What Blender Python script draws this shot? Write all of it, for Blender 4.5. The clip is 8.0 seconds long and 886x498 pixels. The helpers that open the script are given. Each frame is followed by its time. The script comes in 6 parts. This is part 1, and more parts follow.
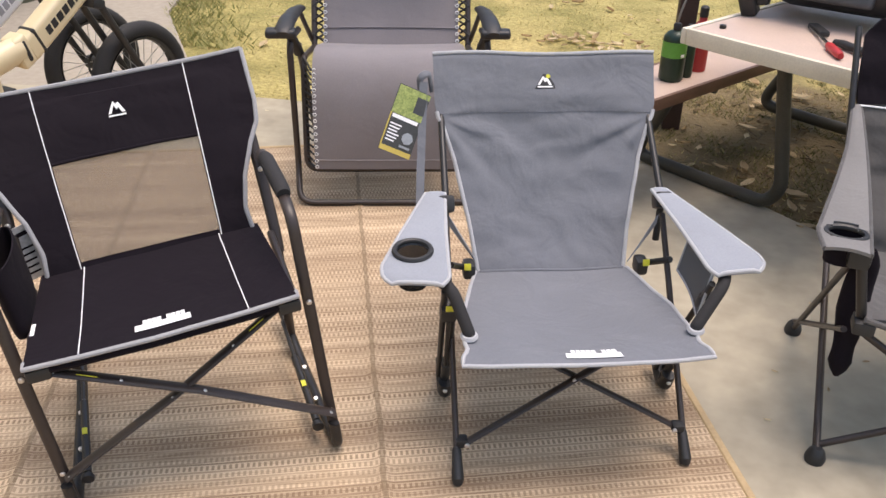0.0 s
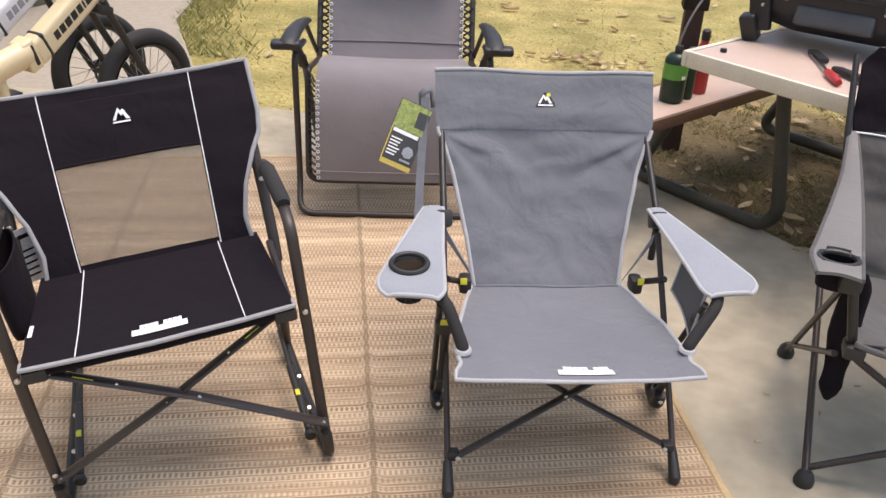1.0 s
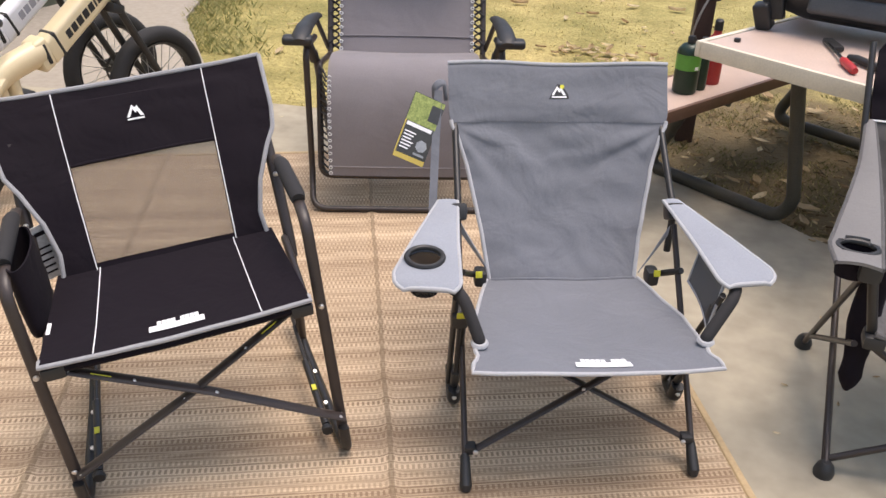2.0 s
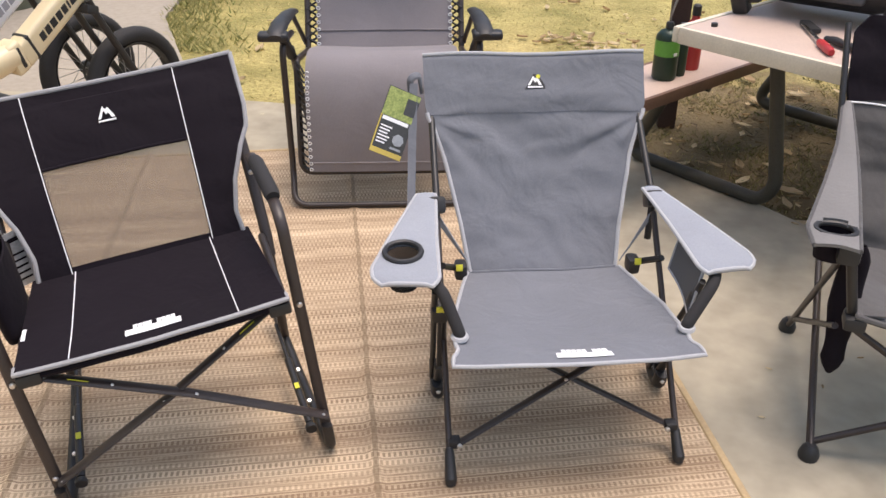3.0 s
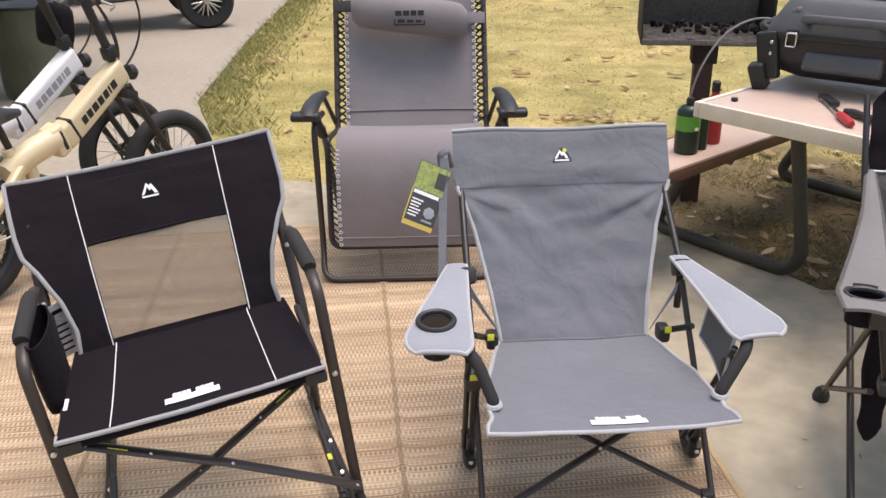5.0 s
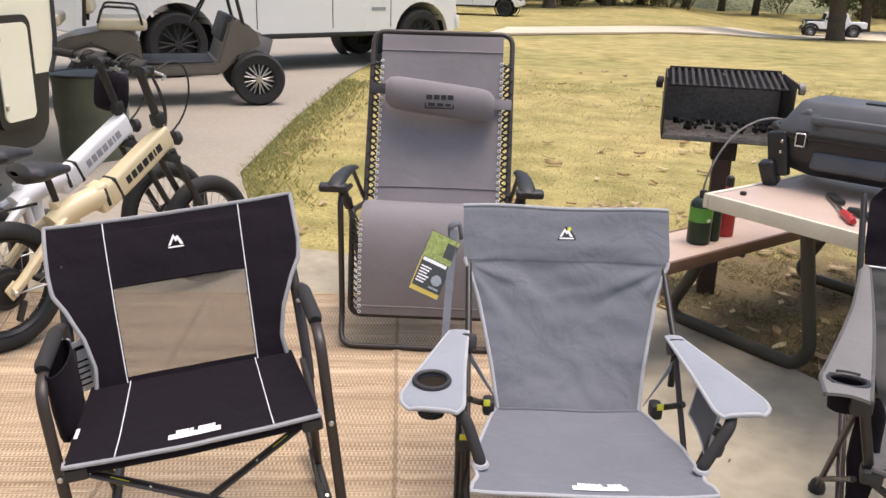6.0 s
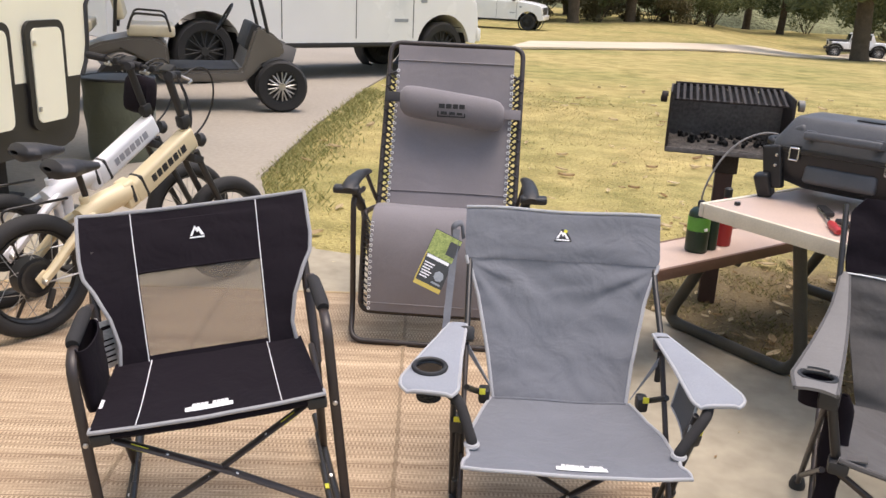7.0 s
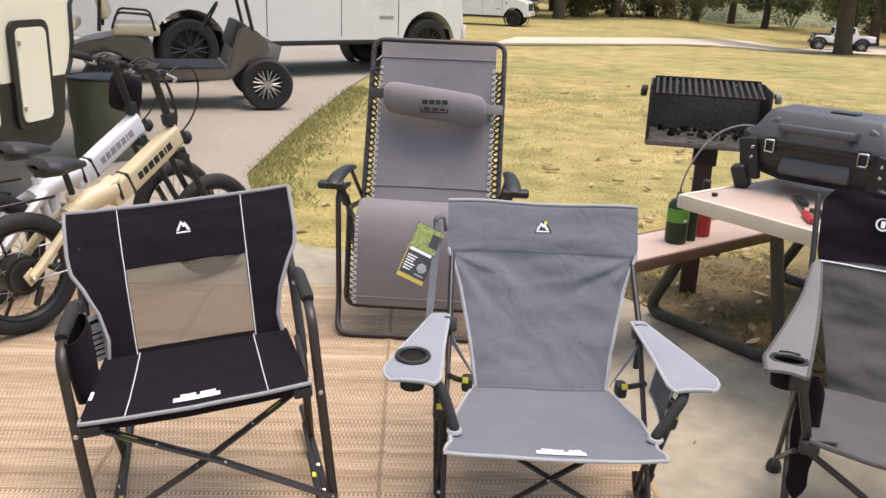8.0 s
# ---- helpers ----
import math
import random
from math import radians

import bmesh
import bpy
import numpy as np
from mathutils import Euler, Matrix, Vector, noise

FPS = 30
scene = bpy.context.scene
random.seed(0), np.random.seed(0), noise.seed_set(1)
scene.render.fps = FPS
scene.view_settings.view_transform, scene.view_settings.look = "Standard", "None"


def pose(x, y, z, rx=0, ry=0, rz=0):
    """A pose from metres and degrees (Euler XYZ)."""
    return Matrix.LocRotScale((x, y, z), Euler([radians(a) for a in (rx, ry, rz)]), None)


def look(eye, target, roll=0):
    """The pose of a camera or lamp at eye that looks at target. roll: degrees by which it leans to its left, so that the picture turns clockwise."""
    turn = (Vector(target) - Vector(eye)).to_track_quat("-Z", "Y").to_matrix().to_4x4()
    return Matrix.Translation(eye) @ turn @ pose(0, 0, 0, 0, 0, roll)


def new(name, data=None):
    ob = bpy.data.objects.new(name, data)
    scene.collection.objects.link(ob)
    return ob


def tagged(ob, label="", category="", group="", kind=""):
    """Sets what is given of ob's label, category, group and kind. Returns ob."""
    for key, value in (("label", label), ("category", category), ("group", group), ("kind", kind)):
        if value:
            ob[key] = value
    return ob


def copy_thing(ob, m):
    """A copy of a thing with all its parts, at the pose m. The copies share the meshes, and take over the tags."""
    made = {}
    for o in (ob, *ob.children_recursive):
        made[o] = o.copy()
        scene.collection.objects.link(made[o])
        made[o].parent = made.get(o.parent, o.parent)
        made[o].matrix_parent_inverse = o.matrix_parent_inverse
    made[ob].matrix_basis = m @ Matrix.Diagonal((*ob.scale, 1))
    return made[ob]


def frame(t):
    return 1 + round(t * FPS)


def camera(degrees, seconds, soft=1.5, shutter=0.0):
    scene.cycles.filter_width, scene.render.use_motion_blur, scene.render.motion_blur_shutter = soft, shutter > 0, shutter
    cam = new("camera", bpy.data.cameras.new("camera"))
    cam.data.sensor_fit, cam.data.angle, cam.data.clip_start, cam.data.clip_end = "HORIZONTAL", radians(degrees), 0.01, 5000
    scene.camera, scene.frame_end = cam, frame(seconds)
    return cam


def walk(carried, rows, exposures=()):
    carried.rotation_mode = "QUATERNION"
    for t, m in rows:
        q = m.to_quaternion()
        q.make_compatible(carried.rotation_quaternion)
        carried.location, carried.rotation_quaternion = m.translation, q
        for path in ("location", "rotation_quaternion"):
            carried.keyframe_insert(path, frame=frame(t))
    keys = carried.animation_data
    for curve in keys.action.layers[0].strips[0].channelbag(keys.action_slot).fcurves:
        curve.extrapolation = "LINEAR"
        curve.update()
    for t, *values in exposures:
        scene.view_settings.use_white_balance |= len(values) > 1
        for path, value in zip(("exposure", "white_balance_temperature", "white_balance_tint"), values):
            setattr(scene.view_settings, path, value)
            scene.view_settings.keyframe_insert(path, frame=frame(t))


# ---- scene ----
cam = camera(55.0, 8.0)
PATH = [
    (0, (0.242, -0.036, 1.508), (0.081, 1.697, 0.524), 1.00),
    (0.5, (0.254, -0.043, 1.516), (0.111, 1.702, 0.548), 1.44),
    (1, (0.252, -0.052, 1.519), (0.088, 1.697, 0.562), 2.57),
    (1.5, (0.255, -0.053, 1.514), (0.105, 1.694, 0.553), 3.50),
    (1.7, (0.236, -0.052, 1.513), (0.069, 1.692, 0.549), 2.61),
    (2.8, (0.267, -0.042, 1.507), (0.073, 1.693, 0.530), 0.82),
    (3, (0.272, -0.036, 1.508), (0.104, 1.699, 0.527), 0.23),
    (3.5, (0.268, -0.044, 1.507), (0.120, 1.694, 0.526), -0.12),
    (4, (0.250, -0.060, 1.507), (0.065, 1.684, 0.546), 0.53),
    (4.5, (0.246, -0.064, 1.501), (0.060, 1.678, 0.537), 0.79),
    (5, (0.250, -0.084, 1.504), (0.025, 1.729, 0.690), -0.96),
    (5.2, (0.261, -0.100, 1.499), (0.014, 1.741, 0.757), -0.57),
    (6.3, (0.396, -0.255, 1.498), (0.045, 1.613, 0.876), 1.86),
    (6.5, (0.417, -0.293, 1.495), (0.044, 1.568, 0.864), 1.74),
    (7, (0.436, -0.357, 1.510), (0.066, 1.514, 0.910), 2.63),
    (7.5, (0.450, -0.407, 1.529), (0.104, 1.493, 1.005), 2.83),
    (8, (0.467, -0.407, 1.513), (0.123, 1.468, 0.907), 2.22),
]
walk(cam, [(t, look(eye, target, roll)) for t, eye, target, roll in PATH])

# ---- light ----
world = bpy.data.worlds.new("sky")
scene.world = world
world.use_nodes = True
wn = world.node_tree.nodes
sky = wn.new("ShaderNodeTexSky")
sky.sky_type = "NISHITA"
sky.sun_disc = False
SUN_UP, SUN_TURN = radians(80), radians(78)
sky.sun_elevation, sky.sun_rotation = SUN_UP, SUN_TURN
sky.dust_density, sky.air_density = 4.0, 1.5
wn["Background"].inputs[1].default_value = 0.15
world.node_tree.links.new(sky.outputs[0], wn["Background"].inputs[0])
sun = new("sun", bpy.data.lights.new("sun", "SUN"))
sun.data.energy, sun.data.angle, sun.data.color = 1.9, radians(35), (1.0, 0.885, 0.785)
sun.matrix_world = look((0, 0, 30), (0 - 30 * math.sin(SUN_TURN) / math.tan(SUN_UP), 0 - 30 * math.cos(SUN_TURN) / math.tan(SUN_UP), 0))
scene.view_settings.exposure = 0.50
scene.view_settings.use_white_balance = True
scene.view_settings.white_balance_tint = 14

# ---- materials ----
def mat(name, color, rough=0.6, metal=0.0, vary=0.15, scale=8.0, fine=120.0, bump=0.15, depth=0.002, spec=0.5, sheen=0.0, object_random=0.0, second=None):
    """Base colour with broad stains and fine grain, and a fine relief."""
    m = bpy.data.materials.new(name)
    m.use_nodes = True
    n, l = m.node_tree.nodes, m.node_tree.links
    b = n["Principled BSDF"]
    b.inputs["Metallic"].default_value = metal
    b.inputs["Specular IOR Level"].default_value = spec
    b.inputs["Sheen Weight"].default_value = sheen
    tc = n.new("ShaderNodeTexCoord")
    broad = n.new("ShaderNodeTexNoise")
    broad.inputs["Scale"].default_value, broad.inputs["Detail"].default_value = scale, 6
    grain = n.new("ShaderNodeTexNoise")
    grain.inputs["Scale"].default_value, grain.inputs["Detail"].default_value = fine, 3
    l.new(tc.outputs["Object"], broad.inputs["Vector"])
    l.new(tc.outputs["Object"], grain.inputs["Vector"])
    add = n.new("ShaderNodeMath")
    add.operation = "ADD"
    l.new(broad.outputs[0], add.inputs[0])
    l.new(grain.outputs[0], add.inputs[1])
    ramp = n.new("ShaderNodeMapRange")
    ramp.inputs["From Min"].default_value, ramp.inputs["From Max"].default_value = 0.6, 1.4
    l.new(add.outputs[0], ramp.inputs["Value"])
    mix = n.new("ShaderNodeMix")
    mix.data_type = "RGBA"
    c2 = second or tuple(min(1, c * (1 + vary)) for c in color)
    c1 = tuple(c * (1 - vary) for c in color) if not second else color
    mix.inputs["A"].default_value, mix.inputs["B"].default_value = (*c1, 1), (*c2, 1)
    l.new(ramp.outputs[0], mix.inputs["Factor"])
    out = mix.outputs["Result"]
    if object_random:
        info = n.new("ShaderNodeObjectInfo")
        hsv = n.new("ShaderNodeHueSaturation")
        mr = n.new("ShaderNodeMapRange")
        mr.inputs["To Min"].default_value, mr.inputs["To Max"].default_value = 1 - object_random, 1 + object_random
        l.new(info.outputs["Random"], mr.inputs["Value"])
        l.new(mr.outputs[0], hsv.inputs["Value"])
        l.new(out, hsv.inputs["Color"])
        out = hsv.outputs[0]
    l.new(out, b.inputs["Base Color"])
    rr = n.new("ShaderNodeMapRange")
    rr.inputs["To Min"].default_value, rr.inputs["To Max"].default_value = max(0.02, rough - 0.1), min(1, rough + 0.1)
    l.new(broad.outputs[0], rr.inputs["Value"])
    l.new(rr.outputs[0], b.inputs["Roughness"])
    if bump:
        bp = n.new("ShaderNodeBump")
        bp.inputs["Strength"].default_value, bp.inputs["Distance"].default_value = bump, depth
        l.new(grain.outputs[0], bp.inputs["Height"])
        l.new(bp.outputs[0], b.inputs["Normal"])
    return m


def woven(name, color, rough=0.85, vary=0.12, thread=900.0, wrinkle=9.0, wrinkle_depth=0.006, sheen=0.15, spec=0.25):
    """Cloth: fine crossing threads, soft creases and a slightly uneven dye."""
    m = mat(name, color, rough, 0, vary, 5.0, 260.0, 0, sheen=sheen, spec=spec)
    n, l = m.node_tree.nodes, m.node_tree.links
    b = n["Principled BSDF"]
    tc = next(x for x in n if x.bl_idname == "ShaderNodeTexCoord")
    heights = []
    for direction in ("X", "Z"):
        w = n.new("ShaderNodeTexWave")
        w.bands_direction = direction
        w.inputs["Scale"].default_value, w.inputs["Distortion"].default_value = thread / 6.3, 0.4
        l.new(tc.outputs["Object"], w.inputs["Vector"])
        heights.append(w)
    s = n.new("ShaderNodeMath")
    s.operation = "MULTIPLY"
    l.new(heights[0].outputs["Fac"], s.inputs[0])
    l.new(heights[1].outputs["Fac"], s.inputs[1])
    fine = n.new("ShaderNodeBump")
    fine.inputs["Strength"].default_value, fine.inputs["Distance"].default_value = 0.25, 0.0006
    l.new(s.outputs[0], fine.inputs["Height"])
    crease = n.new("ShaderNodeTexNoise")
    crease.inputs["Scale"].default_value, crease.inputs["Detail"].default_value, crease.inputs["Distortion"].default_value = wrinkle, 3, 0.6
    l.new(tc.outputs["Object"], crease.inputs["Vector"])
    soft = n.new("ShaderNodeBump")
    soft.inputs["Strength"].default_value, soft.inputs["Distance"].default_value = 0.7, wrinkle_depth
    l.new(crease.outputs[0], soft.inputs["Height"])
    l.new(fine.outputs[0], soft.inputs["Normal"])
    l.new(soft.outputs[0], b.inputs["Normal"])
    return m


GREY_CLOTH = woven("grey polyester", (0.152, 0.160, 0.180), wrinkle=8, wrinkle_depth=0.018)
GREY_PIPING = woven("pale grey binding", (0.38, 0.385, 0.40), wrinkle_depth=0.001)
ARM_CLOTH = woven("pale blue grey polyester", (0.268, 0.285, 0.318), wrinkle_depth=0.003)
BLACK_CLOTH = woven("black polyester", (0.0105, 0.0078, 0.0112), wrinkle_depth=0.012, sheen=0.01, spec=0.12)
BLACK_PIPING = woven("grey edge binding", (0.30, 0.30, 0.31), wrinkle_depth=0.001)
LOUNGE_CLOTH = woven("warm grey padded cloth", (0.208, 0.191, 0.199), wrinkle=6, wrinkle_depth=0.008)
QUAD_CLOTH = woven("charcoal grey polyester", (0.088, 0.084, 0.082), wrinkle=6, wrinkle_depth=0.02)
QUAD_ARM = woven("light grey polyester", (0.175, 0.168, 0.162), wrinkle_depth=0.004)
WHITE_THREAD = mat("white reflective piping", (0.8, 0.8, 0.8), 0.5, vary=0.05)
PRINT = mat("white print", (0.85, 0.85, 0.85), 0.6, vary=0.05, bump=0)
TUBE_BROWN = mat("dark brown powder coat", (0.034, 0.025, 0.022), 0.42, 0.0, 0.25, 12, 400, 0.1, 0.0004)
TUBE_BLACK = mat("black powder coat", (0.016, 0.015, 0.015), 0.4, 0.0, 0.2, 12, 400, 0.1, 0.0004)
FOAM = mat("black foam grip", (0.020, 0.019, 0.020), 0.85, 0.0, 0.2, 12, 300, 0.3, 0.001)
PLASTIC = mat("black moulded plastic", (0.018, 0.018, 0.019), 0.5, 0, 0.2, 10, 300, 0.15, 0.0005)
STEEL = mat("bright steel rivet", (0.62, 0.60, 0.57), 0.3, 0.9, 0.1)
CARD_GREY = mat("pale grey printed card", (0.52, 0.52, 0.53), 0.6, vary=0.3, scale=40, bump=0)
YELLOW = mat("yellow warning sticker", (0.62, 0.60, 0.04), 0.5, vary=0.1, bump=0)
CORD = mat("black elastic cord", (0.02, 0.02, 0.022), 0.7)
WHITE_CORD = mat("white elastic cord", (0.7, 0.7, 0.7), 0.6)


# ---- shaping tools ----
def finish(name, bm, material, parent=None, label="", smooth=True):
    bmesh.ops.recalc_face_normals(bm, faces=bm.faces)
    me = bpy.data.meshes.new(name)
    bm.to_mesh(me)
    bm.free()
    me.materials.append(material)
    if smooth:
        for p in me.polygons:
            p.use_smooth = True
        me.set_sharp_from_angle(angle=radians(38))
    ob = new(name, me)
    if parent:
        ob.parent = parent
    if label:
        ob["label"] = label
    return ob


def part(name, bm, material, parent, label="", smooth=True):
    return finish(name, bm, material, parent, label, smooth)


def thing(name, m, label, category, group=""):
    e = new(name)
    e.empty_display_size = 0.1
    e.matrix_world = m
    return tagged(e, label, category, group)


def fillet(pts, r, n=6):
    """A polyline with rounded corners."""
    pts = [Vector(p) for p in pts]
    out = [pts[0]]
    for a, b, c in zip(pts, pts[1:], pts[2:]):
        k = min(r, (a - b).length * 0.49, (c - b).length * 0.49)
        p, q = b + (a - b).normalized() * k, b + (c - b).normalized() * k
        for i in range(n + 1):
            t = i / n
            out.append(p * (1 - t) ** 2 + b * 2 * t * (1 - t) + q * t * t)
    out.append(pts[-1])
    return out


def tube(pts, r, seg=10, bm=None, flat=1.0, up=None, closed=False, taper=None):
    """A round (flat: oval) tube swept along points."""
    bm = bm or bmesh.new()
    pts = [Vector(p) for p in pts]
    n = len(pts)
    rings = []
    side = None
    for i, p in enumerate(pts):
        a, b = (pts[i - 1], pts[(i + 1) % n]) if closed else (pts[max(0, i - 1)], pts[min(n - 1, i + 1)])
        d = (b - a).normalized()
        if up is not None:
            side = d.cross(Vector(up)).normalized()
        elif side is None:
            side = d.orthogonal().normalized()
        else:
            side = (side - d * side.dot(d)).normalized()
        top = side.cross(d)
        rr = r * (taper[i] if taper else 1)
        rings.append([bm.verts.new(p + side * math.cos(2 * math.pi * k / seg) * rr + top * math.sin(2 * math.pi * k / seg) * rr * flat) for k in range(seg)])
    for i in range(n if closed else n - 1):
        a, b = rings[i], rings[(i + 1) % n]
        for k in range(seg):
            bm.faces.new((a[k], a[(k + 1) % seg], b[(k + 1) % seg], b[k]))
    if not closed:
        bm.faces.new(rings[0][::-1])
        bm.faces.new(rings[-1])
    return bm


def box(size, at=(0, 0, 0), rot=(0, 0, 0), bevel=0.004, seg=2, bm=None):
    own = bmesh.new()
    bmesh.ops.create_cube(own, size=1.0)
    bmesh.ops.scale(own, vec=size, verts=own.verts)
    if bevel:
        bmesh.ops.bevel(own, geom=list(own.edges), offset=min(bevel, min(size) * 0.45), segments=seg, affect="EDGES", profile=0.6)
    own.transform(pose(*at, *rot))
    return merge(own, bm)


def merge(own, bm):
    if bm is None:
        return own
    me = bpy.data.meshes.new("tmp")
    own.to_mesh(me)
    own.free()
    bm.from_mesh(me)
    bpy.data.meshes.remove(me)
    return bm


def lathe(profile, at=(0, 0, 0), rot=(0, 0, 0), seg=20, bm=None):
    """A turned shape from (radius, height) pairs."""
    own = bmesh.new()
    rings = []
    for r, z in profile:
        if r < 1e-5:
            rings.append([own.verts.new((0, 0, z))])
        else:
            rings.append([own.verts.new((r * math.cos(2 * math.pi * k / seg), r * math.sin(2 * math.pi * k / seg), z)) for k in range(seg)])
    for a, b in zip(rings, rings[1:]):
        for k in range(seg):
            q = [a[k % len(a)], a[(k + 1) % len(a)], b[(k + 1) % len(b)], b[k % len(b)]]
            q = list(dict.fromkeys(q))
            if len(q) > 2:
                own.faces.new(q)
    own.transform(pose(*at, *rot))
    return merge(own, bm)


def sheet(fn, nu=20, nv=20, thick=0.003, keep=None, bm=None):
    """Cloth or panel: fn(u, v) with u, v in 0..1 gives the front face; keep(u, v) leaves out cells."""
    bm = bm or bmesh.new()
    P = [[Vector(fn(i / nu, j / nv)) for j in range(nv + 1)] for i in range(nu + 1)]
    F, B = {}, {}

    def vert(i, j):
        if (i, j) not in F:
            du = P[min(nu, i + 1)][j] - P[max(0, i - 1)][j]
            dv = P[i][min(nv, j + 1)] - P[i][max(0, j - 1)]
            nn = du.cross(dv).normalized()
            F[i, j] = bm.verts.new(P[i][j] + nn * thick / 2)
            B[i, j] = bm.verts.new(P[i][j] - nn * thick / 2)
        return F[i, j], B[i, j]
    cells = {(i, j) for i in range(nu) for j in range(nv) if keep is None or keep((i + 0.5) / nu, (j + 0.5) / nv)}
    for i, j in cells:
        c = [vert(i, j), vert(i + 1, j), vert(i + 1, j + 1), vert(i, j + 1)]
        bm.faces.new([x[0] for x in c])
        bm.faces.new([x[1] for x in c][::-1])
        for (di, dj), (p, q) in (((0, -1), (0, 1)), ((1, 0), (1, 2)), ((0, 1), (2, 3)), ((-1, 0), (3, 0))):
            if (i + di, j + dj) not in cells:
                bm.faces.new((c[q][0], c[p][0], c[p][1], c[q][1]))
    return bm


def extrude_outline(pts, depth, at=None, bevel=0.0):
    """A plate: outline in x, z pushed along y."""
    bm = bmesh.new()
    f = bm.faces.new([bm.verts.new((x, 0, z)) for x, z in pts])
    r = bmesh.ops.extrude_face_region(bm, geom=[f])
    bmesh.ops.translate(bm, vec=(0, depth, 0), verts=[v for v in r["geom"] if isinstance(v, bmesh.types.BMVert)])
    if bevel:
        bmesh.ops.bevel(bm, geom=list(bm.edges), offset=bevel, segments=2, affect="EDGES")
    if at is not None:
        bm.transform(at)
    return bm


def lerp(a, b, t):
    return a + (b - a) * t


def profile(table, t):
    """Piecewise straight value from (t, value) pairs."""
    for (a, x), (b, y) in zip(table, table[1:]):
        if t <= b:
            k = (t - a) / (b - a)
            return lerp(x, y, k)
    return table[-1][1]


# ---- ground ----
def ground_material():
    m = bpy.data.materials.new("dry mown grass soil")
    m.use_nodes = True
    n, l = m.node_tree.nodes, m.node_tree.links
    b = n["Principled BSDF"]
    b.inputs["Roughness"].default_value = 0.95
    b.inputs["Specular IOR Level"].default_value = 0.1
    tc = n.new("ShaderNodeTexCoord")
    big, mid, small = (n.new("ShaderNodeTexNoise") for _ in range(3))
    for t, s in ((big, 0.35), (mid, 2.6), (small, 45)):
        t.inputs["Scale"].default_value, t.inputs["Detail"].default_value = s, 7
        l.new(tc.outputs["Object"], t.inputs["Vector"])
    r1 = n.new("ShaderNodeValToRGB")
    r1.color_ramp.elements[0].position, r1.color_ramp.elements[0].color = 0.36, (0.225, 0.225, 0.07, 1)
    r1.color_ramp.elements[1].position, r1.color_ramp.elements[1].color = 0.60, (0.44, 0.345, 0.14, 1)
    l.new(big.outputs[0], r1.inputs[0])
    r2 = n.new("ShaderNodeValToRGB")
    r2.color_ramp.elements[0].position, r2.color_ramp.elements[0].color = 0.36, (0.20, 0.175, 0.07, 1)
    r2.color_ramp.elements[1].position, r2.color_ramp.elements[1].color = 0.62, (0.47, 0.385, 0.17, 1)
    l.new(mid.outputs[0], r2.inputs[0])
    mx = n.new("ShaderNodeMix")
    mx.data_type = "RGBA"
    mx.inputs["Factor"].default_value = 0.5
    l.new(r1.outputs[0], mx.inputs["A"])
    l.new(r2.outputs[0], mx.inputs["B"])
    ml = n.new("ShaderNodeMix")
    ml.data_type, ml.blend_type = "RGBA", "OVERLAY"
    ml.inputs["Factor"].default_value = 0.6
    l.new(mx.outputs["Result"], ml.inputs["A"])
    l.new(small.outputs[0], ml.inputs["B"])
    bare = n.new("ShaderNodeVectorMath")
    bare.operation = "DISTANCE"
    bare.inputs[1].default_value = (1.7, 3.75, 0)
    l.new(tc.outputs["Object"], bare.inputs[0])
    edge = n.new("ShaderNodeMath")
    edge.operation = "MULTIPLY_ADD"
    edge.inputs[1].default_value = 1.6
    l.new(mid.outputs[0], edge.inputs[0])
    l.new(bare.outputs["Value"], edge.inputs[2])
    worn = n.new("ShaderNodeMapRange")
    worn.inputs["From Min"].default_value, worn.inputs["From Max"].default_value = 1.75, 2.35
    worn.inputs["To Min"].default_value, worn.inputs["To Max"].default_value = 0.9, 0.0
    l.new(edge.outputs[0], worn.inputs["Value"])
    soil = n.new("ShaderNodeMix")
    soil.data_type = "RGBA"
    soil.inputs["B"].default_value = (0.15, 0.112, 0.066, 1)
    l.new(worn.outputs[0], soil.inputs["Factor"])
    l.new(ml.outputs["Result"], soil.inputs["A"])
    l.new(soil.outputs["Result"], b.inputs["Base Color"])
    bp = n.new("ShaderNodeBump")
    bp.inputs["Strength"].default_value, bp.inputs["Distance"].default_value = 0.8, 0.02
    l.new(small.outputs[0], bp.inputs["Height"])
    l.new(bp.outputs[0], b.inputs["Normal"])
    return m


LAWN = ground_material()
CONCRETE = mat("worn concrete", (0.365, 0.325, 0.245), 0.85, 0, 0.30, 1.1, 9, 0.12, 0.002, spec=0.3)
ASPHALT = mat("dusty driveway", (0.32, 0.285, 0.235), 0.9, 0, 0.16, 0.5, 25, 0.3, 0.004, spec=0.25)
PALE_ROAD = mat("pale dusty road", (0.56, 0.48, 0.36), 0.9, 0, 0.2, 0.5, 60, 0.3, 0.004, spec=0.2)

def slab(name, outline, top, thick, material, label, cat):
    bm = bmesh.new()
    f = bm.faces.new([bm.verts.new((x, y, top)) for x, y in outline])
    r = bmesh.ops.extrude_face_region(bm, geom=[f])
    bmesh.ops.translate(bm, vec=(0, 0, -thick), verts=[v for v in r["geom"] if isinstance(v, bmesh.types.BMVert)])
    bmesh.ops.triangulate(bm, faces=[g for g in bm.faces if len(g.verts) > 4])
    return tagged(finish(name, bm, material, smooth=False), label, cat, kind="structure")


def smooth01(t):
    t = max(0.0, min(1.0, t))
    return t * t * (3 - 2 * t)


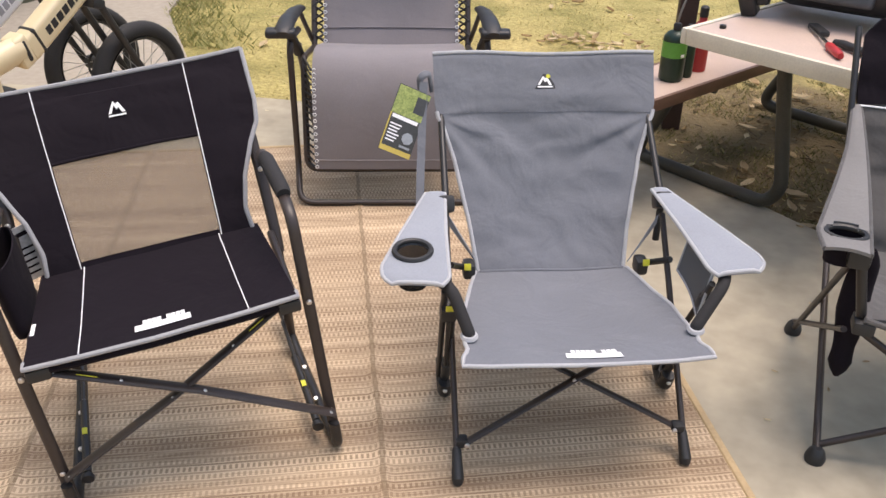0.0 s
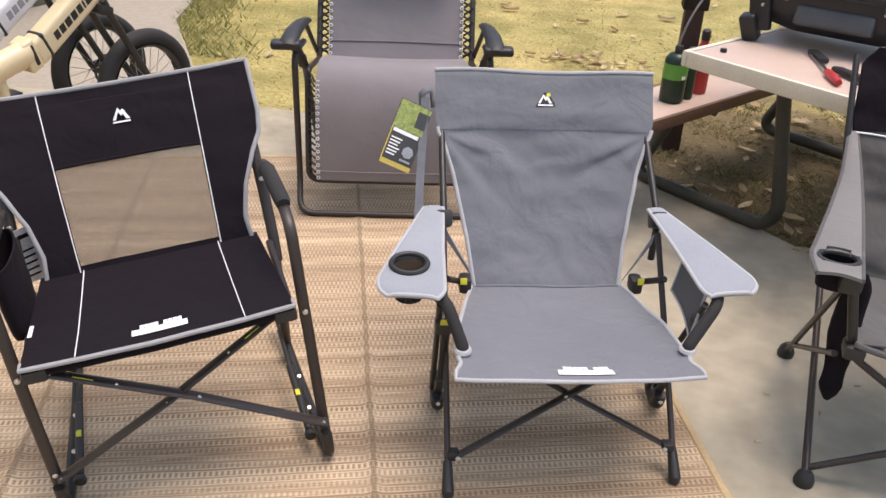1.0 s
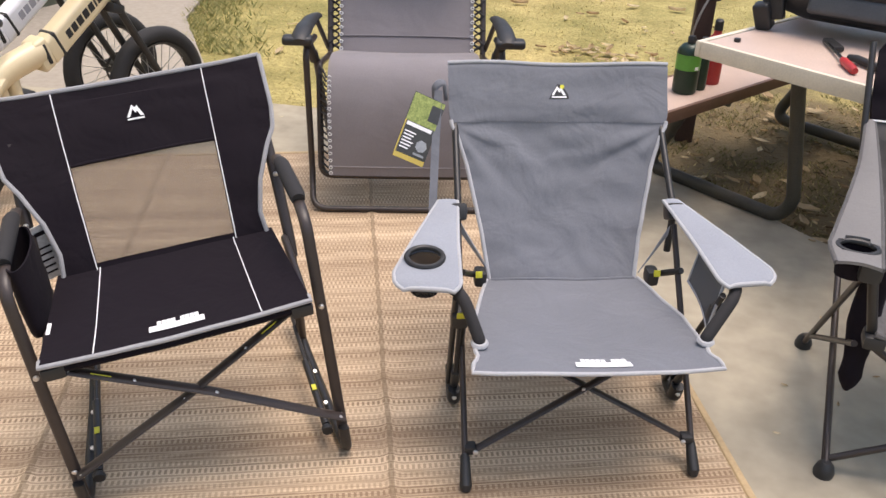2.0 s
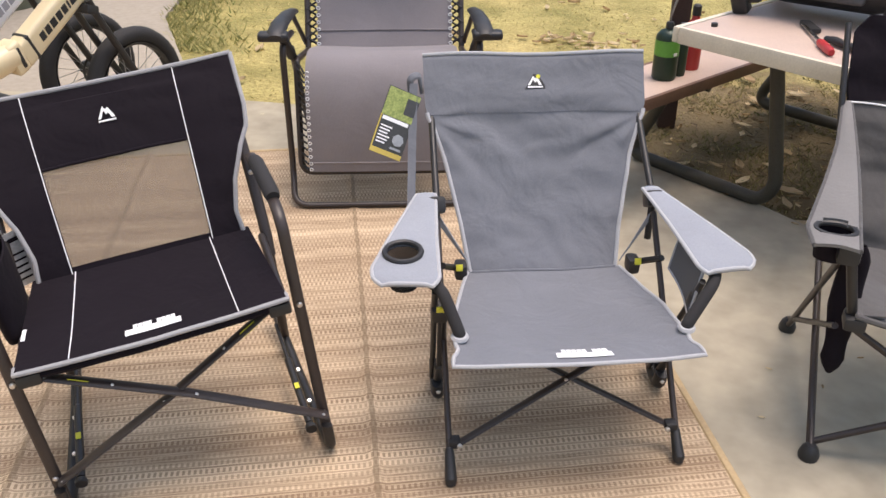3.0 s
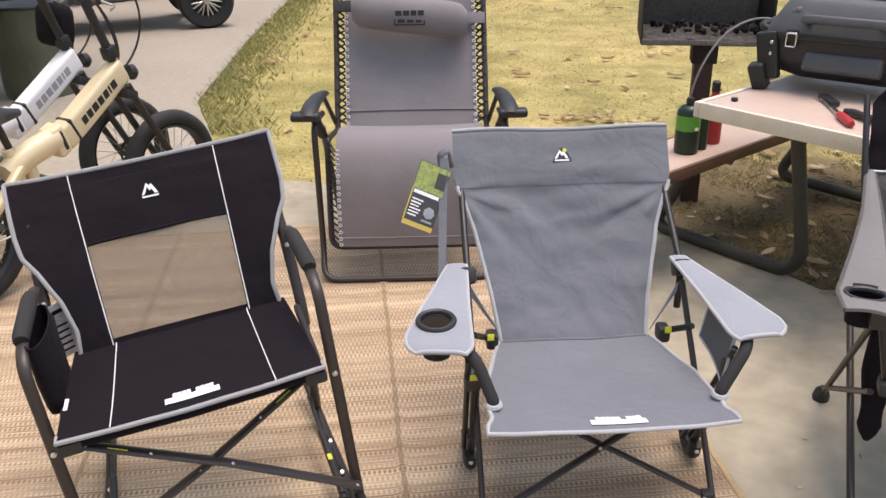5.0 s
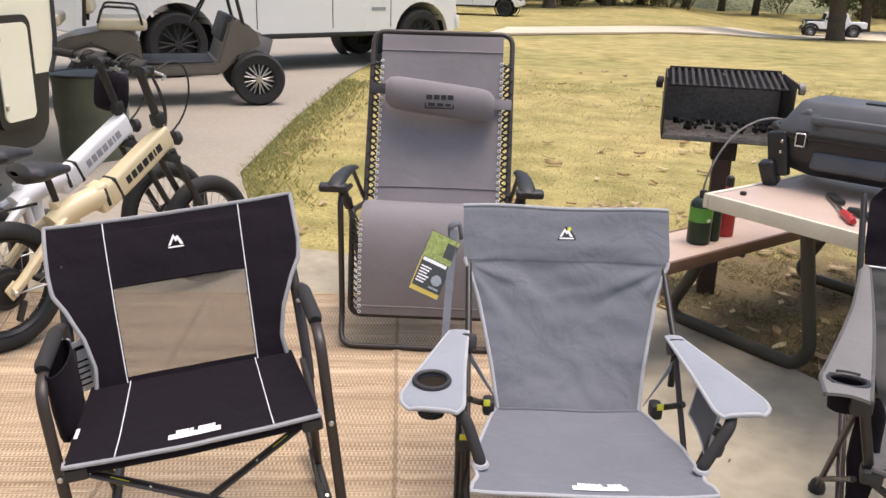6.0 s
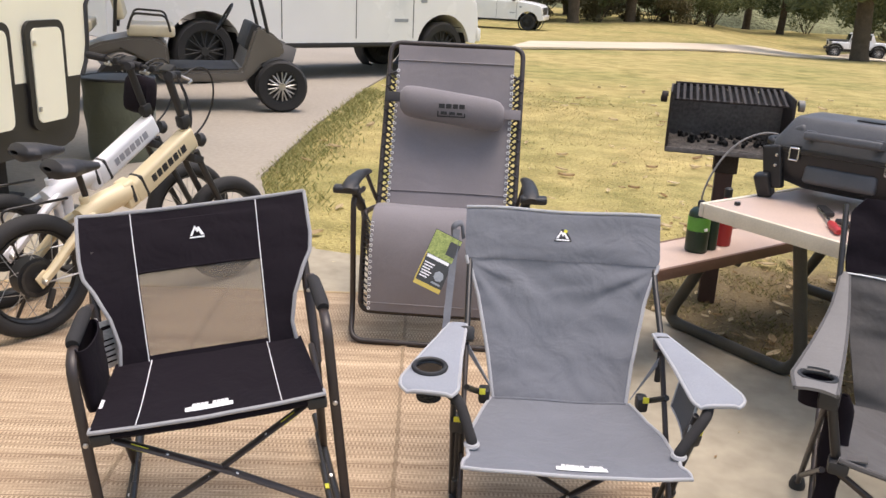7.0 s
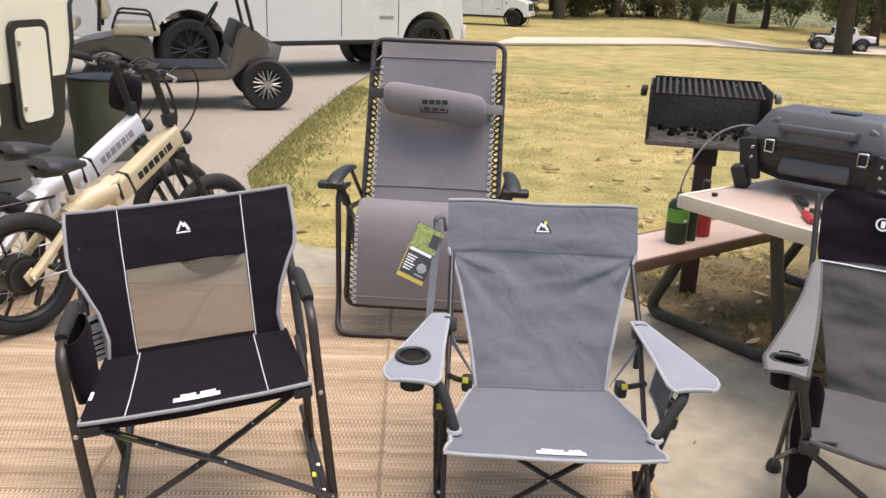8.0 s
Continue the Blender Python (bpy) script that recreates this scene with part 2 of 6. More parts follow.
def land(x, y):
    """The lie of the land: level here, falling away gently behind the lawn."""
    return -0.62 * smooth01((y - 15) / 30) - 0.35 * smooth01((x - 1) / 8) * smooth01((y - 20) / 20) - 0.76 * smooth01((y - 38) / 16) * smooth01((x - 5) / 7)


bm = bmesh.new()
bmesh.ops.create_grid(bm, x_segments=190, y_segments=190, size=1.0)
for v in bm.verts:
    x, y = v.co.x, v.co.y
    v.co.x, v.co.y = 14 * x + 40 * x ** 3 + 900 * x ** 7, 14 * y + 40 * y ** 3 + 900 * y ** 7 + 4
    d = max(0, abs(v.co.x) + v.co.y - 8)
    v.co.z = land(v.co.x, v.co.y) - 0.035 + 0.02 * noise.noise((v.co.x * 0.4, v.co.y * 0.4, 0)) * min(1, d / 6)
tagged(finish("ground", bm, LAWN), "dry yellow mown lawn with bare patches", "lawn", kind="structure")
slab("pavement", [(-5.2, 4.06), (-5.2, -6), (5.5, -6), (5.5, 0.2), (1.95, 2.3), (1.32, 3.02), (1.10, 3.30), (0.85, 3.56), (0.60, 3.80), (0.2, 3.97), (-1.2, 4.10), (-1.21, 4.13)], 0.0, 0.12, CONCRETE, "worn tan concrete camping pad", "pavement")
slab("road", [(-1.215, 4.134), (-1.75, 4.75), (-2.26, 5.76), (-2.7, 8.2), (-3.2, 11.8), (-3.36, 13.6), (-2.2, 20.6), (-9, 27), (-18, 21), (-13, 4.06), (-5.2, 4.064)], -0.008, 0.12, ASPHALT, "dusty grey-tan driveway beside the lawn", "driveway")
def far_road(u, v):
    x = lerp(-2.6, 46, u ** 1.3)
    near = profile([(-2.6, 22.4), (1, 27), (4.7, 33.5), (9, 39), (16, 46), (46, 70)], x)
    far = profile([(-2.6, 28.0), (1, 34), (4.7, 42), (9, 51), (16, 60), (46, 88)], x)
    y = lerp(near, far, v)
    return (x, y, land(x, y) + 0.012)
tagged(finish("road_far", sheet(far_road, 60, 8, 0.05), PALE_ROAD), "pale dusty road crossing behind the lawn", "road", kind="structure")

# ---- woven outdoor rug ----
def rug_material():
    m = bpy.data.materials.new("woven straw plastic")
    m.use_nodes = True
    n, l = m.node_tree.nodes, m.node_tree.links
    b = n["Principled BSDF"]
    b.inputs["Roughness"].default_value = 0.75
    b.inputs["Specular IOR Level"].default_value = 0.3
    tc = n.new("ShaderNodeTexCoord")
    sep = n.new("ShaderNodeSeparateXYZ")
    l.new(tc.outputs["Object"], sep.inputs[0])

    def math_node(op, a, b_=None, c=None):
        q = n.new("ShaderNodeMath")
        q.operation = op
        for k, v in enumerate((a, b_, c)):
            if v is None:
                continue
            if isinstance(v, (int, float)):
                q.inputs[k].default_value = v
            else:
                l.new(v, q.inputs[k])
        return q.outputs[0]
    X, Y = sep.outputs[0], sep.outputs[1]
    wob = n.new("ShaderNodeTexNoise")
    wob.inputs["Scale"].default_value = 3.0
    l.new(tc.outputs["Object"], wob.inputs["Vector"])
    Yw = math_node("ADD", Y, math_node("MULTIPLY", wob.outputs[0], 0.012))
    # knotted rows across the rug, 2 cm apart, with short dashes along them
    row = math_node("DIVIDE", Yw, 0.028)
    idx = math_node("FLOOR", row)
    fr = math_node("FRACT", row)
    wn1 = n.new("ShaderNodeTexWhiteNoise")
    wn1.noise_dimensions = "1D"
    l.new(idx, wn1.inputs["W"])
    dash_x = math_node("FRACT", math_node("ADD", math_node("DIVIDE", math_node("ADD", X, math_node("MULTIPLY", wob.outputs[0], 0.01)), 0.0140), math_node("MULTIPLY", idx, 0.5)))
    dash = math_node("MULTIPLY", math_node("LESS_THAN", dash_x, 0.5), math_node("LESS_THAN", math_node("ABSOLUTE", math_node("SUBTRACT", fr, 0.36)), 0.28))
    line = math_node("LESS_THAN", math_node("ABSOLUTE", math_node("SUBTRACT", fr, 0.86)), 0.10)
    straw = n.new("ShaderNodeTexNoise")
    straw.noise_dimensions = "2D"
    straw.inputs["Scale"].default_value, straw.inputs["Detail"].default_value = 1.0, 4
    cmb = n.new("ShaderNodeCombineXYZ")
    l.new(math_node("MULTIPLY", X, 7.0), cmb.inputs[0])
    l.new(math_node("MULTIPLY", Y, 320.0), cmb.inputs[1])
    l.new(cmb.outputs[0], straw.inputs["Vector"])
    dark = math_node("MULTIPLY", math_node("MAXIMUM", math_node("MULTIPLY", dash, 0.80), math_node("MULTIPLY", line, 0.8)), math_node("ADD", 0.40, math_node("MULTIPLY", wn1.outputs["Value"], 0.60)))
    band = n.new("ShaderNodeTexNoise")
    band.noise_dimensions = "1D"
    band.inputs["Scale"].default_value, band.inputs["Detail"].default_value = 9.0, 3
    l.new(Yw, band.inputs["W"])
    base = n.new("ShaderNodeValToRGB")
    base.color_ramp.elements[0].position, base.color_ramp.elements[0].color = 0.36, (0.30, 0.212, 0.135, 1)
    base.color_ramp.elements[1].position, base.color_ramp.elements[1].color = 0.62, (0.64, 0.50, 0.34, 1)
    l.new(math_node("ADD", math_node("MULTIPLY", straw.outputs[0], 0.55), math_node("MULTIPLY", band.outputs[0], 0.45)), base.inputs[0])
    mx = n.new("ShaderNodeMix")
    mx.data_type = "RGBA"
    l.new(dark, mx.inputs["Factor"])
    l.new(base.outputs[0], mx.inputs["A"])
    mx.inputs["B"].default_value = (0.19, 0.122, 0.072, 1)
    # mask of the narrow darker lines along the three fold creases
    worn = None
    for c in (0.30, -0.58, -1.46):
        k = math_node("LESS_THAN", math_node("ABSOLUTE", math_node("SUBTRACT", math_node("ADD", X, math_node("MULTIPLY", wob.outputs[0], 0.02)), c + 0.01)), 0.007)
        worn = k if worn is None else math_node("MAXIMUM", worn, k)
    mc = n.new("ShaderNodeMix")
    mc.data_type = "RGBA"
    l.new(math_node("MULTIPLY", worn, 0.55), mc.inputs["Factor"])
    l.new(mx.outputs["Result"], mc.inputs["A"])
    mc.inputs["B"].default_value = (0.17, 0.12, 0.07, 1)
    l.new(mc.outputs["Result"], b.inputs["Base Color"])
    bp = n.new("ShaderNodeBump")
    bp.inputs["Strength"].default_value, bp.inputs["Distance"].default_value = 0.6, 0.003
    l.new(math_node("SUBTRACT", straw.outputs[0], math_node("MULTIPLY", dark, 0.8)), bp.inputs["Height"])
    l.new(bp.outputs[0], b.inputs["Normal"])
    return m


RUG = rug_material()
RUG_YAW = 13.0
RU0, RU1, RV0, RV1 = -2.35, 1.163, 0.75, 3.54
rug = thing("rug", pose(0, 0, 0, 0, 0, RUG_YAW), "tan woven straw-look outdoor rug with fold creases", "rug")
def rug_top(u, v):
    x, y = lerp(RU0, RU1, u), lerp(RV0, RV1, v)
    z = 0.006
    for c in (0.30, -0.58, -1.46):
        z += (0.009 + 0.004 * noise.noise((c * 7, y * 16, 0))) * math.exp(-((x - c - 0.006 * noise.noise((c * 3, y * 22, 2))) / 0.014) ** 2)
    for c in (2.35,):
        z += 0.003 * math.exp(-((y - c) / 0.02) ** 2)
    return (x, y, z + 0.0025 * noise.noise((x * 1.5, y * 3, 0)) * 0.8)
part("weave", sheet(rug_top, 320, 120, 0.005), RUG, rug)
RUG_EDGE = mat("tan rug binding", (0.42, 0.31, 0.17), 0.7, vary=0.2)
part("binding", tube([(RU1, lerp(RV0, RV1, i / 30), 0.008) for i in range(31)], 0.011, 8, flat=0.5, up=(0, 0, 1)), RUG_EDGE, rug)
part("binding", tube([(lerp(RU0, RU1, i / 40), RV1, 0.008) for i in range(41)], 0.011, 8, flat=0.5, up=(0, 0, 1)), RUG_EDGE, rug)


# ---- small shared pieces ----
def rivet(at, parent, axis=(0, -1, 0), r=0.0065):
    q = Vector(axis).to_track_quat("Z", "Y").to_matrix().to_4x4()
    bm = lathe([(0, 0.004), (r * 0.7, 0.0035), (r, 0.0015), (r, -0.003), (0, -0.003)], seg=10)
    bm.transform(Matrix.Translation(at) @ q)
    return part("rivet", bm, STEEL, parent)


def strap_bar(a, b, w=0.022, t=0.012):
    """A flat oval bar from a to b, broad side to the front."""
    return tube([a, lerp(Vector(a), Vector(b), 0.5), b], t / 2, 12, flat=w / t, up=(0, -1, 0))


def bars(lines, fn, parent, material, name="lettering", lift=0.0025):
    """Unreadable or logo lettering as plain bars: (u0, u1, v0, v1) on the surface fn."""
    bm = bmesh.new()
    for u0, u1, v0, v1 in lines:
        sheet(lambda a, c: Vector(fn(lerp(u0, u1, a), lerp(v0, v1, c))), 3, 1, 0.001, bm=bm)
    return part(name, bm, material, parent)


# ---- grey reclining rocker camp chair ----
def grey_chair():
    ch = thing("camp_chair", pose(0.43, 1.566, 0.012, 0, 0, 10), "grey fabric folding rocker camp chair with cup-holder arms, on the rug", "camping chair")
    SF, SB = 0.383, 0.312

    def seat(u, v):
        y = lerp(-0.083, 0.415, v)
        w = profile([(0, 0.278), (0.06, 0.276), (0.12, 0.262), (0.18, 0.268), (0.5, 0.258), (0.85, 0.225), (1, 0.207)], v)
        x = (2 * u - 1) * w
        sag = (1 - (2 * u - 1) ** 2)
        z = lerp(SF, SB, v) - 0.03 * sag * math.sin(math.pi * min(1, v * 0.9 + 0.1)) - 0.006 * math.exp(-((v - 0) / 0.03) ** 2)
        return (x + lerp(-0.018, -0.006, v), y, z + 0.004 * noise.noise((x * 9, y * 9, 1)))

    def back(u, v):
        w = profile([(0, 0.199), (0.22, 0.220), (0.5, 0.256), (0.66, 0.285), (0.70, 0.298), (0.76, 0.306), (1, 0.309)], v)
        x = (2 * u - 1) * w
        y = lerp(0.415, 0.752, v) + 0.035 * (1 - (2 * u - 1) ** 2) * math.sin(math.pi * min(1, v * 1.25)) * (1 if v < 0.8 else 0.0)
        z = lerp(SB, 0.814, v) - (0.004 if v > 0.985 else 0) + 0.003 * math.sin(9 * u) * smooth01((v - 0.9) / 0.1)
        # creases fan out from the two points where the band is sewn to the poles
        fold = 0.0
        for a, ph in ((0.0, 0.6), (1.0, 2.1)):
            du, dv = abs(u - a) * 0.58, (0.70 - v) * 0.60
            r, th = math.hypot(du, dv), math.atan2(dv, du + 1e-6)
            fold += 0.0085 * math.sin(8 * th + ph + 2.2 * noise.noise((r * 5, th * 2, a))) * smooth01(r / 0.11) * math.exp(-r / 0.24) * smooth01((dv + 0.05) / 0.07)
        fold += 0.007 * noise.noise((x * 3 + 5 * v, v * 6 - 4 * x, 4)) + 0.005 * noise.noise((x * 15, v * 12 + 5 * u, 8)) * (1 - v)
        fold += 0.009 * noise.noise((x * 5 + 2 * v, v * 9 - 3 * x, 11)) * math.exp(-((v - 0.52) / 0.22) ** 2)
        return (x + lerp(-0.008, -0.004, v), y + fold, z)
    part("seat", sheet(seat, 40, 30, 0.006), GREY_CLOTH, ch)
    part("backrest", sheet(back, 90, 90, 0.006), GREY_CLOTH, ch)
    off = Vector((0, -0.003, 0.002))
    edge = [Vector(seat(0, 1 - i / 30)) + off for i in range(31)] + [Vector(seat(i / 20, 0)) + off for i in range(1, 21)] + [Vector(seat(1, i / 30)) + off for i in range(1, 31)]
    part("seat_piping", tube(edge, 0.0052, 8), GREY_PIPING, ch, "pale grey edge piping")
    for s in (0, 1):
        part("back_piping", tube([Vector(back(s, i / 40)) + off for i in range(0, 30)], 0.0058, 8), GREY_PIPING, ch, "pale grey edge piping")
    part("back_piping", tube([Vector(back(i / 20, 1)) + off for i in range(21)], 0.0055, 8), GREY_PIPING, ch, "pale grey edge piping")
    part("back_band_seam", tube([Vector(back(i / 24, 0.715)) + Vector((0, -0.0035, 0.002)) for i in range(25)], 0.0007, 6), GREY_CLOTH, ch)
    part("seat_seam", tube([Vector(seat(0.03 + 0.94 * i / 24, 0.985)) + Vector((0, 0, 0.004)) for i in range(25)], 0.004, 6), GREY_CLOTH, ch)
    # logo patch: dark triangle, pale mountain outline, small yellow sun
    at = Vector(back(0.5, 0.862)) + Vector((0, -0.0065, 0))
    lean = math.degrees(math.atan2(0.337, 0.502))
    P = Matrix.Translation(at) @ pose(0, 0, 0, -lean, 0, 0)
    part("logo_patch", extrude_outline([(-0.028, -0.018), (0.028, -0.018), (0.026, -0.006), (0.010, 0.020), (-0.004, 0.024)], 0.002, P), PLASTIC, ch, "dark triangular logo patch")
    part("logo_mark", extrude_outline([(-0.021, -0.008), (-0.005, 0.018), (0.001, 0.010), (0.006, 0.015), (0.019, -0.008), (0.011, -0.008), (0.005, 0.004), (0.0, -0.001), (-0.005, 0.009), (-0.014, -0.008)], 0.001, P @ pose(0, -0.0012, 0)), PRINT, ch)
    part("logo_bar", extrude_outline([(-0.021, -0.015), (0.021, -0.015), (0.021, -0.011), (-0.021, -0.011)], 0.001, P @ pose(0, -0.0012, 0)), PRINT, ch)
    bm = lathe([(0, 0), (0.006, 0), (0.006, 0.001), (0, 0.001)], seg=12)
    bm.transform(P @ pose(0.009, -0.0012, 0.016, 90))
    part("logo_sun", bm, YELLOW, ch)
    # product name on the seat front, as bars
    up = lambda u, v: Vector(seat(u, v)) + Vector((0, 0, 0.0055))
    bars([(0.415, 0.645, 0.040, 0.088)] + [(0.44 + 0.022 * k, 0.458 + 0.022 * k, 0.092, 0.125) for k in range(9) if k != 5], up, ch, PRINT)

    for s in (-1, 1):
        foot = Vector((s * 0.285 - 0.010, -0.032 + s * 0.018, 0.0))
        armback = Vector((s * 0.290 - 0.004, 0.455, 0.497))
        top = Vector((s * 0.288 - 0.006, 0.705, 0.700))
        # front leg with its rubber foot
        part("front_leg", tube([foot + Vector((0, 0, 0.01)), armback + Vector((0, -0.02, -0.03))], 0.008, 10), TUBE_BROWN, ch)
        bm = tube([foot, foot + Vector((0, 0.002, 0.012)), foot + Vector((s * 0.0, 0.05, 0.058)), foot + Vector((0, 0.055, 0.066))], 0.014, 12, taper=[0.85, 1.1, 0.85, 0.6])
        part("rubber_foot", bm, PLASTIC, ch)
        # back pole
        part("back_pole", tube([armback + Vector((0, 0.0, -0.12)), armback, lerp(armback, top, 0.5), top], 0.0095, 10), TUBE_BLACK, ch)
        part("arm_hinge", box((0.045, 0.05, 0.045), armback + Vector((0, 0, 0.0)), (-30, 0, 0), 0.01), PLASTIC, ch)
        # rear leg: twin tubes with the gas spring and the rocker foot
        rf = Vector((s * 0.305, 0.30, 0.02))
        rt = Vector((s * 0.312, 0.085, 0.462))
        for d in (-0.012, 0.012):
            part("rear_leg", tube([rf + Vector((d, 0.02, 0.02)), rt + Vector((d, 0, 0))], 0.008, 10), TUBE_BLACK, ch)
        part("gas_spring", tube([rf + Vector((0, -0.02, 0.03)), lerp(rf, rt, 0.30) + Vector((0, -0.02, 0)), lerp(rf, rt, 0.31) + Vector((0, -0.02, 0)), lerp(rf, rt, 0.75) + Vector((0, -0.012, 0))], 0.011, 10, taper=[1, 1, 0.5, 0.5]), PLASTIC, ch)
        part("rocker_foot", tube(fillet([rf + Vector((0, 0.06, 0.05)), rf + Vector((0, 0.02, 0.004)), rf + Vector((0, -0.035, 0.0)), rf + Vector((0, -0.05, 0.05))], 0.02), 0.019, 12, flat=0.9), PLASTIC, ch)
        rivet(rf + Vector((0, -0.062, 0.03)), ch, (0, -1, 0.4))
        part("spring_mount", box((0.042, 0.04, 0.055), lerp(rf, rt, 0.82), (25, 0, 0), 0.012), PLASTIC, ch)
        part("warning_label", box((0.02, 0.003, 0.022), lerp(rf, rt, 0.90) + Vector((0, -0.03, 0)), (25, 0, 0), 0.001), YELLOW, ch, "small yellow label")
        # padded post from the arm's front to the seat corner
        a0 = Vector((s * 0.318 + 0.010, 0.078, 0.470))
        a1 = Vector((s * 0.262 - 0.010, 0.022, 0.386))
        part("arm_post", tube(fillet([Vector((s * 0.345, 0.14, 0.468)), a0, a1, a1 + Vector((0, 0.005, -0.02))], 0.03), 0.0145, 12), FOAM, ch)
        part("post_socket", lathe([(0, 0), (0.018, 0), (0.021, 0.006), (0.017, 0.012), (0, 0.012)], a1 + Vector((0, 0, -0.012)), (8, 0, 0), 14), GREY_PIPING, ch)
        # arm pad
        def arm(u, v):
            inner = profile([(0, 0.312), (0.05, 0.295), (0.5, 0.290), (1, 0.278)], v)
            outer = profile([(0, 0.425), (0.05, 0.446), (0.15, 0.448), (0.45, 0.408), (1, 0.328)], v) - (0.012 if s > 0 else 0)
            x = lerp(inner, outer, u) * s - (0.018 if s < 0 else 0.004 + 0.012 * v)
            y = lerp(0.080 if s > 0 else 0.068, 0.475, v) + 0.012 * (1 - v) * u
            bulge = math.sqrt(max(0, 1 - abs(2 * u - 1) ** 3)) * 0.006
            return (x, y, 0.489 + 0.026 * v + bulge - 0.006 * math.exp(-(v / 0.04) ** 2))
        cx, cy, cr = s * 0.374 - 0.018, 0.190, 0.043

        def keep(u, v):
            p = arm(u, v)
            return s > 0 or math.hypot((p[0] - cx), (p[1] - cy)) > cr * 0.97
        pad = part("armrest", sheet(arm, 36, 72, 0.010, keep), ARM_CLOTH, ch, "pale blue-grey padded arm")
        rim = [Vector(arm(0, i / 30)) for i in range(30, -1, -1)] + [Vector(arm(i / 8, 0)) for i in range(1, 9)] + [Vector(arm(1, i / 30)) for i in range(1, 31)]
        rim = [q + Vector((0, 0, 0.004)) for q in rim]
        part("arm_piping", tube(rim, 0.0052, 8), GREY_PIPING, pad)
        if s < 0:
            ring = [Vector((cx + cr * math.cos(a), cy + cr * math.sin(a), 0.510 + 0.06 * cr * math.sin(a))) for a in [2 * math.pi * k / 36 for k in range(36)]]
            part("cup_ring", tube(ring, 0.0068, 8, closed=True), PLASTIC, pad, "black cup-holder ring")
            bm = bmesh.new()
            sheet(lambda u, v: (cx + (cr - 0.004 - 0.006 * v) * math.cos(2 * math.pi * u), cy + (cr - 0.004 - 0.006 * v) * math.sin(2 * math.pi * u), 0.503 - 0.085 * v), 32, 4, 0.0015, bm=bm)
            part("cup_pouch", bm, MESH_DARK, pad, "sheer black mesh cup pouch")
            bm = lathe([(0, 0), (cr - 0.010, 0), (cr - 0.010, 0.002), (0, 0.002)], (cx, cy, 0.416), seg=24)
            part("cup_bottom", bm, MESH_DARK, pad)
        else:
            def pouch(u, v):
                y = lerp(0.10, 0.27, u)
                return (lerp(0.305, 0.286, v) + 0.010 * math.sin(3 * u) * v, y, lerp(0.492, 0.355 + 0.035 * u, v))
            part("mesh_pouch", sheet(pouch, 8, 8, 0.003), MESH_GREY, pad, "grey mesh side pouch")
            part("pouch_binding", tube([Vector(pouch(0, i / 8)) for i in range(9)] + [Vector(pouch(i / 8, 1)) for i in range(1, 9)] + [Vector(pouch(1, 1 - i / 8)) for i in range(1, 9)], 0.004, 6), GREY_PIPING, pad)
        part("side_web", sheet(lambda u, v: (s * lerp(0.295, lerp(0.205, 0.228, u), v), lerp(0.455, 0.425, v), lerp(0.45, lerp(0.325, 0.37, u), v) + (1 - v) * 0.03 * u), 4, 8, 0.003), ARM_CLOTH, ch)
        part("seat_hub", box((0.034, 0.05, 0.045), (s * 0.234, 0.40, 0.330), (0, 0, 0), 0.012), PLASTIC, ch)
        part("seat_link", tube(fillet([(s * 0.234, 0.40, 0.335), (s * 0.262, 0.38, 0.350), (s * 0.288, 0.33, 0.385)], 0.03), 0.009, 8), TUBE_BLACK, ch)
        part("warning_label", box((0.018, 0.003, 0.018), (s * 0.240, 0.372, 0.352), (-15, 0, 0), 0.001), YELLOW, ch, "small yellow label")
    # crossed front braces
    l0, r0 = Vector((-0.270, 0.012, 0.072)), Vector((0.250, 0.035, 0.072))
    part("cross_brace", strap_bar(l0, Vector((0.15, 0.055, 0.335)), 0.024, 0.012), TUBE_BROWN, ch)
    part("cross_brace", strap_bar(r0 + Vector((0, 0.013, 0)), Vector((-0.19, 0.068, 0.335)), 0.024, 0.012), TUBE_BROWN, ch)
    rivet(lerp(l0, Vector((0.15, 0.055, 0.335)), 0.61) + Vector((0, -0.007, 0)), ch)
    for p, s in ((l0, -1), (r0, 1)):
        part("leg_clamp", box((0.03, 0.03, 0.022), p + Vector((s * 0.012, 0.005, 0)), (0, 0, 0), 0.006), PLASTIC, ch)
        rivet(p + Vector((0, -0.012, 0)), ch)
    # hanging strap and retail tag at the back pole
    part("carry_strap", sheet(lambda u, v: (lerp(-0.352, -0.330, u) - 0.022 * v, 0.68 - 0.22 * v + 0.02 * math.sin(3 * v), lerp(0.755, 0.42, v)), 2, 14, 0.003), GREY_CLOTH, ch, "grey webbing carry strap")
    part("strap_loop", tube(fillet([(-0.345, 0.70, 0.70), (-0.352, 0.69, 0.765), (-0.325, 0.70, 0.775), (-0.318, 0.71, 0.72)], 0.02), 0.006, 8, flat=2), GREY_CLOTH, ch)
    return ch


def see_through(name, color, opacity):
    """Sheer netting: part of the light goes straight through."""
    m = bpy.data.materials.new(name)
    m.use_nodes = True
    n, l = m.node_tree.nodes, m.node_tree.links
    b = n["Principled BSDF"]
    b.inputs["Base Color"].default_value = (*color, 1)
    b.inputs["Roughness"].default_value = 0.8
    b.inputs["Specular IOR Level"].default_value = 0.1
    t = n.new("ShaderNodeBsdfTransparent")
    mx = n.new("ShaderNodeMixShader")
    mx.inputs[0].default_value = opacity
    l.new(t.outputs[0], mx.inputs[1])
    l.new(b.outputs[0], mx.inputs[2])
    l.new(mx.outputs[0], n["Material Output"].inputs["Surface"])
    return m


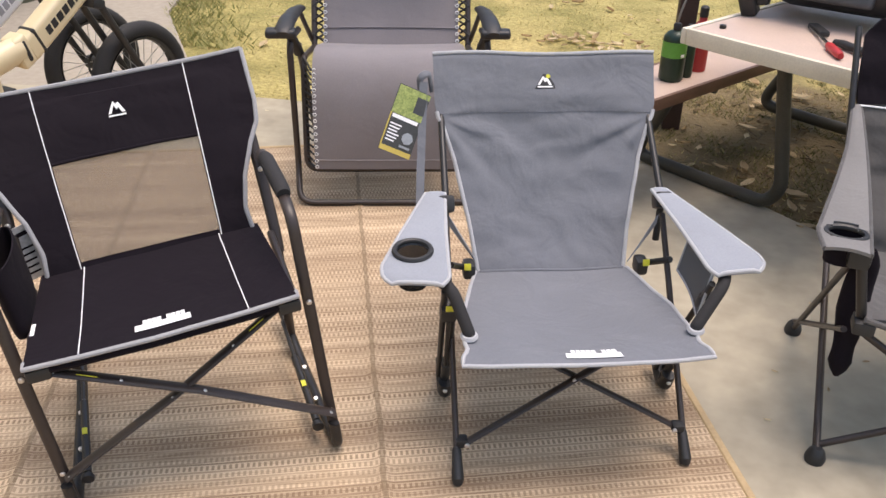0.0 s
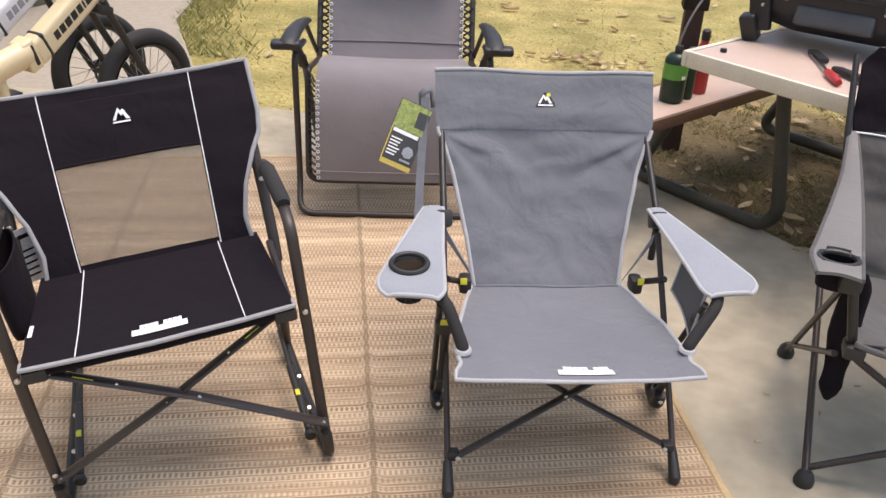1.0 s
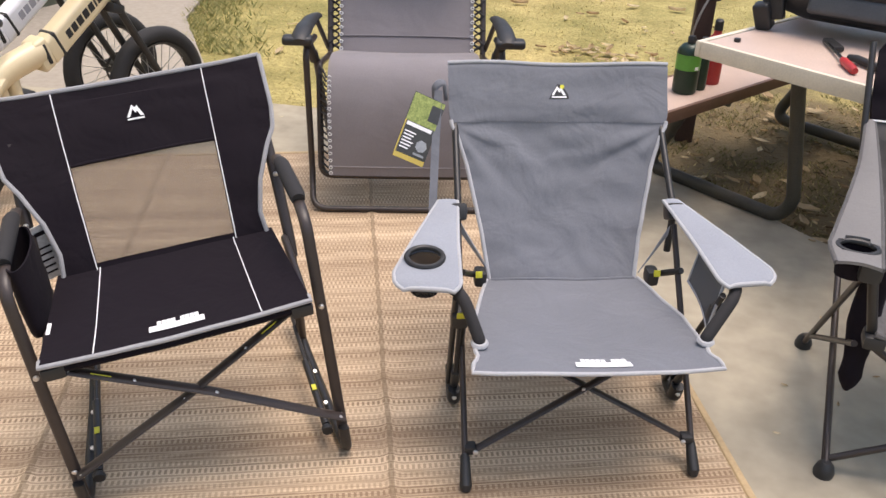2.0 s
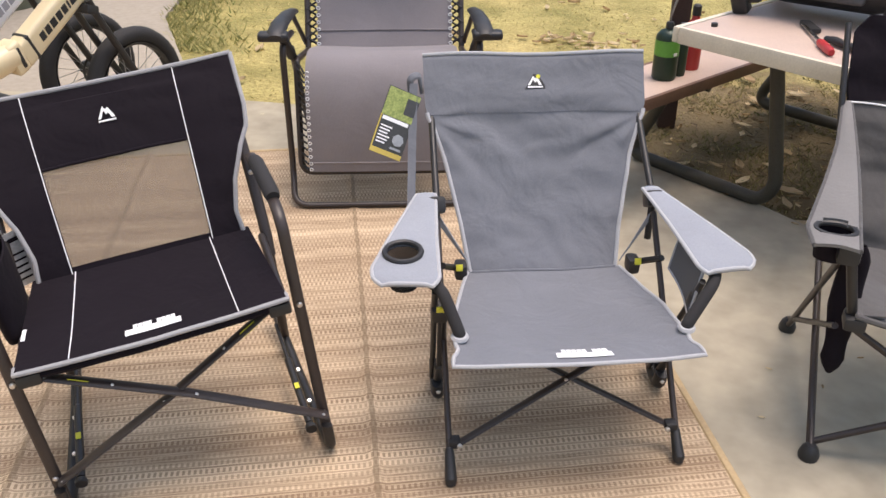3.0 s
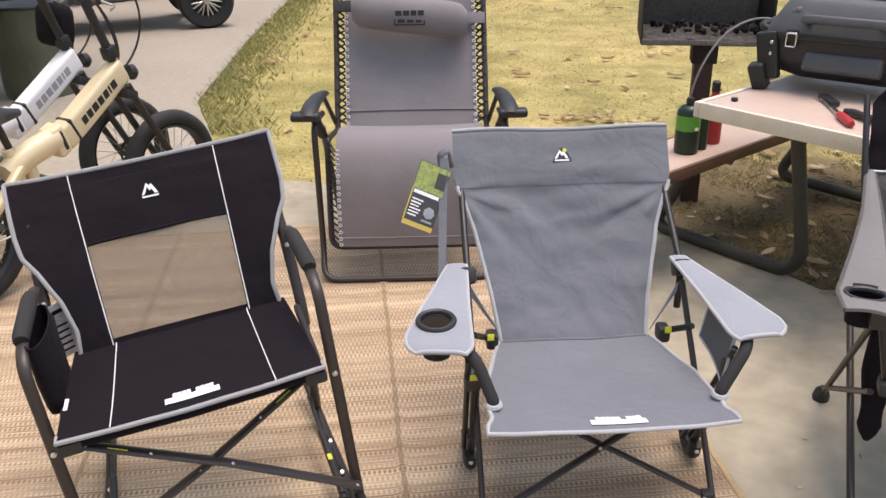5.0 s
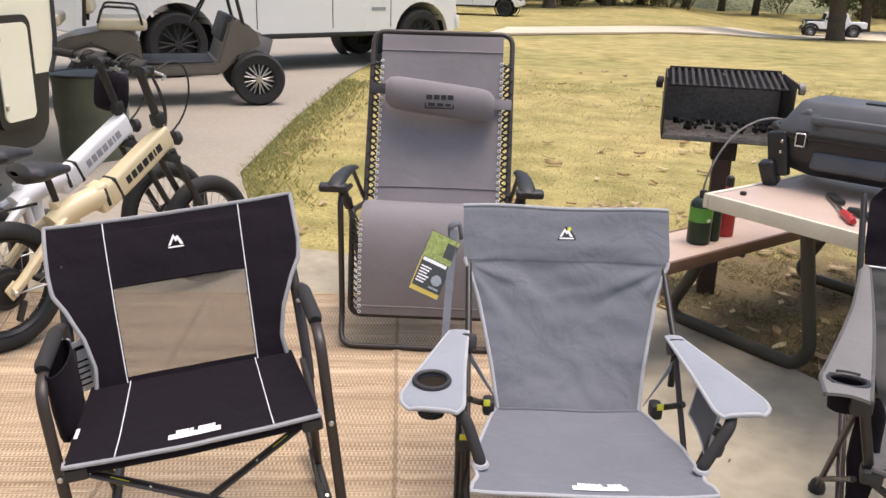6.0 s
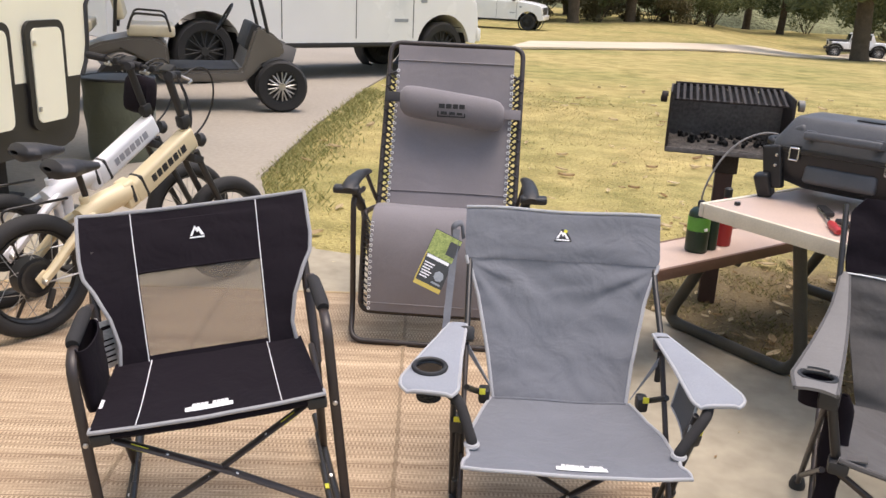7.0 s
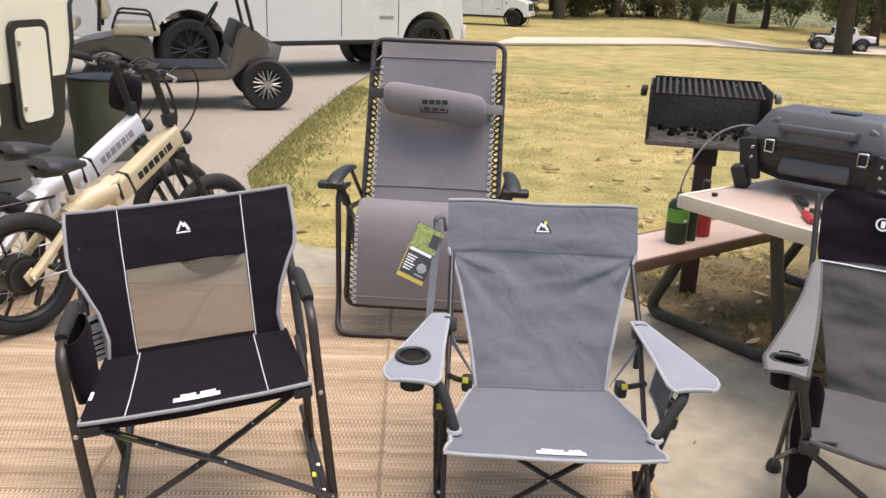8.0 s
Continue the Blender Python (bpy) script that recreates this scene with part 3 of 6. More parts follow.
MESH_DARK = see_through("sheer black netting", (0.03, 0.03, 0.03), 0.75)
MESH_GREY = see_through("grey pouch netting", (0.11, 0.115, 0.13), 0.82)
MESH_WINDOW = see_through("sheer tan-grey netting", (0.165, 0.14, 0.112), 0.50)
GREY = grey_chair()


# ---- black rocker chair ----
def black_chair():
    ch = thing("rocking_chair", pose(-0.441, 1.426, 0.012, 0, 0, 25.9), "black fabric folding rocking chair with see-through mesh back, on the rug", "camping chair")

    def seat(u, v):
        x = (2 * u - 1) * lerp(0.279, 0.250, v)
        y = lerp(-0.055, 0.276, v)
        sag = 1 - (2 * u - 1) ** 2
        return (x, y, lerp(0.470, 0.486, v) - 0.016 * sag * math.sin(math.pi * min(1, 0.15 + v * 0.85)) + 0.002 * noise.noise((x * 9, y * 9, 3)))

    def back(u, v):
        w = profile([(0, 0.237), (0.12, 0.232), (0.3, 0.250), (0.48, 0.284), (0.58, 0.310), (0.7, 0.318), (1, 0.320)], v)
        x = profile([(0, -w), (0.205, -lerp(0.162, 0.176, v)), (0.795, lerp(0.162, 0.176, v)), (1, w)], u)
        y = 0.268 + 0.150 * v + 0.099 * v * v + 0.02 * (1 - (2 * u - 1) ** 2) * math.sin(math.pi * v)
        y += 0.004 * noise.noise((x * 7, v * 6, 5)) + 0.005 * noise.noise((x * 11 + 3 * v, v * 9, 2)) * smooth01((v - 0.55) / 0.2)
        return (x, y, 0.486 + 0.395 * v - 0.034 * v * v - 0.005 * (1 - (2 * u - 1) ** 2) * (1 if v > 0.9 else 0))
    # the window between the white lines
    win = lambda u, v: 0.21 < u < 0.79 and 0.03 < v < 0.56
    part("backrest", sheet(back, 100, 60, 0.006, lambda u, v: not win(u, v)), BLACK_CLOTH, ch)
    part("mesh_window", sheet(lambda u, v: Vector(back(lerp(0.205, 0.795, u), lerp(0.025, 0.57, v))), 20, 16, 0.0012), MESH_WINDOW, ch, "sheer tan-grey mesh window")
    part("window_hem", tube([Vector(back(lerp(0.21, 0.79, i / 20), 0.565)) + Vector((0, -0.004, 0)) for i in range(21)], 0.004, 6), BLACK_CLOTH, ch)
    part("seat", sheet(seat, 40, 24, 0.008), BLACK_CLOTH, ch)
    part("seat_piping", tube([Vector(seat(0, 0.1)) + Vector((0, 0, -0.008)), Vector(seat(0, 0.04))] + [Vector(seat(i / 24, 0)) + Vector((0, -0.004, 0)) for i in range(25)] + [Vector(seat(1, 0.04)), Vector(seat(1, 0.1)) + Vector((0, 0, -0.008))], 0.0055, 8), BLACK_PIPING, ch, "grey edge piping")
    part("seat_front_fold", tube([Vector(seat(i / 24, 0)) + Vector((0, 0.012, -0.02)) for i in range(25)], 0.011, 8), BLACK_CLOTH, ch)
    for s in (0, 1):
        part("back_piping", tube([Vector(back(s, i / 40)) + Vector((0, -0.003, 0)) for i in range(41)], 0.0055, 8), BLACK_PIPING, ch, "grey edge piping")
        u0 = 0.205 if s == 0 else 0.795
        part("white_line", tube([Vector(back(u0, 1 - i / 30)) + Vector((0, -0.0045, 0)) for i in range(31)], 0.0013, 6), WHITE_THREAD, ch, "white reflective piping line")
        us = 0.190 if s == 0 else 0.810
        part("white_line", tube([Vector(seat(lerp(u0, us, 1 - i / 20) if i < 3 else us, 1 - i / 20)) + Vector((0, 0, 0.0055)) for i in range(21)], 0.0013, 6), WHITE_THREAD, ch, "white reflective piping line")
    part("back_piping", tube([Vector(back(i / 24, 1)) + Vector((0, -0.002, 0)) for i in range(25)], 0.006, 8), BLACK_PIPING, ch, "grey edge piping")
    at = Vector(back(0.505, 0.795)) + Vector((0, -0.010, 0.002))
    P = Matrix.Translation(at) @ pose(0, 0, 0, -27, 0, 0) @ Matrix.Scale(0.80, 4)
    part("logo_mark", extrude_outline([(-0.026, -0.012), (-0.006, 0.024), (0.001, 0.014), (0.008, 0.020), (0.024, -0.012), (0.013, -0.012), (0.006, 0.004), (0.0, -0.002), (-0.006, 0.011), (-0.017, -0.012)], 0.001, P), PRINT, ch, "white mountain logo print")
    part("logo_bar", extrude_outline([(-0.026, -0.021), (0.024, -0.021), (0.024, -0.016), (-0.026, -0.016)], 0.001, P), PRINT, ch)
    up = lambda u, v: Vector(seat(u, v)) + Vector((0, 0, 0.0065))
    bars([(0.390, 0.60, 0.085, 0.150)] + [(0.42 + 0.018 * k, 0.436 + 0.018 * k, 0.155, 0.198) for k in range(9) if k != 4], up, ch, PRINT)
    part("side_label", sheet(lambda u, v: Vector(seat(lerp(0.005, 0.02, u), lerp(0.30, 0.42, v))) + Vector((0, 0, 0.006)), 1, 2, 0.001), PRINT, ch)

    for s in (-1, 1):
        foot = Vector((s * 0.307, 0.0, 0.030))
        # arm and front leg in one bent flat tube
        path = fillet([foot, Vector((s * 0.306, 0.016, 0.405)), Vector((s * 0.310, 0.045, 0.605)), Vector((s * 0.310, 0.13, 0.628)), Vector((s * 0.300, 0.345, 0.640))], 0.06, 8)
        part("arm_frame", tube(path, 0.0078, 12, flat=1.7, up=(1, 0, 0)), TUBE_BROWN, ch)
        part("arm_pad", tube([Vector((s * 0.310, 0.11, 0.630)), Vector((s * 0.310, 0.125, 0.634)), Vector((s * 0.305, 0.29, 0.641)), Vector((s * 0.304, 0.31, 0.640))], 0.0185, 14, taper=[0.85, 1, 1, 0.85]), FOAM, ch)
        # back pole from behind the cloth down past the arm to the ground rail
        pole = fillet([Vector((s * 0.285, 0.445, 0.76)), Vector((s * 0.290, 0.355, 0.62)), Vector((s * 0.288, 0.27, 0.46)), Vector((s * 0.285, 0.25, 0.41))], 0.1)
        part("back_pole", tube(pole, 0.009, 12, flat=1.5, up=(1, 0, 0)), TUBE_BROWN, ch)
        rail = fillet([Vector((s * 0.307, -0.014, 0.085)), Vector((s * 0.307, -0.017, 0.014)), Vector((s * 0.303, 0.06, 0.012)), Vector((s * 0.292, 0.36, 0.020)), Vector((s * 0.280, 0.60, 0.075))], 0.04)
        part("ground_rail", tube(rail, 0.012, 12, flat=1.2), TUBE_BLACK, ch)
        part("spring_piston", tube([Vector((s * 0.272, 0.05, 0.05)), Vector((s * 0.270, 0.28, 0.085)), Vector((s * 0.270, 0.285, 0.086)), Vector((s * 0.268, 0.42, 0.11))], 0.010, 10, taper=[1, 1, 0.55, 0.55]), TUBE_BLACK, ch)
        part("rocker_link", tube([Vector((s * 0.287, 0.46, 0.035)), Vector((s * 0.285, 0.27, 0.43))], 0.009, 10, flat=1.5, up=(1, 0, 0)), TUBE_BROWN, ch)
        part("spring_cap", lathe([(0, 0), (0.014, 0), (0.015, 0.010), (0.010, 0.018), (0, 0.018)], (s * 0.272, 0.03, 0.046), (-82, 0, 0), 12), PLASTIC, ch)
        for q in ((s * 0.307, -0.004, 0.115), (s * 0.306, 0.004, 0.405), (s * 0.290, 0.335, 0.600), (s * 0.290, 0.315, 0.545)):
            rivet(q, ch)
        for q in ((s * 0.292, 0.16, 0.032), (s * 0.292, 0.30, 0.034)):
            rivet(q, ch, (0, -0.5, 1))
        part("rail_label", box((0.012, 0.02, 0.002), (s * 0.270, 0.17, 0.080), (9, 0, 0), 0), YELLOW, ch, "small yellow label")
    # crossed front bars with stickers
    la, rb = Vector((-0.262, -0.034, 0.446)), Vector((0.312, -0.022, 0.118))
    ra, lb = Vector((0.266, -0.020, 0.450)), Vector((-0.300, -0.012, 0.108))
    for a, b in ((la, rb), (ra, lb)):
        part("cross_bar", strap_bar(a, b, 0.032, 0.013), TUBE_BROWN, ch)
        d = (b - a).normalized()
        ang = math.degrees(math.atan2(-d.z, d.x))
        c = a + d * 0.096 + Vector((0, -0.0080, 0))
        part("sticker", box((0.042, 0.0015, 0.014), c, (0, ang, 0), 0), YELLOW, ch, "yellow warning sticker")
        for k in (0.03, 0.165, 0.345, (b - a).length - 0.012):
            rivet(a + d * k + Vector((0, -0.008, 0)), ch)
    part("seat_rail", tube([(-0.275, -0.036, 0.452), (0.275, -0.036, 0.452)], 0.009, 10), TUBE_BROWN, ch)
    for s in (-1, 1):
        part("side_rail", tube([(s * 0.272, -0.036, 0.450), (s * 0.275, 0.26, 0.462)], 0.009, 10), TUBE_BROWN, ch)
        part("corner_joint", box((0.05, 0.055, 0.03), (s * 0.258, -0.028, 0.442), (0, 0, 0), 0.008), PLASTIC, ch)
    # side pouch with a printed card on the far arm
    def pouch(u, v):
        a = 2 * math.pi * u
        k = profile([(0, 1.0), (0.5, 1.15), (0.85, 0.95), (1, 0.25)], v)
        return (-0.288 + 0.026 * k * math.cos(a), 0.18 + 0.105 * min(1, k) * math.sin(a), lerp(0.625, 0.42, v) + 0.006 * math.sin(3 * a) * v)
    part("side_pouch", sheet(pouch, 40, 14, 0.004), BLACK_CLOTH, ch, "black cloth pouch under the arm")
    face = lambda u, v: (lerp(-0.312, -0.245, u), 0.318 + 0.012 * u + 0.006 * math.sin(5 * v), lerp(0.592, 0.455, v) + 0.012 * u)
    card = part("instruction_card", sheet(face, 6, 6, 0.0015), CARD_GREY, ch, "white printed instruction card")
    for k in range(7):
        u0, u1, v0, v1 = (0.10, 0.42, 0.10, 0.36) if k == 0 else (0.5, 0.9, 0.12, 0.2) if k == 1 else (0.1 + 0.2 * (k % 2), 0.88, 0.30 + 0.11 * (k - 1), 0.335 + 0.11 * (k - 1))
        part("print_bar", sheet(lambda u, v: Vector(face(lerp(u0, u1, u), lerp(v0, v1, v))) + Vector((0, -0.0022, 0)), 2, 2, 0.0006), BLACK_CLOTH, card)
    # the frame leans to its far side: the feet stay flat and the rest tips with its height
    for o in list(ch.children) + [q for c in ch.children for q in c.children]:
        for v in o.data.vertices:
            x, z = v.co.x, v.co.z
            v.co.x, v.co.z = x - 0.108 * z, z + 0.108 * x * smooth01(z / 0.36)
    return ch


BLACK = black_chair()


# ---- zero-gravity lounge chair ----
def lounge_chair():
    ch = thing("lounge_chair", pose(-0.246, 2.965, 0.008, 0, 0, 8) @ Matrix.Diagonal((1, 1, 0.970, 1)), "grey padded zero-gravity lounge chair with headrest pillow, at the rug's edge", "lounge chair")

    sling = [(0.000, 0.150), (0.008, 0.255), (0.022, 0.360), (0.045, 0.455), (0.085, 0.525), (0.150, 0.560), (0.260, 0.550), (0.400, 0.515), (0.560, 0.475)]

    def sling_at(t):
        """Smooth curve through the sling's side points."""
        t = max(0, min(0.9999, t)) * (len(sling) - 1)
        k = int(t)
        f = t - k
        q = [Vector((*sling[max(0, min(len(sling) - 1, k + o))], 0)) for o in (-1, 0, 1, 2)]
        return 0.5 * (2 * q[1] + (q[2] - q[0]) * f + (2 * q[0] - 5 * q[1] + 4 * q[2] - q[3]) * f * f + (3 * q[1] - q[0] - 3 * q[2] + q[3]) * f ** 3)

    def leg_panel(u, v):
        p = sling_at(v * 0.52)
        return ((2 * u - 1) * 0.288, p.x - 0.014 * (1 - (2 * u - 1) ** 4) * math.sin(math.pi * v), p.y)

    def seat(u, v):
        p = sling_at(0.52 + 0.48 * v)
        return ((2 * u - 1) * 0.288, p.x, p.y - 0.02 * (1 - (2 * u - 1) ** 2) * v)

    def whole(u, v):
        p = sling_at(v)
        k = 1 - (2 * u - 1) ** 4
        return ((2 * u - 1) * 0.288, p.x - 0.012 * k * math.sin(math.pi * min(1, v * 1.6)), p.y - 0.02 * (1 - (2 * u - 1) ** 2) * max(0, v - 0.6))

    def back(u, v):
        x = (2 * u - 1) * 0.284
        return (x, lerp(0.54, 0.895, v) + 0.03 * (1 - (2 * u - 1) ** 2) * math.sin(math.pi * v), lerp(0.47, 1.225, v) + 0.0)
    part("seat_and_leg_sling", sheet(whole, 28, 60, 0.032), LOUNGE_CLOTH, ch)
    part("backrest", sheet(back, 30, 40, 0.03), LOUNGE_CLOTH, ch)
    for fn, v in ((leg_panel, 0.08), (seat, 0.80), (back, 0.10), (back, 0.90)):
        part("seam", tube([Vector(fn(i / 20, v)) + Vector((0, -0.014, 0.010)) for i in range(21)], 0.004, 6), LOUNGE_CLOTH, ch)
    # pillow
    def pillow(u, v):
        a = 2 * math.pi * v
        k = (1 - abs(2 * u - 1) ** 8) ** 0.5
        return (lerp(-0.245, 0.245, u), 0.725 - 0.055 + 0.055 * math.cos(a) * (0.5 + 0.5 * k), 0.955 - 0.03 * (2 * u - 1) + 0.077 * math.sin(a) * (0.55 + 0.45 * k))
    pl = part("headrest_pillow", sheet(pillow, 24, 24, 0.006), LOUNGE_CLOTH, ch, "rounded grey headrest pillow")
    for s in (-1, 1):
        part("pillow_strap", box((0.085, 0.006, 0.05), (s * 0.285, 0.715, 0.962 - s * 0.03), (-25, 0, 0), 0.002), CORD if s < 0 else LOUNGE_CLOTH, pl)
    logo = bmesh.new()
    for x0, x1, z0, z1 in ((-0.060, -0.032, 0.012, 0.034), (-0.026, 0.000, 0.012, 0.034), (0.006, 0.030, 0.012, 0.034), (0.036, 0.062, 0.012, 0.034), (-0.066, 0.066, -0.030, -0.024), (-0.066, -0.060, -0.024, 0.008), (0.060, 0.066, -0.024, 0.008), (-0.050, -0.020, -0.018, 0.004), (-0.010, 0.018, -0.018, 0.004), (0.026, 0.052, -0.018, 0.004)):
        box((x1 - x0, 0.003, z1 - z0), (lerp(x0, x1, 0.5), 0.614, 0.950 + lerp(z0, z1, 0.5)), (-8, 0, 0), 0.0005, 1, bm=logo)
    part("pillow_logo", logo, TUBE_BLACK, pl, "black logo print")
    R = 0.0125
    # back frame hoop
    hoop = fillet([(-0.325, 0.53, 0.47), (-0.325, 0.905, 1.24), (0.325, 0.905, 1.24), (0.325, 0.53, 0.47)], 0.06, 8)
    part("back_frame", tube(hoop, R, 10), TUBE_BROWN, ch)
    seatloop = fillet([(-0.325, 0.56, 0.475), (-0.325, 0.12, 0.56), (-0.325, 0.03, 0.13), (0.325, 0.03, 0.13), (0.325, 0.12, 0.56), (0.325, 0.56, 0.475)], 0.05, 8)
    part("seat_frame", tube(seatloop, R, 10), TUBE_BROWN, ch)
    base = fillet([(-0.36, 0.30, 0.62), (-0.365, 0.06, 0.64), (-0.365, 0.075, 0.13), (-0.355, -0.035, 0.012), (0.355, -0.035, 0.012), (0.365, 0.075, 0.13), (0.365, 0.06, 0.64), (0.36, 0.30, 0.62)], 0.06, 8)
    part("front_leg_frame", tube(base, R, 10), TUBE_BROWN, ch)
    rear = fillet([(-0.345, 0.16, 0.60), (-0.345, 0.62, 0.014), (0.345, 0.62, 0.014), (0.345, 0.16, 0.60)], 0.06, 8)
    part("rear_leg_frame", tube(rear, R, 10), TUBE_BROWN, ch)
    for s in (-1, 1):
        arm = tube([(s * 0.375, -0.02, 0.688), (s * 0.375, 0.0, 0.697), (s * 0.372, 0.12, 0.706), (s * 0.366, 0.28, 0.698), (s * 0.36, 0.40, 0.680)], 0.030, 14, flat=0.55, up=(0, 0, 1), taper=[0.8, 1.15, 1.1, 0.95, 0.8])
        part("armrest", arm, PLASTIC, ch, "black moulded armrest")
        part("arm_end", box((0.11, 0.05, 0.032), (s * 0.385, 0.005, 0.688), (6, 0, 0), 0.014, 3), PLASTIC, ch)
        part("arm_bracket", tube([(s * 0.362, 0.05, 0.68), (s * 0.345, 0.17, 0.56)], 0.013, 8, flat=1.6, up=(1, 0, 0)), PLASTIC, ch)
        part("arm_strut", tube([(s * 0.36, 0.38, 0.672), (s * 0.335, 0.56, 0.50)], 0.010, 8), TUBE_BROWN, ch)
        lace = bmesh.new()
        n = 22
        pts = []
        for i in range(n + 1):
            v = lerp(0.04, 0.84, i / n)
            pts.append(Vector(back(0 if s < 0 else 1, v)) + Vector((0, -0.004, 0)) if i % 2 else Vector((s * 0.328, lerp(0.53, 0.905, v), lerp(0.47, 1.24, v))))
        tube(pts, 0.0075, 6, bm=lace)
        pts2 = [Vector(back(0 if s < 0 else 1, lerp(0.04, 0.84, i / n))) + Vector((0, -0.004, 0)) if not i % 2 else Vector((s * 0.328, lerp(0.53, 0.905, lerp(0.04, 0.84, i / n)) - 0.01, lerp(0.47, 1.24, lerp(0.04, 0.84, i / n)))) for i in range(n + 1)]
        tube(pts2, 0.0075, 6, bm=lace)
        part("back_lacing", lace, CORD, ch, "black elastic lacing")
        for i in range(n + 1):
            eyes = bmesh.new()
            c = Vector(back(0 if s < 0 else 1, lerp(0.04, 0.84, i / n))) + Vector((-s * 0.006, -0.020, 0.006))
            tube([c + Vector((0.007 * math.cos(a), -0.001, 0.006 * math.sin(a))) for a in [k * math.pi / 4 for k in range(8)]], 0.0026, 6, bm=eyes, closed=True)
            part("eyelet", eyes, WHITE_CORD, ch, "white eyelet ring")
        for i in range(17):
            lace = bmesh.new()
            v = lerp(0.04, 0.97, i / 16)
            p = Vector(leg_panel(0 if s < 0 else 1, v)) + Vector((0, -0.012, 0))
            q = Vector((s * 0.326, lerp(0.03, 0.12, v), lerp(0.13, 0.56, v) + 0.012))
            tube([p + Vector((-s * 0.008, 0, 0)), p + Vector((s * 0.006, -0.006, 0.0)), lerp(p, q, 0.6), q], 0.0042, 6, bm=lace)
            part("lace_loop", lace, CORD, ch, "black elastic lace")
        for i in range(17):
            eyes = bmesh.new()
            p = Vector(leg_panel(0 if s < 0 else 1, lerp(0.04, 0.97, i / 16))) + Vector((-s * 0.006, -0.018, 0))
            tube([p + Vector((0.006 * math.cos(a), -0.001, 0.006 * math.sin(a))) for a in [k * math.pi / 4 for k in range(8)]], 0.0022, 6, bm=eyes, closed=True)
            part("eyelet", eyes, WHITE_CORD, ch, "white eyelet ring")
    return ch


LOUNGE = lounge_chair()


# ---- quad folding chair with cup-holder arm ----
def quad_chair():
    ch = thing("folding_chair", pose(1.316, 1.612, 0.0, 0, 0, -14), "charcoal and black fabric folding quad chair on the concrete", "camping chair")

    def back(u, v):
        w = profile([(0, 0.25), (0.4, 0.285), (0.7, 0.30), (0.93, 0.29), (1, 0.25)], v)
        x = (2 * u - 1) * w
        y = lerp(0.50, 0.76, v) + 0.05 * (1 - (2 * u - 1) ** 2) * math.sin(math.pi * min(1, v * 1.1)) + 0.020 * noise.noise((x * 5, v * 5, 2)) + 0.010 * noise.noise((x * 9 + 4 * v, v * 13, 6))
        return (x + 0.030 - 0.075 * v, y, lerp(0.34, 0.93, v) - 0.012 * (1 - (2 * u - 1) ** 2) * (v > 0.95))

    def seat(u, v):
        x = (2 * u - 1) * lerp(0.265, 0.25, v)
        return (x, lerp(0.0, 0.51, v), lerp(0.42, 0.345, v) - 0.05 * (1 - (2 * u - 1) ** 2) * math.sin(math.pi * min(1, 0.2 + 0.8 * v)) + 0.008 * noise.noise((x * 7, v * 6, 7)))
    B0 = 0.63
    part("backrest", sheet(lambda u, v: back(u, v * B0), 50, 40, 0.008), QUAD_CLOTH, ch)
    part("top_panel", sheet(lambda u, v: Vector(back(u, lerp(B0, 1, v))) + Vector((0, -0.002, 0)), 30, 14, 0.012), BLACK_CLOTH, ch, "black fabric top panel")
    part("white_line", tube([Vector(back(i / 30, B0 - 0.05 * math.sin(math.pi * i / 30) * 0.6)) + Vector((0, -0.008, 0)) for i in range(31)], 0.003, 6), WHITE_THREAD, ch, "white piping line")
    part("seat", sheet(seat, 30, 24, 0.008), QUAD_CLOTH, ch)
    badge = Vector(back(0.30, 0.84)) + Vector((0, -0.010, 0))
    ring = [badge + Vector((0.019 * math.cos(a), 0.45 * 0.019 * math.sin(a) * 0.9, 0.019 * math.sin(a) * 0.9)) for a in [2 * math.pi * k / 24 for k in range(24)]]
    part("badge_ring", tube(ring, 0.003, 6, closed=True), PRINT, ch, "white round logo print")
    part("badge_mark", box((0.012, 0.002, 0.022), badge, (-24, 0, 0), 0.001), PRINT, ch)
    for s in (-1, 1):
        def arm(u, v):
            inner = profile([(0, 0.298), (0.2, 0.292), (1, 0.262)], v)
            outer = profile([(0, 0.392), (0.12, 0.405), (0.3, 0.380), (0.7, 0.318), (1, 0.282)], v)
            return (s * lerp(inner, outer, u) - 0.045 * v * v, lerp(-0.035, 0.62, v), lerp(0.60, 0.715, v ** 1.5) + 0.006 * math.sin(math.pi * u))
        cx, cy = s * 0.346, 0.045
        pad = part("armrest", sheet(arm, 16, 40, 0.008, lambda u, v: math.hypot((arm(u, v)[0] - cx) / 0.044, (arm(u, v)[1] - cy) / 0.034) > 1), QUAD_ARM, ch, "light grey fabric arm with cup holder")
        part("arm_edging", tube([Vector(arm(1, i / 30)) for i in range(31)], 0.006, 8), QUAD_CLOTH, pad)
        part("arm_edging", tube([Vector(arm(0, i / 30)) for i in range(31)], 0.006, 8), QUAD_CLOTH, pad)
        ringp = [Vector((cx + 0.044 * math.cos(a), cy + 0.034 * math.sin(a), 0.606)) for a in [2 * math.pi * k / 28 for k in range(28)]]
        part("cup_ring", tube(ringp, 0.007, 8, closed=True), PLASTIC, pad)
        part("cup_pouch", sheet(lambda u, v: (cx + (0.042 - 0.008 * v) * math.cos(2 * math.pi * u), cy + (0.033 - 0.006 * v) * math.sin(2 * math.pi * u), 0.60 - 0.065 * v), 28, 4, 0.002), BLACK_CLOTH, pad)
        ff, bf = Vector((s * 0.285, -0.02, 0.012)), Vector((s * 0.338, 0.56, 0.012))
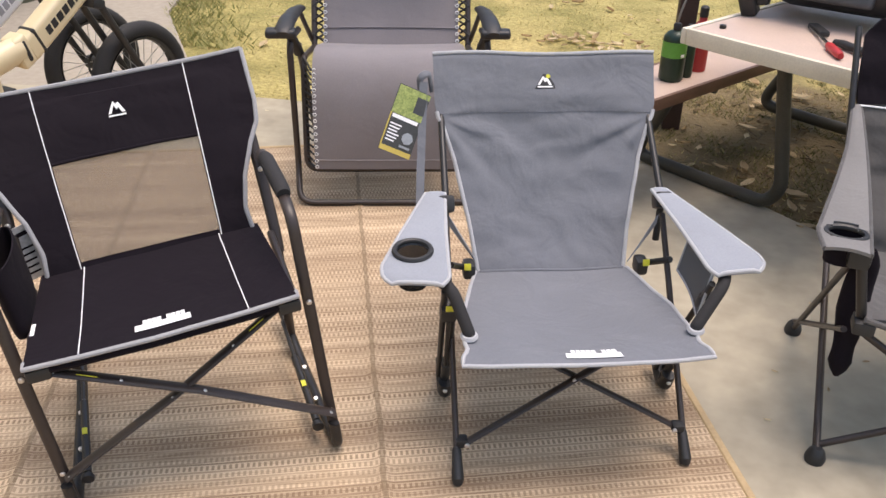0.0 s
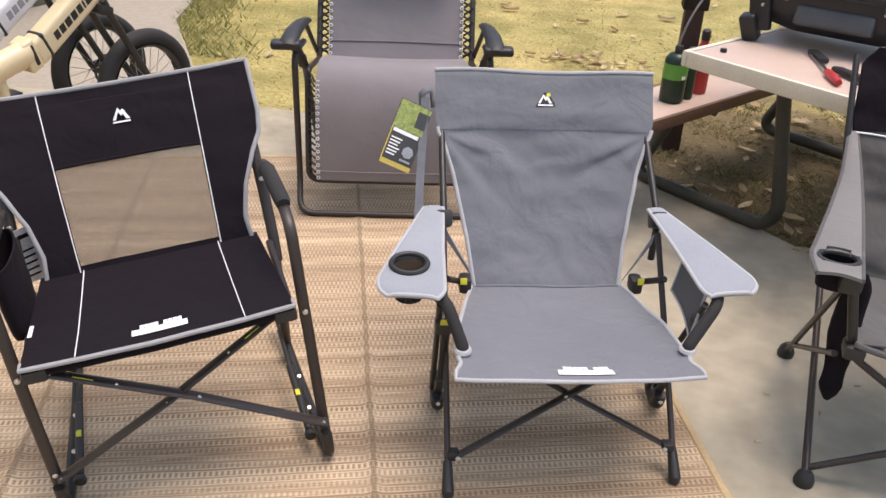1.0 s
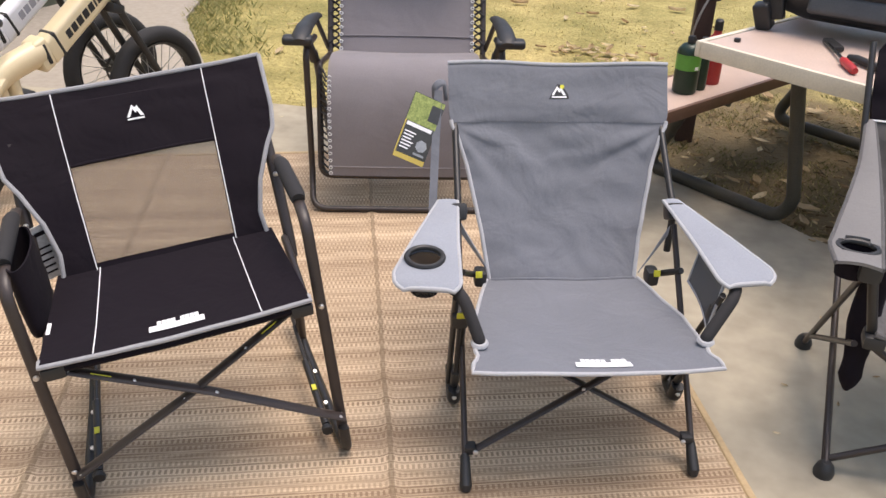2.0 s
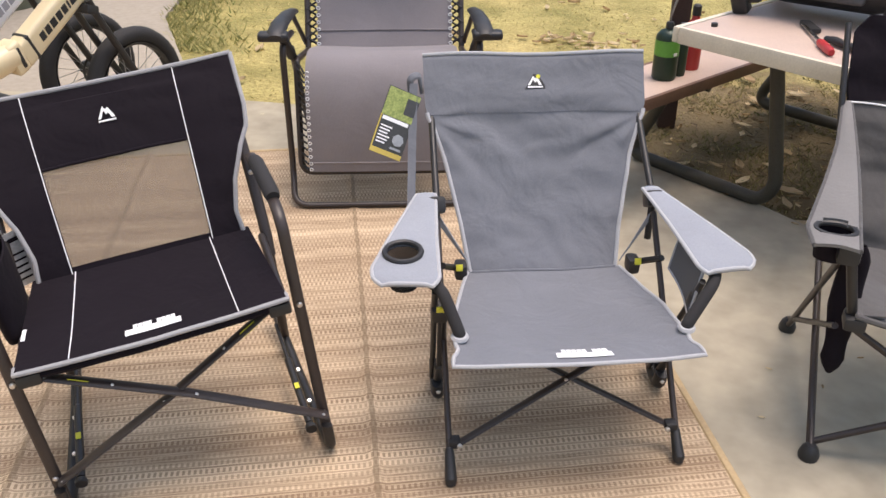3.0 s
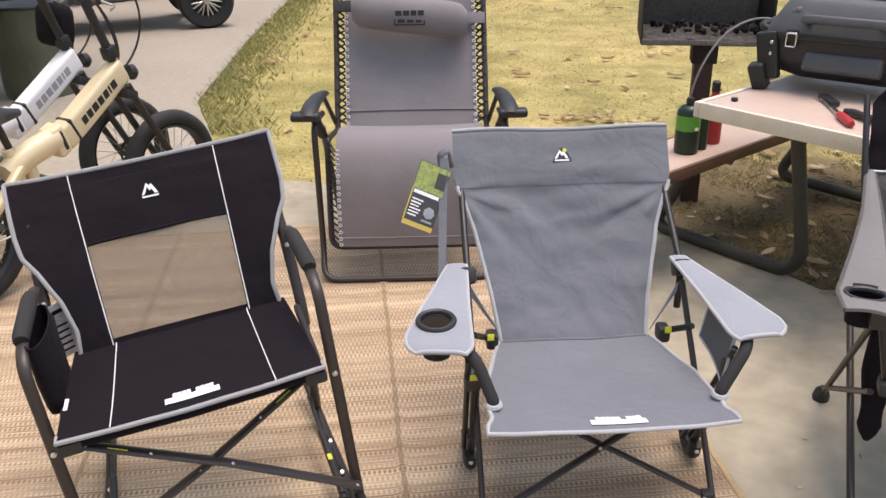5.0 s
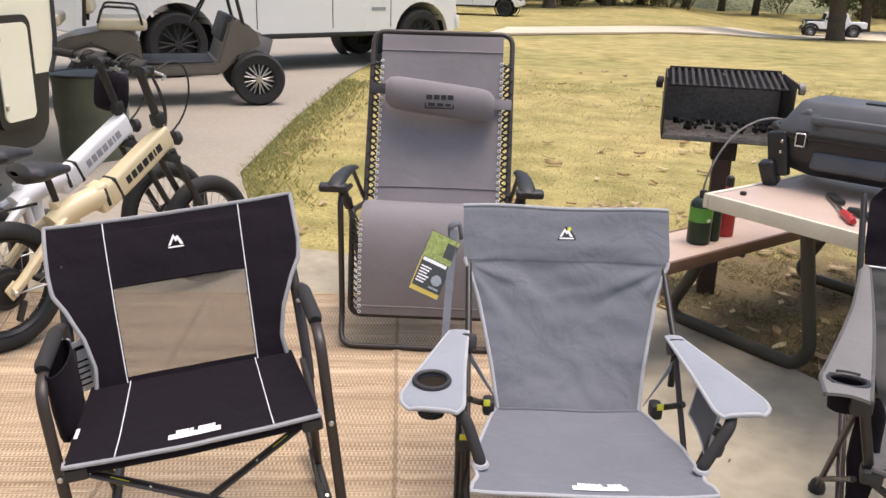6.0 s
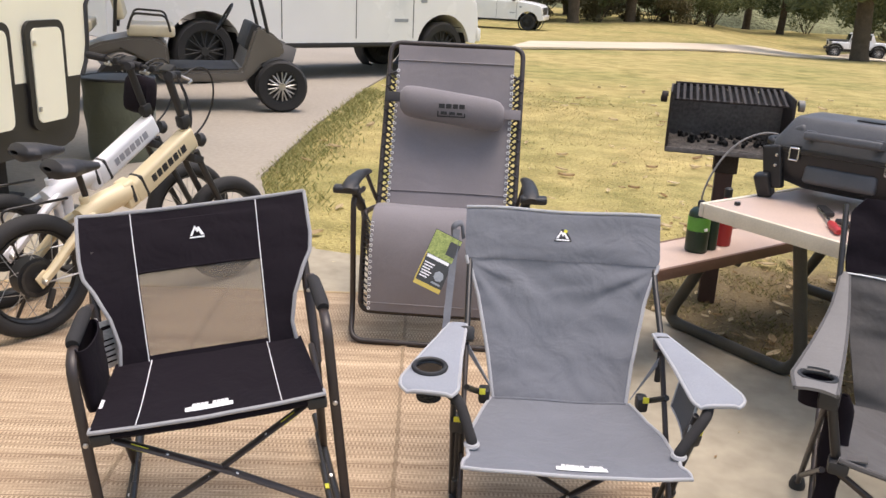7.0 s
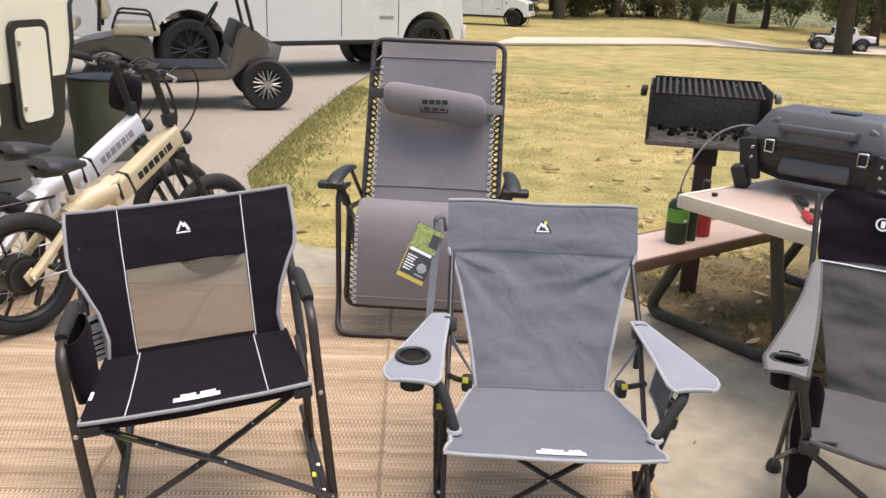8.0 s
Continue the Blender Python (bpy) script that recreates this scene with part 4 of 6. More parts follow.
        af, ab = Vector((s * 0.312, 0.015, 0.585)), Vector((s * 0.285 - 0.045, 0.60, 0.70))
        part("leg", tube([ff, ab + Vector((0, -0.06, -0.25))], 0.0085, 10), TUBE_BROWN, ch)
        part("leg", tube([bf, af], 0.0085, 10), TUBE_BROWN, ch)
        part("arm_post", tube([af + Vector((0, 0, 0.01)), Vector((s * 0.272, 0.02, 0.42)), Vector((s * 0.268, 0.03, 0.39))], 0.012, 10), TUBE_BLACK, ch)
        part("back_post", tube([Vector((s * 0.275, 0.49, 0.33)), ab, Vector((s * 0.275 - 0.072, 0.755, 0.90))], 0.009, 10), TUBE_BLACK, ch)
        part("corner_block", box((0.05, 0.05, 0.06), af + Vector((0, 0, -0.01)), (0, 0, 0), 0.012), PLASTIC, ch)
        part("seat_block", box((0.05, 0.06, 0.035), (s * 0.262, 0.02, 0.395), (0, 0, 0), 0.01), PLASTIC, ch)
        for f in (ff, bf):
            part("foot", lathe([(0, -0.012), (0.024, -0.012), (0.026, 0), (0.02, 0.02), (0.012, 0.03), (0, 0.03)], f, (0, 0, 0), 14), PLASTIC, ch)
        part("side_brace", tube([ff + Vector((0, 0, 0.02)), Vector((s * 0.305, 0.50, 0.30))], 0.008, 10), TUBE_BROWN, ch)
        part("side_brace", tube([bf + Vector((0, 0, 0.03)), Vector((s * 0.295, 0.04, 0.36))], 0.008, 10), TUBE_BROWN, ch)
    part("cross_brace", tube([(-0.285, 0.0, 0.035), (0.26, 0.02, 0.37)], 0.009, 10, flat=1.3), TUBE_BROWN, ch)
    part("cross_brace", tube([(0.285, 0.02, 0.035), (-0.26, 0.03, 0.37)], 0.009, 10, flat=1.3), TUBE_BROWN, ch)
    for s in (-1, 1):
        part("corner_patch", box((0.070, 0.060, 0.006), (s * 0.232, 0.040, 0.414), (-8, s * 8, 0), 0.003), QUAD_CLOTH, ch, "grey corner patch")
    part("seat_edging", tube([Vector(seat(i / 24, 0)) for i in range(25)], 0.008, 8), QUAD_CLOTH, ch)
    # rolled carry sack hanging under the arm
    def sack(u, v):
        a = 2 * math.pi * u
        r = profile([(0, 0.010), (0.1, 0.028), (0.5, 0.034), (0.78, 0.022), (0.9, 0.026), (1, 0.006)], v)
        return (-0.275 + r * math.cos(a) * (1 + 0.2 * noise.noise((v * 4, u * 3, 1))), 0.10 + r * 0.8 * math.sin(a) + 0.02 * math.sin(5 * v), lerp(0.55, 0.20, v))
    part("carry_sack", sheet(sack, 16, 16, 0.003), BLACK_CLOTH, ch, "black carry sack hanging under the arm")
    return ch


QUAD = quad_chair()

# ---- picnic table ----
TABLE_TOP = mat("pinkish tan laminate", (0.52, 0.40, 0.33), 0.45, 0, 0.12, 6, 200, 0.1, 0.0006)
TABLE_EDGE = mat("cream table edge", (0.66, 0.60, 0.48), 0.55, 0, 0.12, 9, 160, 0.15, 0.0008)
BENCH_EDGE = mat("brown stained bench edge", (0.14, 0.075, 0.05), 0.6, 0, 0.25, 9, 160, 0.2, 0.001)
LEG_PAINT = mat("weathered olive-black steel", (0.055, 0.052, 0.042), 0.55, 0.1, 0.35, 14, 200, 0.25, 0.001)


def picnic_table():
    # local x along the table, local y across it to the camera's far side; origin at the visible corner on the ground
    tb = thing("picnic_table", Matrix(((0.694, 0.720, 0, 0.800), (0.720, -0.694, 0, 2.960), (0, 0, -1, 0), (0, 0, 0, 1))) @ pose(0, 0, 0, 180, 0, 0), "pinkish tan picnic table with cream edge and tube legs", "picnic table")
    # after the half turn: x = along, y = -across
    E = lambda d, e, z: Vector((d, -e, z))
    W, L = 0.75, 1.85
    part("tabletop", box((L - 0.02, W - 0.02, 0.035), E(L / 2, W / 2, 0.724), bevel=0.004), TABLE_TOP, tb)
    part("end_edge", box((0.022, W, 0.058), E(0.0, W / 2, 0.713), bevel=0.007), TABLE_EDGE, tb, "cream painted table edge")
    part("end_edge", box((0.022, W, 0.058), E(L, W / 2, 0.713), bevel=0.007), TABLE_EDGE, tb)
    for e in (0.0, W):
        part("side_edge", box((L + 0.022, 0.022, 0.056), E(L / 2, e - 0.011 if e == 0 else e + 0.011, 0.713), bevel=0.007), TABLE_EDGE, tb)
    for e0, e1, bl, bc in ((-0.385, -0.095, L + 0.25, L / 2 - 0.08), (W + 0.095, W + 0.385, L - 0.10, L / 2 + 0.12)):
        bn = part("bench", box((bl, e1 - e0 - 0.03, 0.03), E(bc, (e0 + e1) / 2, 0.437), bevel=0.004), TABLE_TOP, tb, "pinkish tan bench seat")
        for e in (e0, e1):
            part("bench_edge", box((bl, 0.018, 0.048), E(bc, e + (0.009 if e == e0 else -0.009), 0.429), bevel=0.005), BENCH_EDGE, bn, "brown bench edge")
    for d in (0.41, L - 0.41):
        for m in (1, -1):
            f = lambda e: W / 2 + m * (e - W / 2)
            k = 0.0 if m > 0 else 0.045
            path = fillet([E(d + k, f(-0.26), 0.41), E(d + k, f(-0.36), 0.20), E(d + k, f(-0.46), 0.022), E(d + k, f(0.20), 0.022), E(d + k, f(0.255), 0.10), E(d + k, f(0.14), 0.69)], 0.10, 8)
            part("leg_tube", tube(path, 0.027, 14), LEG_PAINT, tb)
            part("bench_bracket", tube([E(d + k, f(-0.37), 0.405), E(d + k, f(-0.10), 0.405)], 0.016, 8), LEG_PAINT, tb)
        part("top_bracket", box((0.05, W - 0.1, 0.03), E(d + 0.02, W / 2, 0.69), bevel=0.004), LEG_PAINT, tb)
    return tb


TABLE = picnic_table()
TD, TE = Vector((0.694, 0.720, 0)), Vector((0.720, -0.694, 0))
def on_table(d, e, z=0.742):
    return Vector((0.800, 2.960, z)) + TD * d + TE * e
def on_bench(d, e, z=0.453):
    return Vector((0.800, 2.960, z)) + TD * d + TE * e


# ---- things on the table and bench ----
BBQ_LID = mat("charcoal painted lid", (0.078, 0.080, 0.086), 0.5, 0.1, 0.25, 9, 260, 0.2, 0.001)
BBQ_BODY = mat("satin black barbecue body", (0.018, 0.018, 0.019), 0.45, 0.1, 0.25, 9, 260, 0.2, 0.001)
CHROME = mat("chrome latch", (0.75, 0.75, 0.74), 0.2, 1.0, 0.05)


def barbecue():
    yaw = -33
    at = on_table(0.33, 0.035)
    b = thing("portable_barbecue", Matrix.Translation(at) @ pose(0, 0, 0, 0, 0, yaw), "charcoal tabletop gas barbecue with chrome latches, closed, on the table", "barbecue")
    W, D = 0.52, 0.36
    # lower body, narrowing to the bottom
    bm = bmesh.new()
    def loop(w, d, z, r=0.05, n=5, cy=D / 2, cx=W / 2):
        out = []
        for sx, sy, a0 in ((1, 1, 0), (-1, 1, 90), (-1, -1, 180), (1, -1, 270)):
            for i in range(n + 1):
                a = radians(a0 + 90 * i / n)
                out.append(bm.verts.new((cx + sx * (w / 2 - r) + r * math.cos(a), cy + sy * (d / 2 - r) + r * math.sin(a), z)))
        return out
    def loft(rows):
        L = [loop(*q) for q in rows]
        for a, c in zip(L, L[1:]):
            for i in range(len(a)):
                bm.faces.new((a[i], a[(i + 1) % len(a)], c[(i + 1) % len(a)], c[i]))
        bm.faces.new(L[0][::-1])
        bm.faces.new(L[-1])
    loft([(0.34, 0.22, 0.045, 0.03), (0.46, 0.30, 0.07, 0.03), (0.535, 0.362, 0.12, 0.035), (0.545, 0.37, 0.19, 0.035)])
    part("firebox", bm, BBQ_BODY, b)
    bm = bmesh.new()
    loft([(0.55, 0.375, 0.192, 0.035), (0.552, 0.377, 0.205, 0.035), (0.545, 0.37, 0.232, 0.035), (0.47, 0.27, 0.305, 0.03), (0.455, 0.25, 0.318, 0.03), (0.44, 0.235, 0.324, 0.025)])
    lid = part("lid", bm, BBQ_LID, b, "charcoal domed lid")
    for s, x in ((-1, 0.06), (1, 0.46)):
        part("lid_shoulder", box((0.085, 0.31, 0.075), (x - s * 0.005, D / 2, 0.252), (0, s * 24, 0), 0.018, 3), BBQ_LID, lid)
    hnd = box((0.285, 0.030, 0.030), (0.26, -0.030, 0.268), (-18, 0, 0), 0.010, 3)
    for x in (0.132, 0.388):
        box((0.034, 0.075, 0.034), (x, 0.005, 0.266), (-12, 0, 0), 0.009, 2, bm=hnd)
    part("lid_handle", hnd, BBQ_LID, lid, "charcoal moulded handle")
    part("lid_rim", box((0.555, 0.012, 0.018), (0.26, -0.006, 0.203), (0, 0, 0), 0.004), BBQ_BODY, lid)
    part("thermometer", box((0.10, 0.06, 0.006), (0.29, 0.17, 0.328), (0, 0, 0), 0.003), BBQ_BODY, lid)
    part("control_panel", box((0.27, 0.04, 0.07), (0.265, 0.0, 0.118), (-18, 0, 0), 0.026, 4), BBQ_LID, b, "grey front panel")
    for x in (0.085, 0.44):
        lt = part("latch", tube(fillet([(x - 0.017, -0.018, 0.165), (x - 0.017, -0.016, 0.212), (x + 0.017, -0.016, 0.212), (x + 0.017, -0.018, 0.165), (x - 0.017, -0.018, 0.165)], 0.006), 0.0035, 8), CHROME, b, "chrome wire latch")
        part("latch_plate", box((0.045, 0.012, 0.055), (x, -0.004, 0.195), (0, 0, 0), 0.004), BBQ_BODY, lt)
    for x in (0.02, 0.51):
        for z in (0.135, 0.175):
            bmr = lathe([(0, 0.004), (0.006, 0.003), (0.008, 0), (0.008, -0.012), (0, -0.012)], (x, -0.022, z), (90, 0, 0), 12)
            part("rivet", bmr, CHROME, b)
    for s, x in ((-1, -0.005), (1, 0.525)):
        for yy, back_side in ((-0.004, 1), (D + 0.004, -1)):
            leg = box((0.075, 0.035, 0.17), (x - s * 0.012, yy, 0.125), (0, s * 10, 0), 0.010, 3)
            box((0.06, 0.05, 0.10), (x + s * 0.008, yy - back_side * 0.012, 0.050), (back_side * 16, s * 14, 0), 0.014, 3, bm=leg)
            part("folding_leg", leg, BBQ_BODY, b, "black moulded folding leg")
        part("side_handle", tube(fillet([(x, 0.06, 0.20), (x + s * 0.055, 0.07, 0.215), (x + s * 0.055, D - 0.07, 0.215), (x, D - 0.06, 0.20)], 0.04), 0.014, 10), BBQ_BODY, b)
    return b


barbecue()
HOSE = mat("grey rubber hose", (0.22, 0.21, 0.20), 0.5)
hs = [on_table(0.41, 0.0, 0.98), on_table(0.39, -0.07, 0.985), on_table(0.30, -0.14, 0.93), on_table(0.22, -0.17, 0.80), on_table(0.21, -0.19, 0.70), on_table(0.25, -0.215, 0.675)]
hose = tagged(finish("gas_hose", tube([sum(((hs[max(0, min(5, k + o))]) * w for o, w in ((-1, (1 - t) ** 3 / 6), (0, (3 * t ** 3 - 6 * t * t + 4) / 6), (1, (-3 * t ** 3 + 3 * t * t + 3 * t + 1) / 6), (2, t ** 3 / 6))), Vector()) for k in range(5) for t in [i / 6 for i in range(6)]], 0.0042, 8), HOSE), "thin grey gas hose arching from the barbecue", "hose")
CAN_GREEN = mat("bright green label", (0.10, 0.30, 0.04), 0.4, vary=0.12, bump=0)
CAN_DARK = mat("dark green painted steel", (0.012, 0.030, 0.018), 0.35, 0.2, 0.2)
RED_PLASTIC = mat("red plastic", (0.42, 0.03, 0.032), 0.4, vary=0.12)


def gas_can():
    c = thing("gas_canister", Matrix.Translation(on_bench(0.251, -0.215)), "green and black propane canister standing on the bench", "gas canister")
    part("can", lathe([(0, 0), (0.042, 0), (0.047, 0.006), (0.0475, 0.02), (0.0475, 0.095), (0, 0.095)], seg=28), CAN_DARK, c, "dark green lower body")
    part("label_band", lathe([(0.0, 0.095), (0.0478, 0.095), (0.0478, 0.155), (0, 0.155)], seg=28), CAN_GREEN, c, "bright green label")
    part("shoulder", lathe([(0, 0.155), (0.0475, 0.155), (0.045, 0.172), (0.032, 0.188), (0.016, 0.195), (0, 0.195)], seg=28), CAN_DARK, c)
    part("valve", lathe([(0, 0.194), (0.015, 0.194), (0.016, 0.215), (0.012, 0.222), (0, 0.222)], seg=16), PLASTIC, c)
    part("label_mark", box((0.016, 0.002, 0.012), (0.028, -0.040, 0.105), (0, 0, 35), 0), PRINT, c)


gas_can()


def red_bottle():
    c = thing("lighter_fluid_bottle", Matrix.Translation(on_bench(0.438, -0.228)) @ Matrix.Scale(1.08, 4), "red plastic bottle with a black cap on the bench", "bottle")
    part("bottle", lathe([(0, 0), (0.034, 0), (0.036, 0.008), (0.036, 0.14), (0.030, 0.165), (0.015, 0.185), (0.014, 0.20), (0, 0.20)], seg=24), RED_PLASTIC, c)
    part("cap", lathe([(0, 0.198), (0.016, 0.198), (0.016, 0.232), (0.010, 0.238), (0, 0.238)], seg=18), PLASTIC, c, "black cap")


red_bottle()
d = thing("small_bottle", Matrix.Translation(on_bench(0.331, -0.205)), "small dark bottle beside the gas canister", "bottle")
part("body", lathe([(0, 0), (0.026, 0), (0.028, 0.01), (0.028, 0.13), (0.014, 0.16), (0.013, 0.185), (0, 0.185)], seg=20), CAN_DARK, d)
part("cap", lathe([(0, 0.184), (0.015, 0.184), (0.015, 0.205), (0, 0.205)], seg=16), PLASTIC, d)
tagged(finish("bottle_cap", lathe([(0, 0), (0.011, 0), (0.012, 0.003), (0.011, 0.012), (0, 0.013)], on_table(0.09, 0.075), seg=18), PLASTIC), "small black screw cap lying on the table", "cap")


def tongs():
    t = thing("grill_tool", Matrix.Translation((1.172, 2.962, 0.742)) @ pose(0, 0, 0, 0, 0, -74.5), "red and black grill tool lying on the table", "grill tool")
    part("handle", tube([(0.20, -0.02, 0.014), (0.22, -0.025, 0.014), (0.30, -0.045, 0.014), (0.32, -0.05, 0.014)], 0.014, 12, taper=[0.7, 1, 1, 0.7]), RED_PLASTIC, t, "red plastic handle")
    part("handle", tube([(0.17, 0.02, 0.014), (0.20, 0.03, 0.016), (0.32, 0.045, 0.016), (0.34, 0.045, 0.014)], 0.013, 12, taper=[0.7, 1, 1, 0.7]), PLASTIC, t)
    part("shaft", tube([(-0.02, 0.05, 0.012), (0.10, 0.015, 0.012), (0.21, -0.02, 0.014)], 0.006, 8), CHROME, t)
    part("jaw", box((0.12, 0.035, 0.018), (0.02, 0.055, 0.012), (0, 0, -12), 0.006), PLASTIC, t)


tongs()

# ---- park grill on a post ----
RUST = mat("sooty rusted steel", (0.030, 0.024, 0.021), 0.75, 0.2, 0.5, 12, 90, 0.5, 0.003)
SMOKED = mat("smoke-greyed steel", (0.15, 0.138, 0.128), 0.85, 0.1, 0.5, 7, 60, 0.4, 0.003)
ASH = mat("grey ash", (0.10, 0.088, 0.076), 0.95, 0, 0.75, 30, 120, 0.6, 0.004)
COIL_STEEL = mat("dull grey coil", (0.25, 0.24, 0.22), 0.5, 0.5, 0.2)
CHARCOAL = mat("black charcoal", (0.014, 0.013, 0.012), 0.9, 0, 0.5, 40, 200, 0.5, 0.003)
POST_PAINT = mat("brown painted steel post", (0.055, 0.030, 0.024), 0.6, 0.1, 0.3, 10, 160, 0.3, 0.002)


def park_grill():
    g = thing("park_grill", pose(0.985, 4.05, -0.03, 0, 0, -3), "sooty black steel park grill on a brown post", "park grill")
    W, D = 0.56, 0.40
    z0, z1 = 0.80, 1.085
    part("post", box((0.085, 0.085, 0.80), (0.0, 0.0, 0.40), bevel=0.006), POST_PAINT, g, "brown square post")
    part("post_sleeve", box((0.115, 0.115, 0.09), (0.0, 0.0, 0.735), bevel=0.005), RUST, g)
    t = 0.008
    x0 = -0.02
    part("floor_plate", box((W, D, t), (x0, 0.02, z0), bevel=0.002), RUST, g)
    part("back_plate", box((W, t, z1 - z0), (x0, 0.02 + D / 2, (z0 + z1) / 2), bevel=0.002), SMOKED, g, "smoke-greyed back plate")
    for s in (-1, 1):
        part("side_plate", box((t, D, z1 - z0), (x0 + s * W / 2, 0.02, (z0 + z1) / 2), bevel=0.002), RUST, g)
    part("ash_bed", sheet(lambda u, v: (x0 + lerp(-W / 2 + 0.01, W / 2 - 0.01, u), lerp(-0.16, 0.20, v), z0 + 0.008 + 0.030 * max(0, noise.noise((u * 14, v * 9, 1))) + 0.018 * max(0, noise.noise((u * 5, v * 4, 2)) + 0.2) + 0.012 * v), 24, 16, 0.006), ASH, g, "grey ash and charcoal")
    part("front_lip", box((W, t, 0.022), (x0, 0.02 - D / 2, z0 + 0.010), bevel=0.002), SMOKED, g)
    coal = bmesh.new()
    rg = random.Random(4)
    for k in range(60):
        q = Vector((x0 + rg.uniform(-W / 2 + 0.04, W / 2 - 0.03), rg.uniform(-0.05, 0.17), z0 + 0.030 + rg.uniform(0, 0.02)))
        box((rg.uniform(0.012, 0.034), rg.uniform(0.012, 0.03), rg.uniform(0.010, 0.022)), q, (rg.uniform(0, 90), rg.uniform(0, 90), rg.uniform(0, 90)), 0.003, 1, bm=coal)
    part("charcoal", coal, CHARCOAL, g, "burnt charcoal lumps")["kind"] = "stuff"
    rack = part("grate", box((W - 0.03, 0.012, 0.012), (x0, -0.12, z1 - 0.04), bevel=0.003), RUST, g, "barred cooking grate")
    n = 17
    for i in range(n):
        x = x0 + lerp(-W / 2 + 0.03, W / 2 - 0.03, i / (n - 1))
        part("grate_bar", box((0.014, 0.36, 0.010), (x, 0.04, z1 - 0.018), (7, 0, 0), 0.002, 1), RUST, rack)
    part("grate_rail", box((W - 0.03, 0.012, 0.02), (x0, 0.21, z1 + 0.004), bevel=0.003), RUST, rack)
    for s in (-1, 1):
        coil = [(x0 + s * (W / 2 + 0.02 + 0.006 * k / 10), -0.13 + 0.022 * math.cos(k * 0.63), z1 - 0.03 + 0.022 * math.sin(k * 0.63)) for k in range(41)]
        part("coil_handle", tube(coil, 0.006, 8), COIL_STEEL if s > 0 else RUST, rack)
    for k in (-0.15, 0.0, 0.15):
        part("bolt", lathe([(0, 0.005), (0.008, 0.004), (0.008, 0), (0, 0)], (x0 + k, 0.02 + D / 2 - 0.006, z1 - 0.012), (90, 0, 0), 10), CHROME, g)


park_grill()


# ---- retail tag on the grey chair ----
TAG_BLACK = mat("dark printed card", (0.05, 0.05, 0.05), 0.4, vary=0.2, bump=0)
TAG_YELLOW = mat("yellow printed card", (0.50, 0.38, 0.08), 0.4, vary=0.1, bump=0)
TAG_LEAF = mat("lime green printed card", (0.07, 0.13, 0.02), 0.4, vary=0.6, scale=45, fine=200, bump=0, second=(0.46, 0.50, 0.16))


def tag():
    M = pose(-0.395, 0.62, 0.665, -24, 27, 8)
    card = part("retail_tag", box((0.095, 0.003, 0.185), (0, 0, 0), bevel=0.0008), TAG_BLACK, GREY, "green, black and yellow printed retail tag")
    card.matrix_basis = M
    def strip(name, x0, x1, z0, z1, m, lift=0.0022):
        part(name, box((x1 - x0, 0.0008, z1 - z0), ((x0 + x1) / 2, -lift, (z0 + z1) / 2), bevel=0), m, card)
    strip("photo_print", -0.046, 0.046, 0.012, 0.090, TAG_LEAF)
    strip("photo_print", 0.012, 0.046, 0.030, 0.075, TAG_BLACK, 0.0028)
    strip("border_print", -0.046, 0.046, -0.092, -0.078, TAG_YELLOW)
    strip("border_print", -0.047, -0.043, -0.078, 0.012, TAG_YELLOW, 0.0026)
    strip("title_bar", -0.040, 0.036, 0.000, 0.010, PRINT, 0.0028)
    for k in range(6):
        strip("text_bar", -0.038, -0.004 - 0.004 * (k % 3), -0.018 - 0.009 * k, -0.014 - 0.009 * k, PRINT, 0.0028)
    part("picture_print", lathe([(0, 0), (0.017, 0), (0.017, 0.001), (0, 0.001)], (0.022, -0.0022, -0.042), (90, 0, 0), 7), STEEL_GREY, card)
    strip("picture_print", 0.006, 0.038, -0.070, -0.064, STEEL_GREY, 0.0028)


STEEL_GREY = mat("grey print", (0.30, 0.32, 0.34), 0.5, vary=0.2)
tag()

# ---- electric folding bikes ----
TYRE = mat("black rubber tyre", (0.020, 0.019, 0.019), 0.8, 0, 0.25, 20, 200, 0.4, 0.002)
RIM = mat("dark alloy rim", (0.05, 0.05, 0.05), 0.4, 0.6, 0.2)
SPOKE = mat("steel spoke", (0.45, 0.45, 0.45), 0.35, 0.9, 0.1)
TAN_PAINT = mat("pale sand bike paint", (0.68, 0.57, 0.36), 0.35, 0, 0.06, 6, 300, 0.05, 0.0003)
WHITE_PAINT = mat("white bike paint", (0.80, 0.80, 0.82), 0.35, 0, 0.05, 6, 300, 0.05, 0.0003)
SADDLE = mat("black saddle vinyl", (0.022, 0.022, 0.026), 0.55, 0, 0.2, 14, 200, 0.2, 0.001)


def spin(pts, seg, bm):
    """Turns a closed (radius, y) outline about the y axis."""
    rings = []
    for k in range(seg):
        a = 2 * math.pi * k / seg
        rings.append([bm.verts.new((r * math.cos(a), y, r * math.sin(a))) for r, y in pts])
    for k in range(seg):
        p, q = rings[k], rings[(k + 1) % seg]
        for i in range(len(pts)):
            j = (i + 1) % len(pts)
            bm.faces.new((p[i], p[j], q[j], q[i]))
    return bm


def ring_outline(r, w, h, n=10):
    return [(r + h * math.cos(2 * math.pi * i / n), w * math.sin(2 * math.pi * i / n)) for i in range(n)]


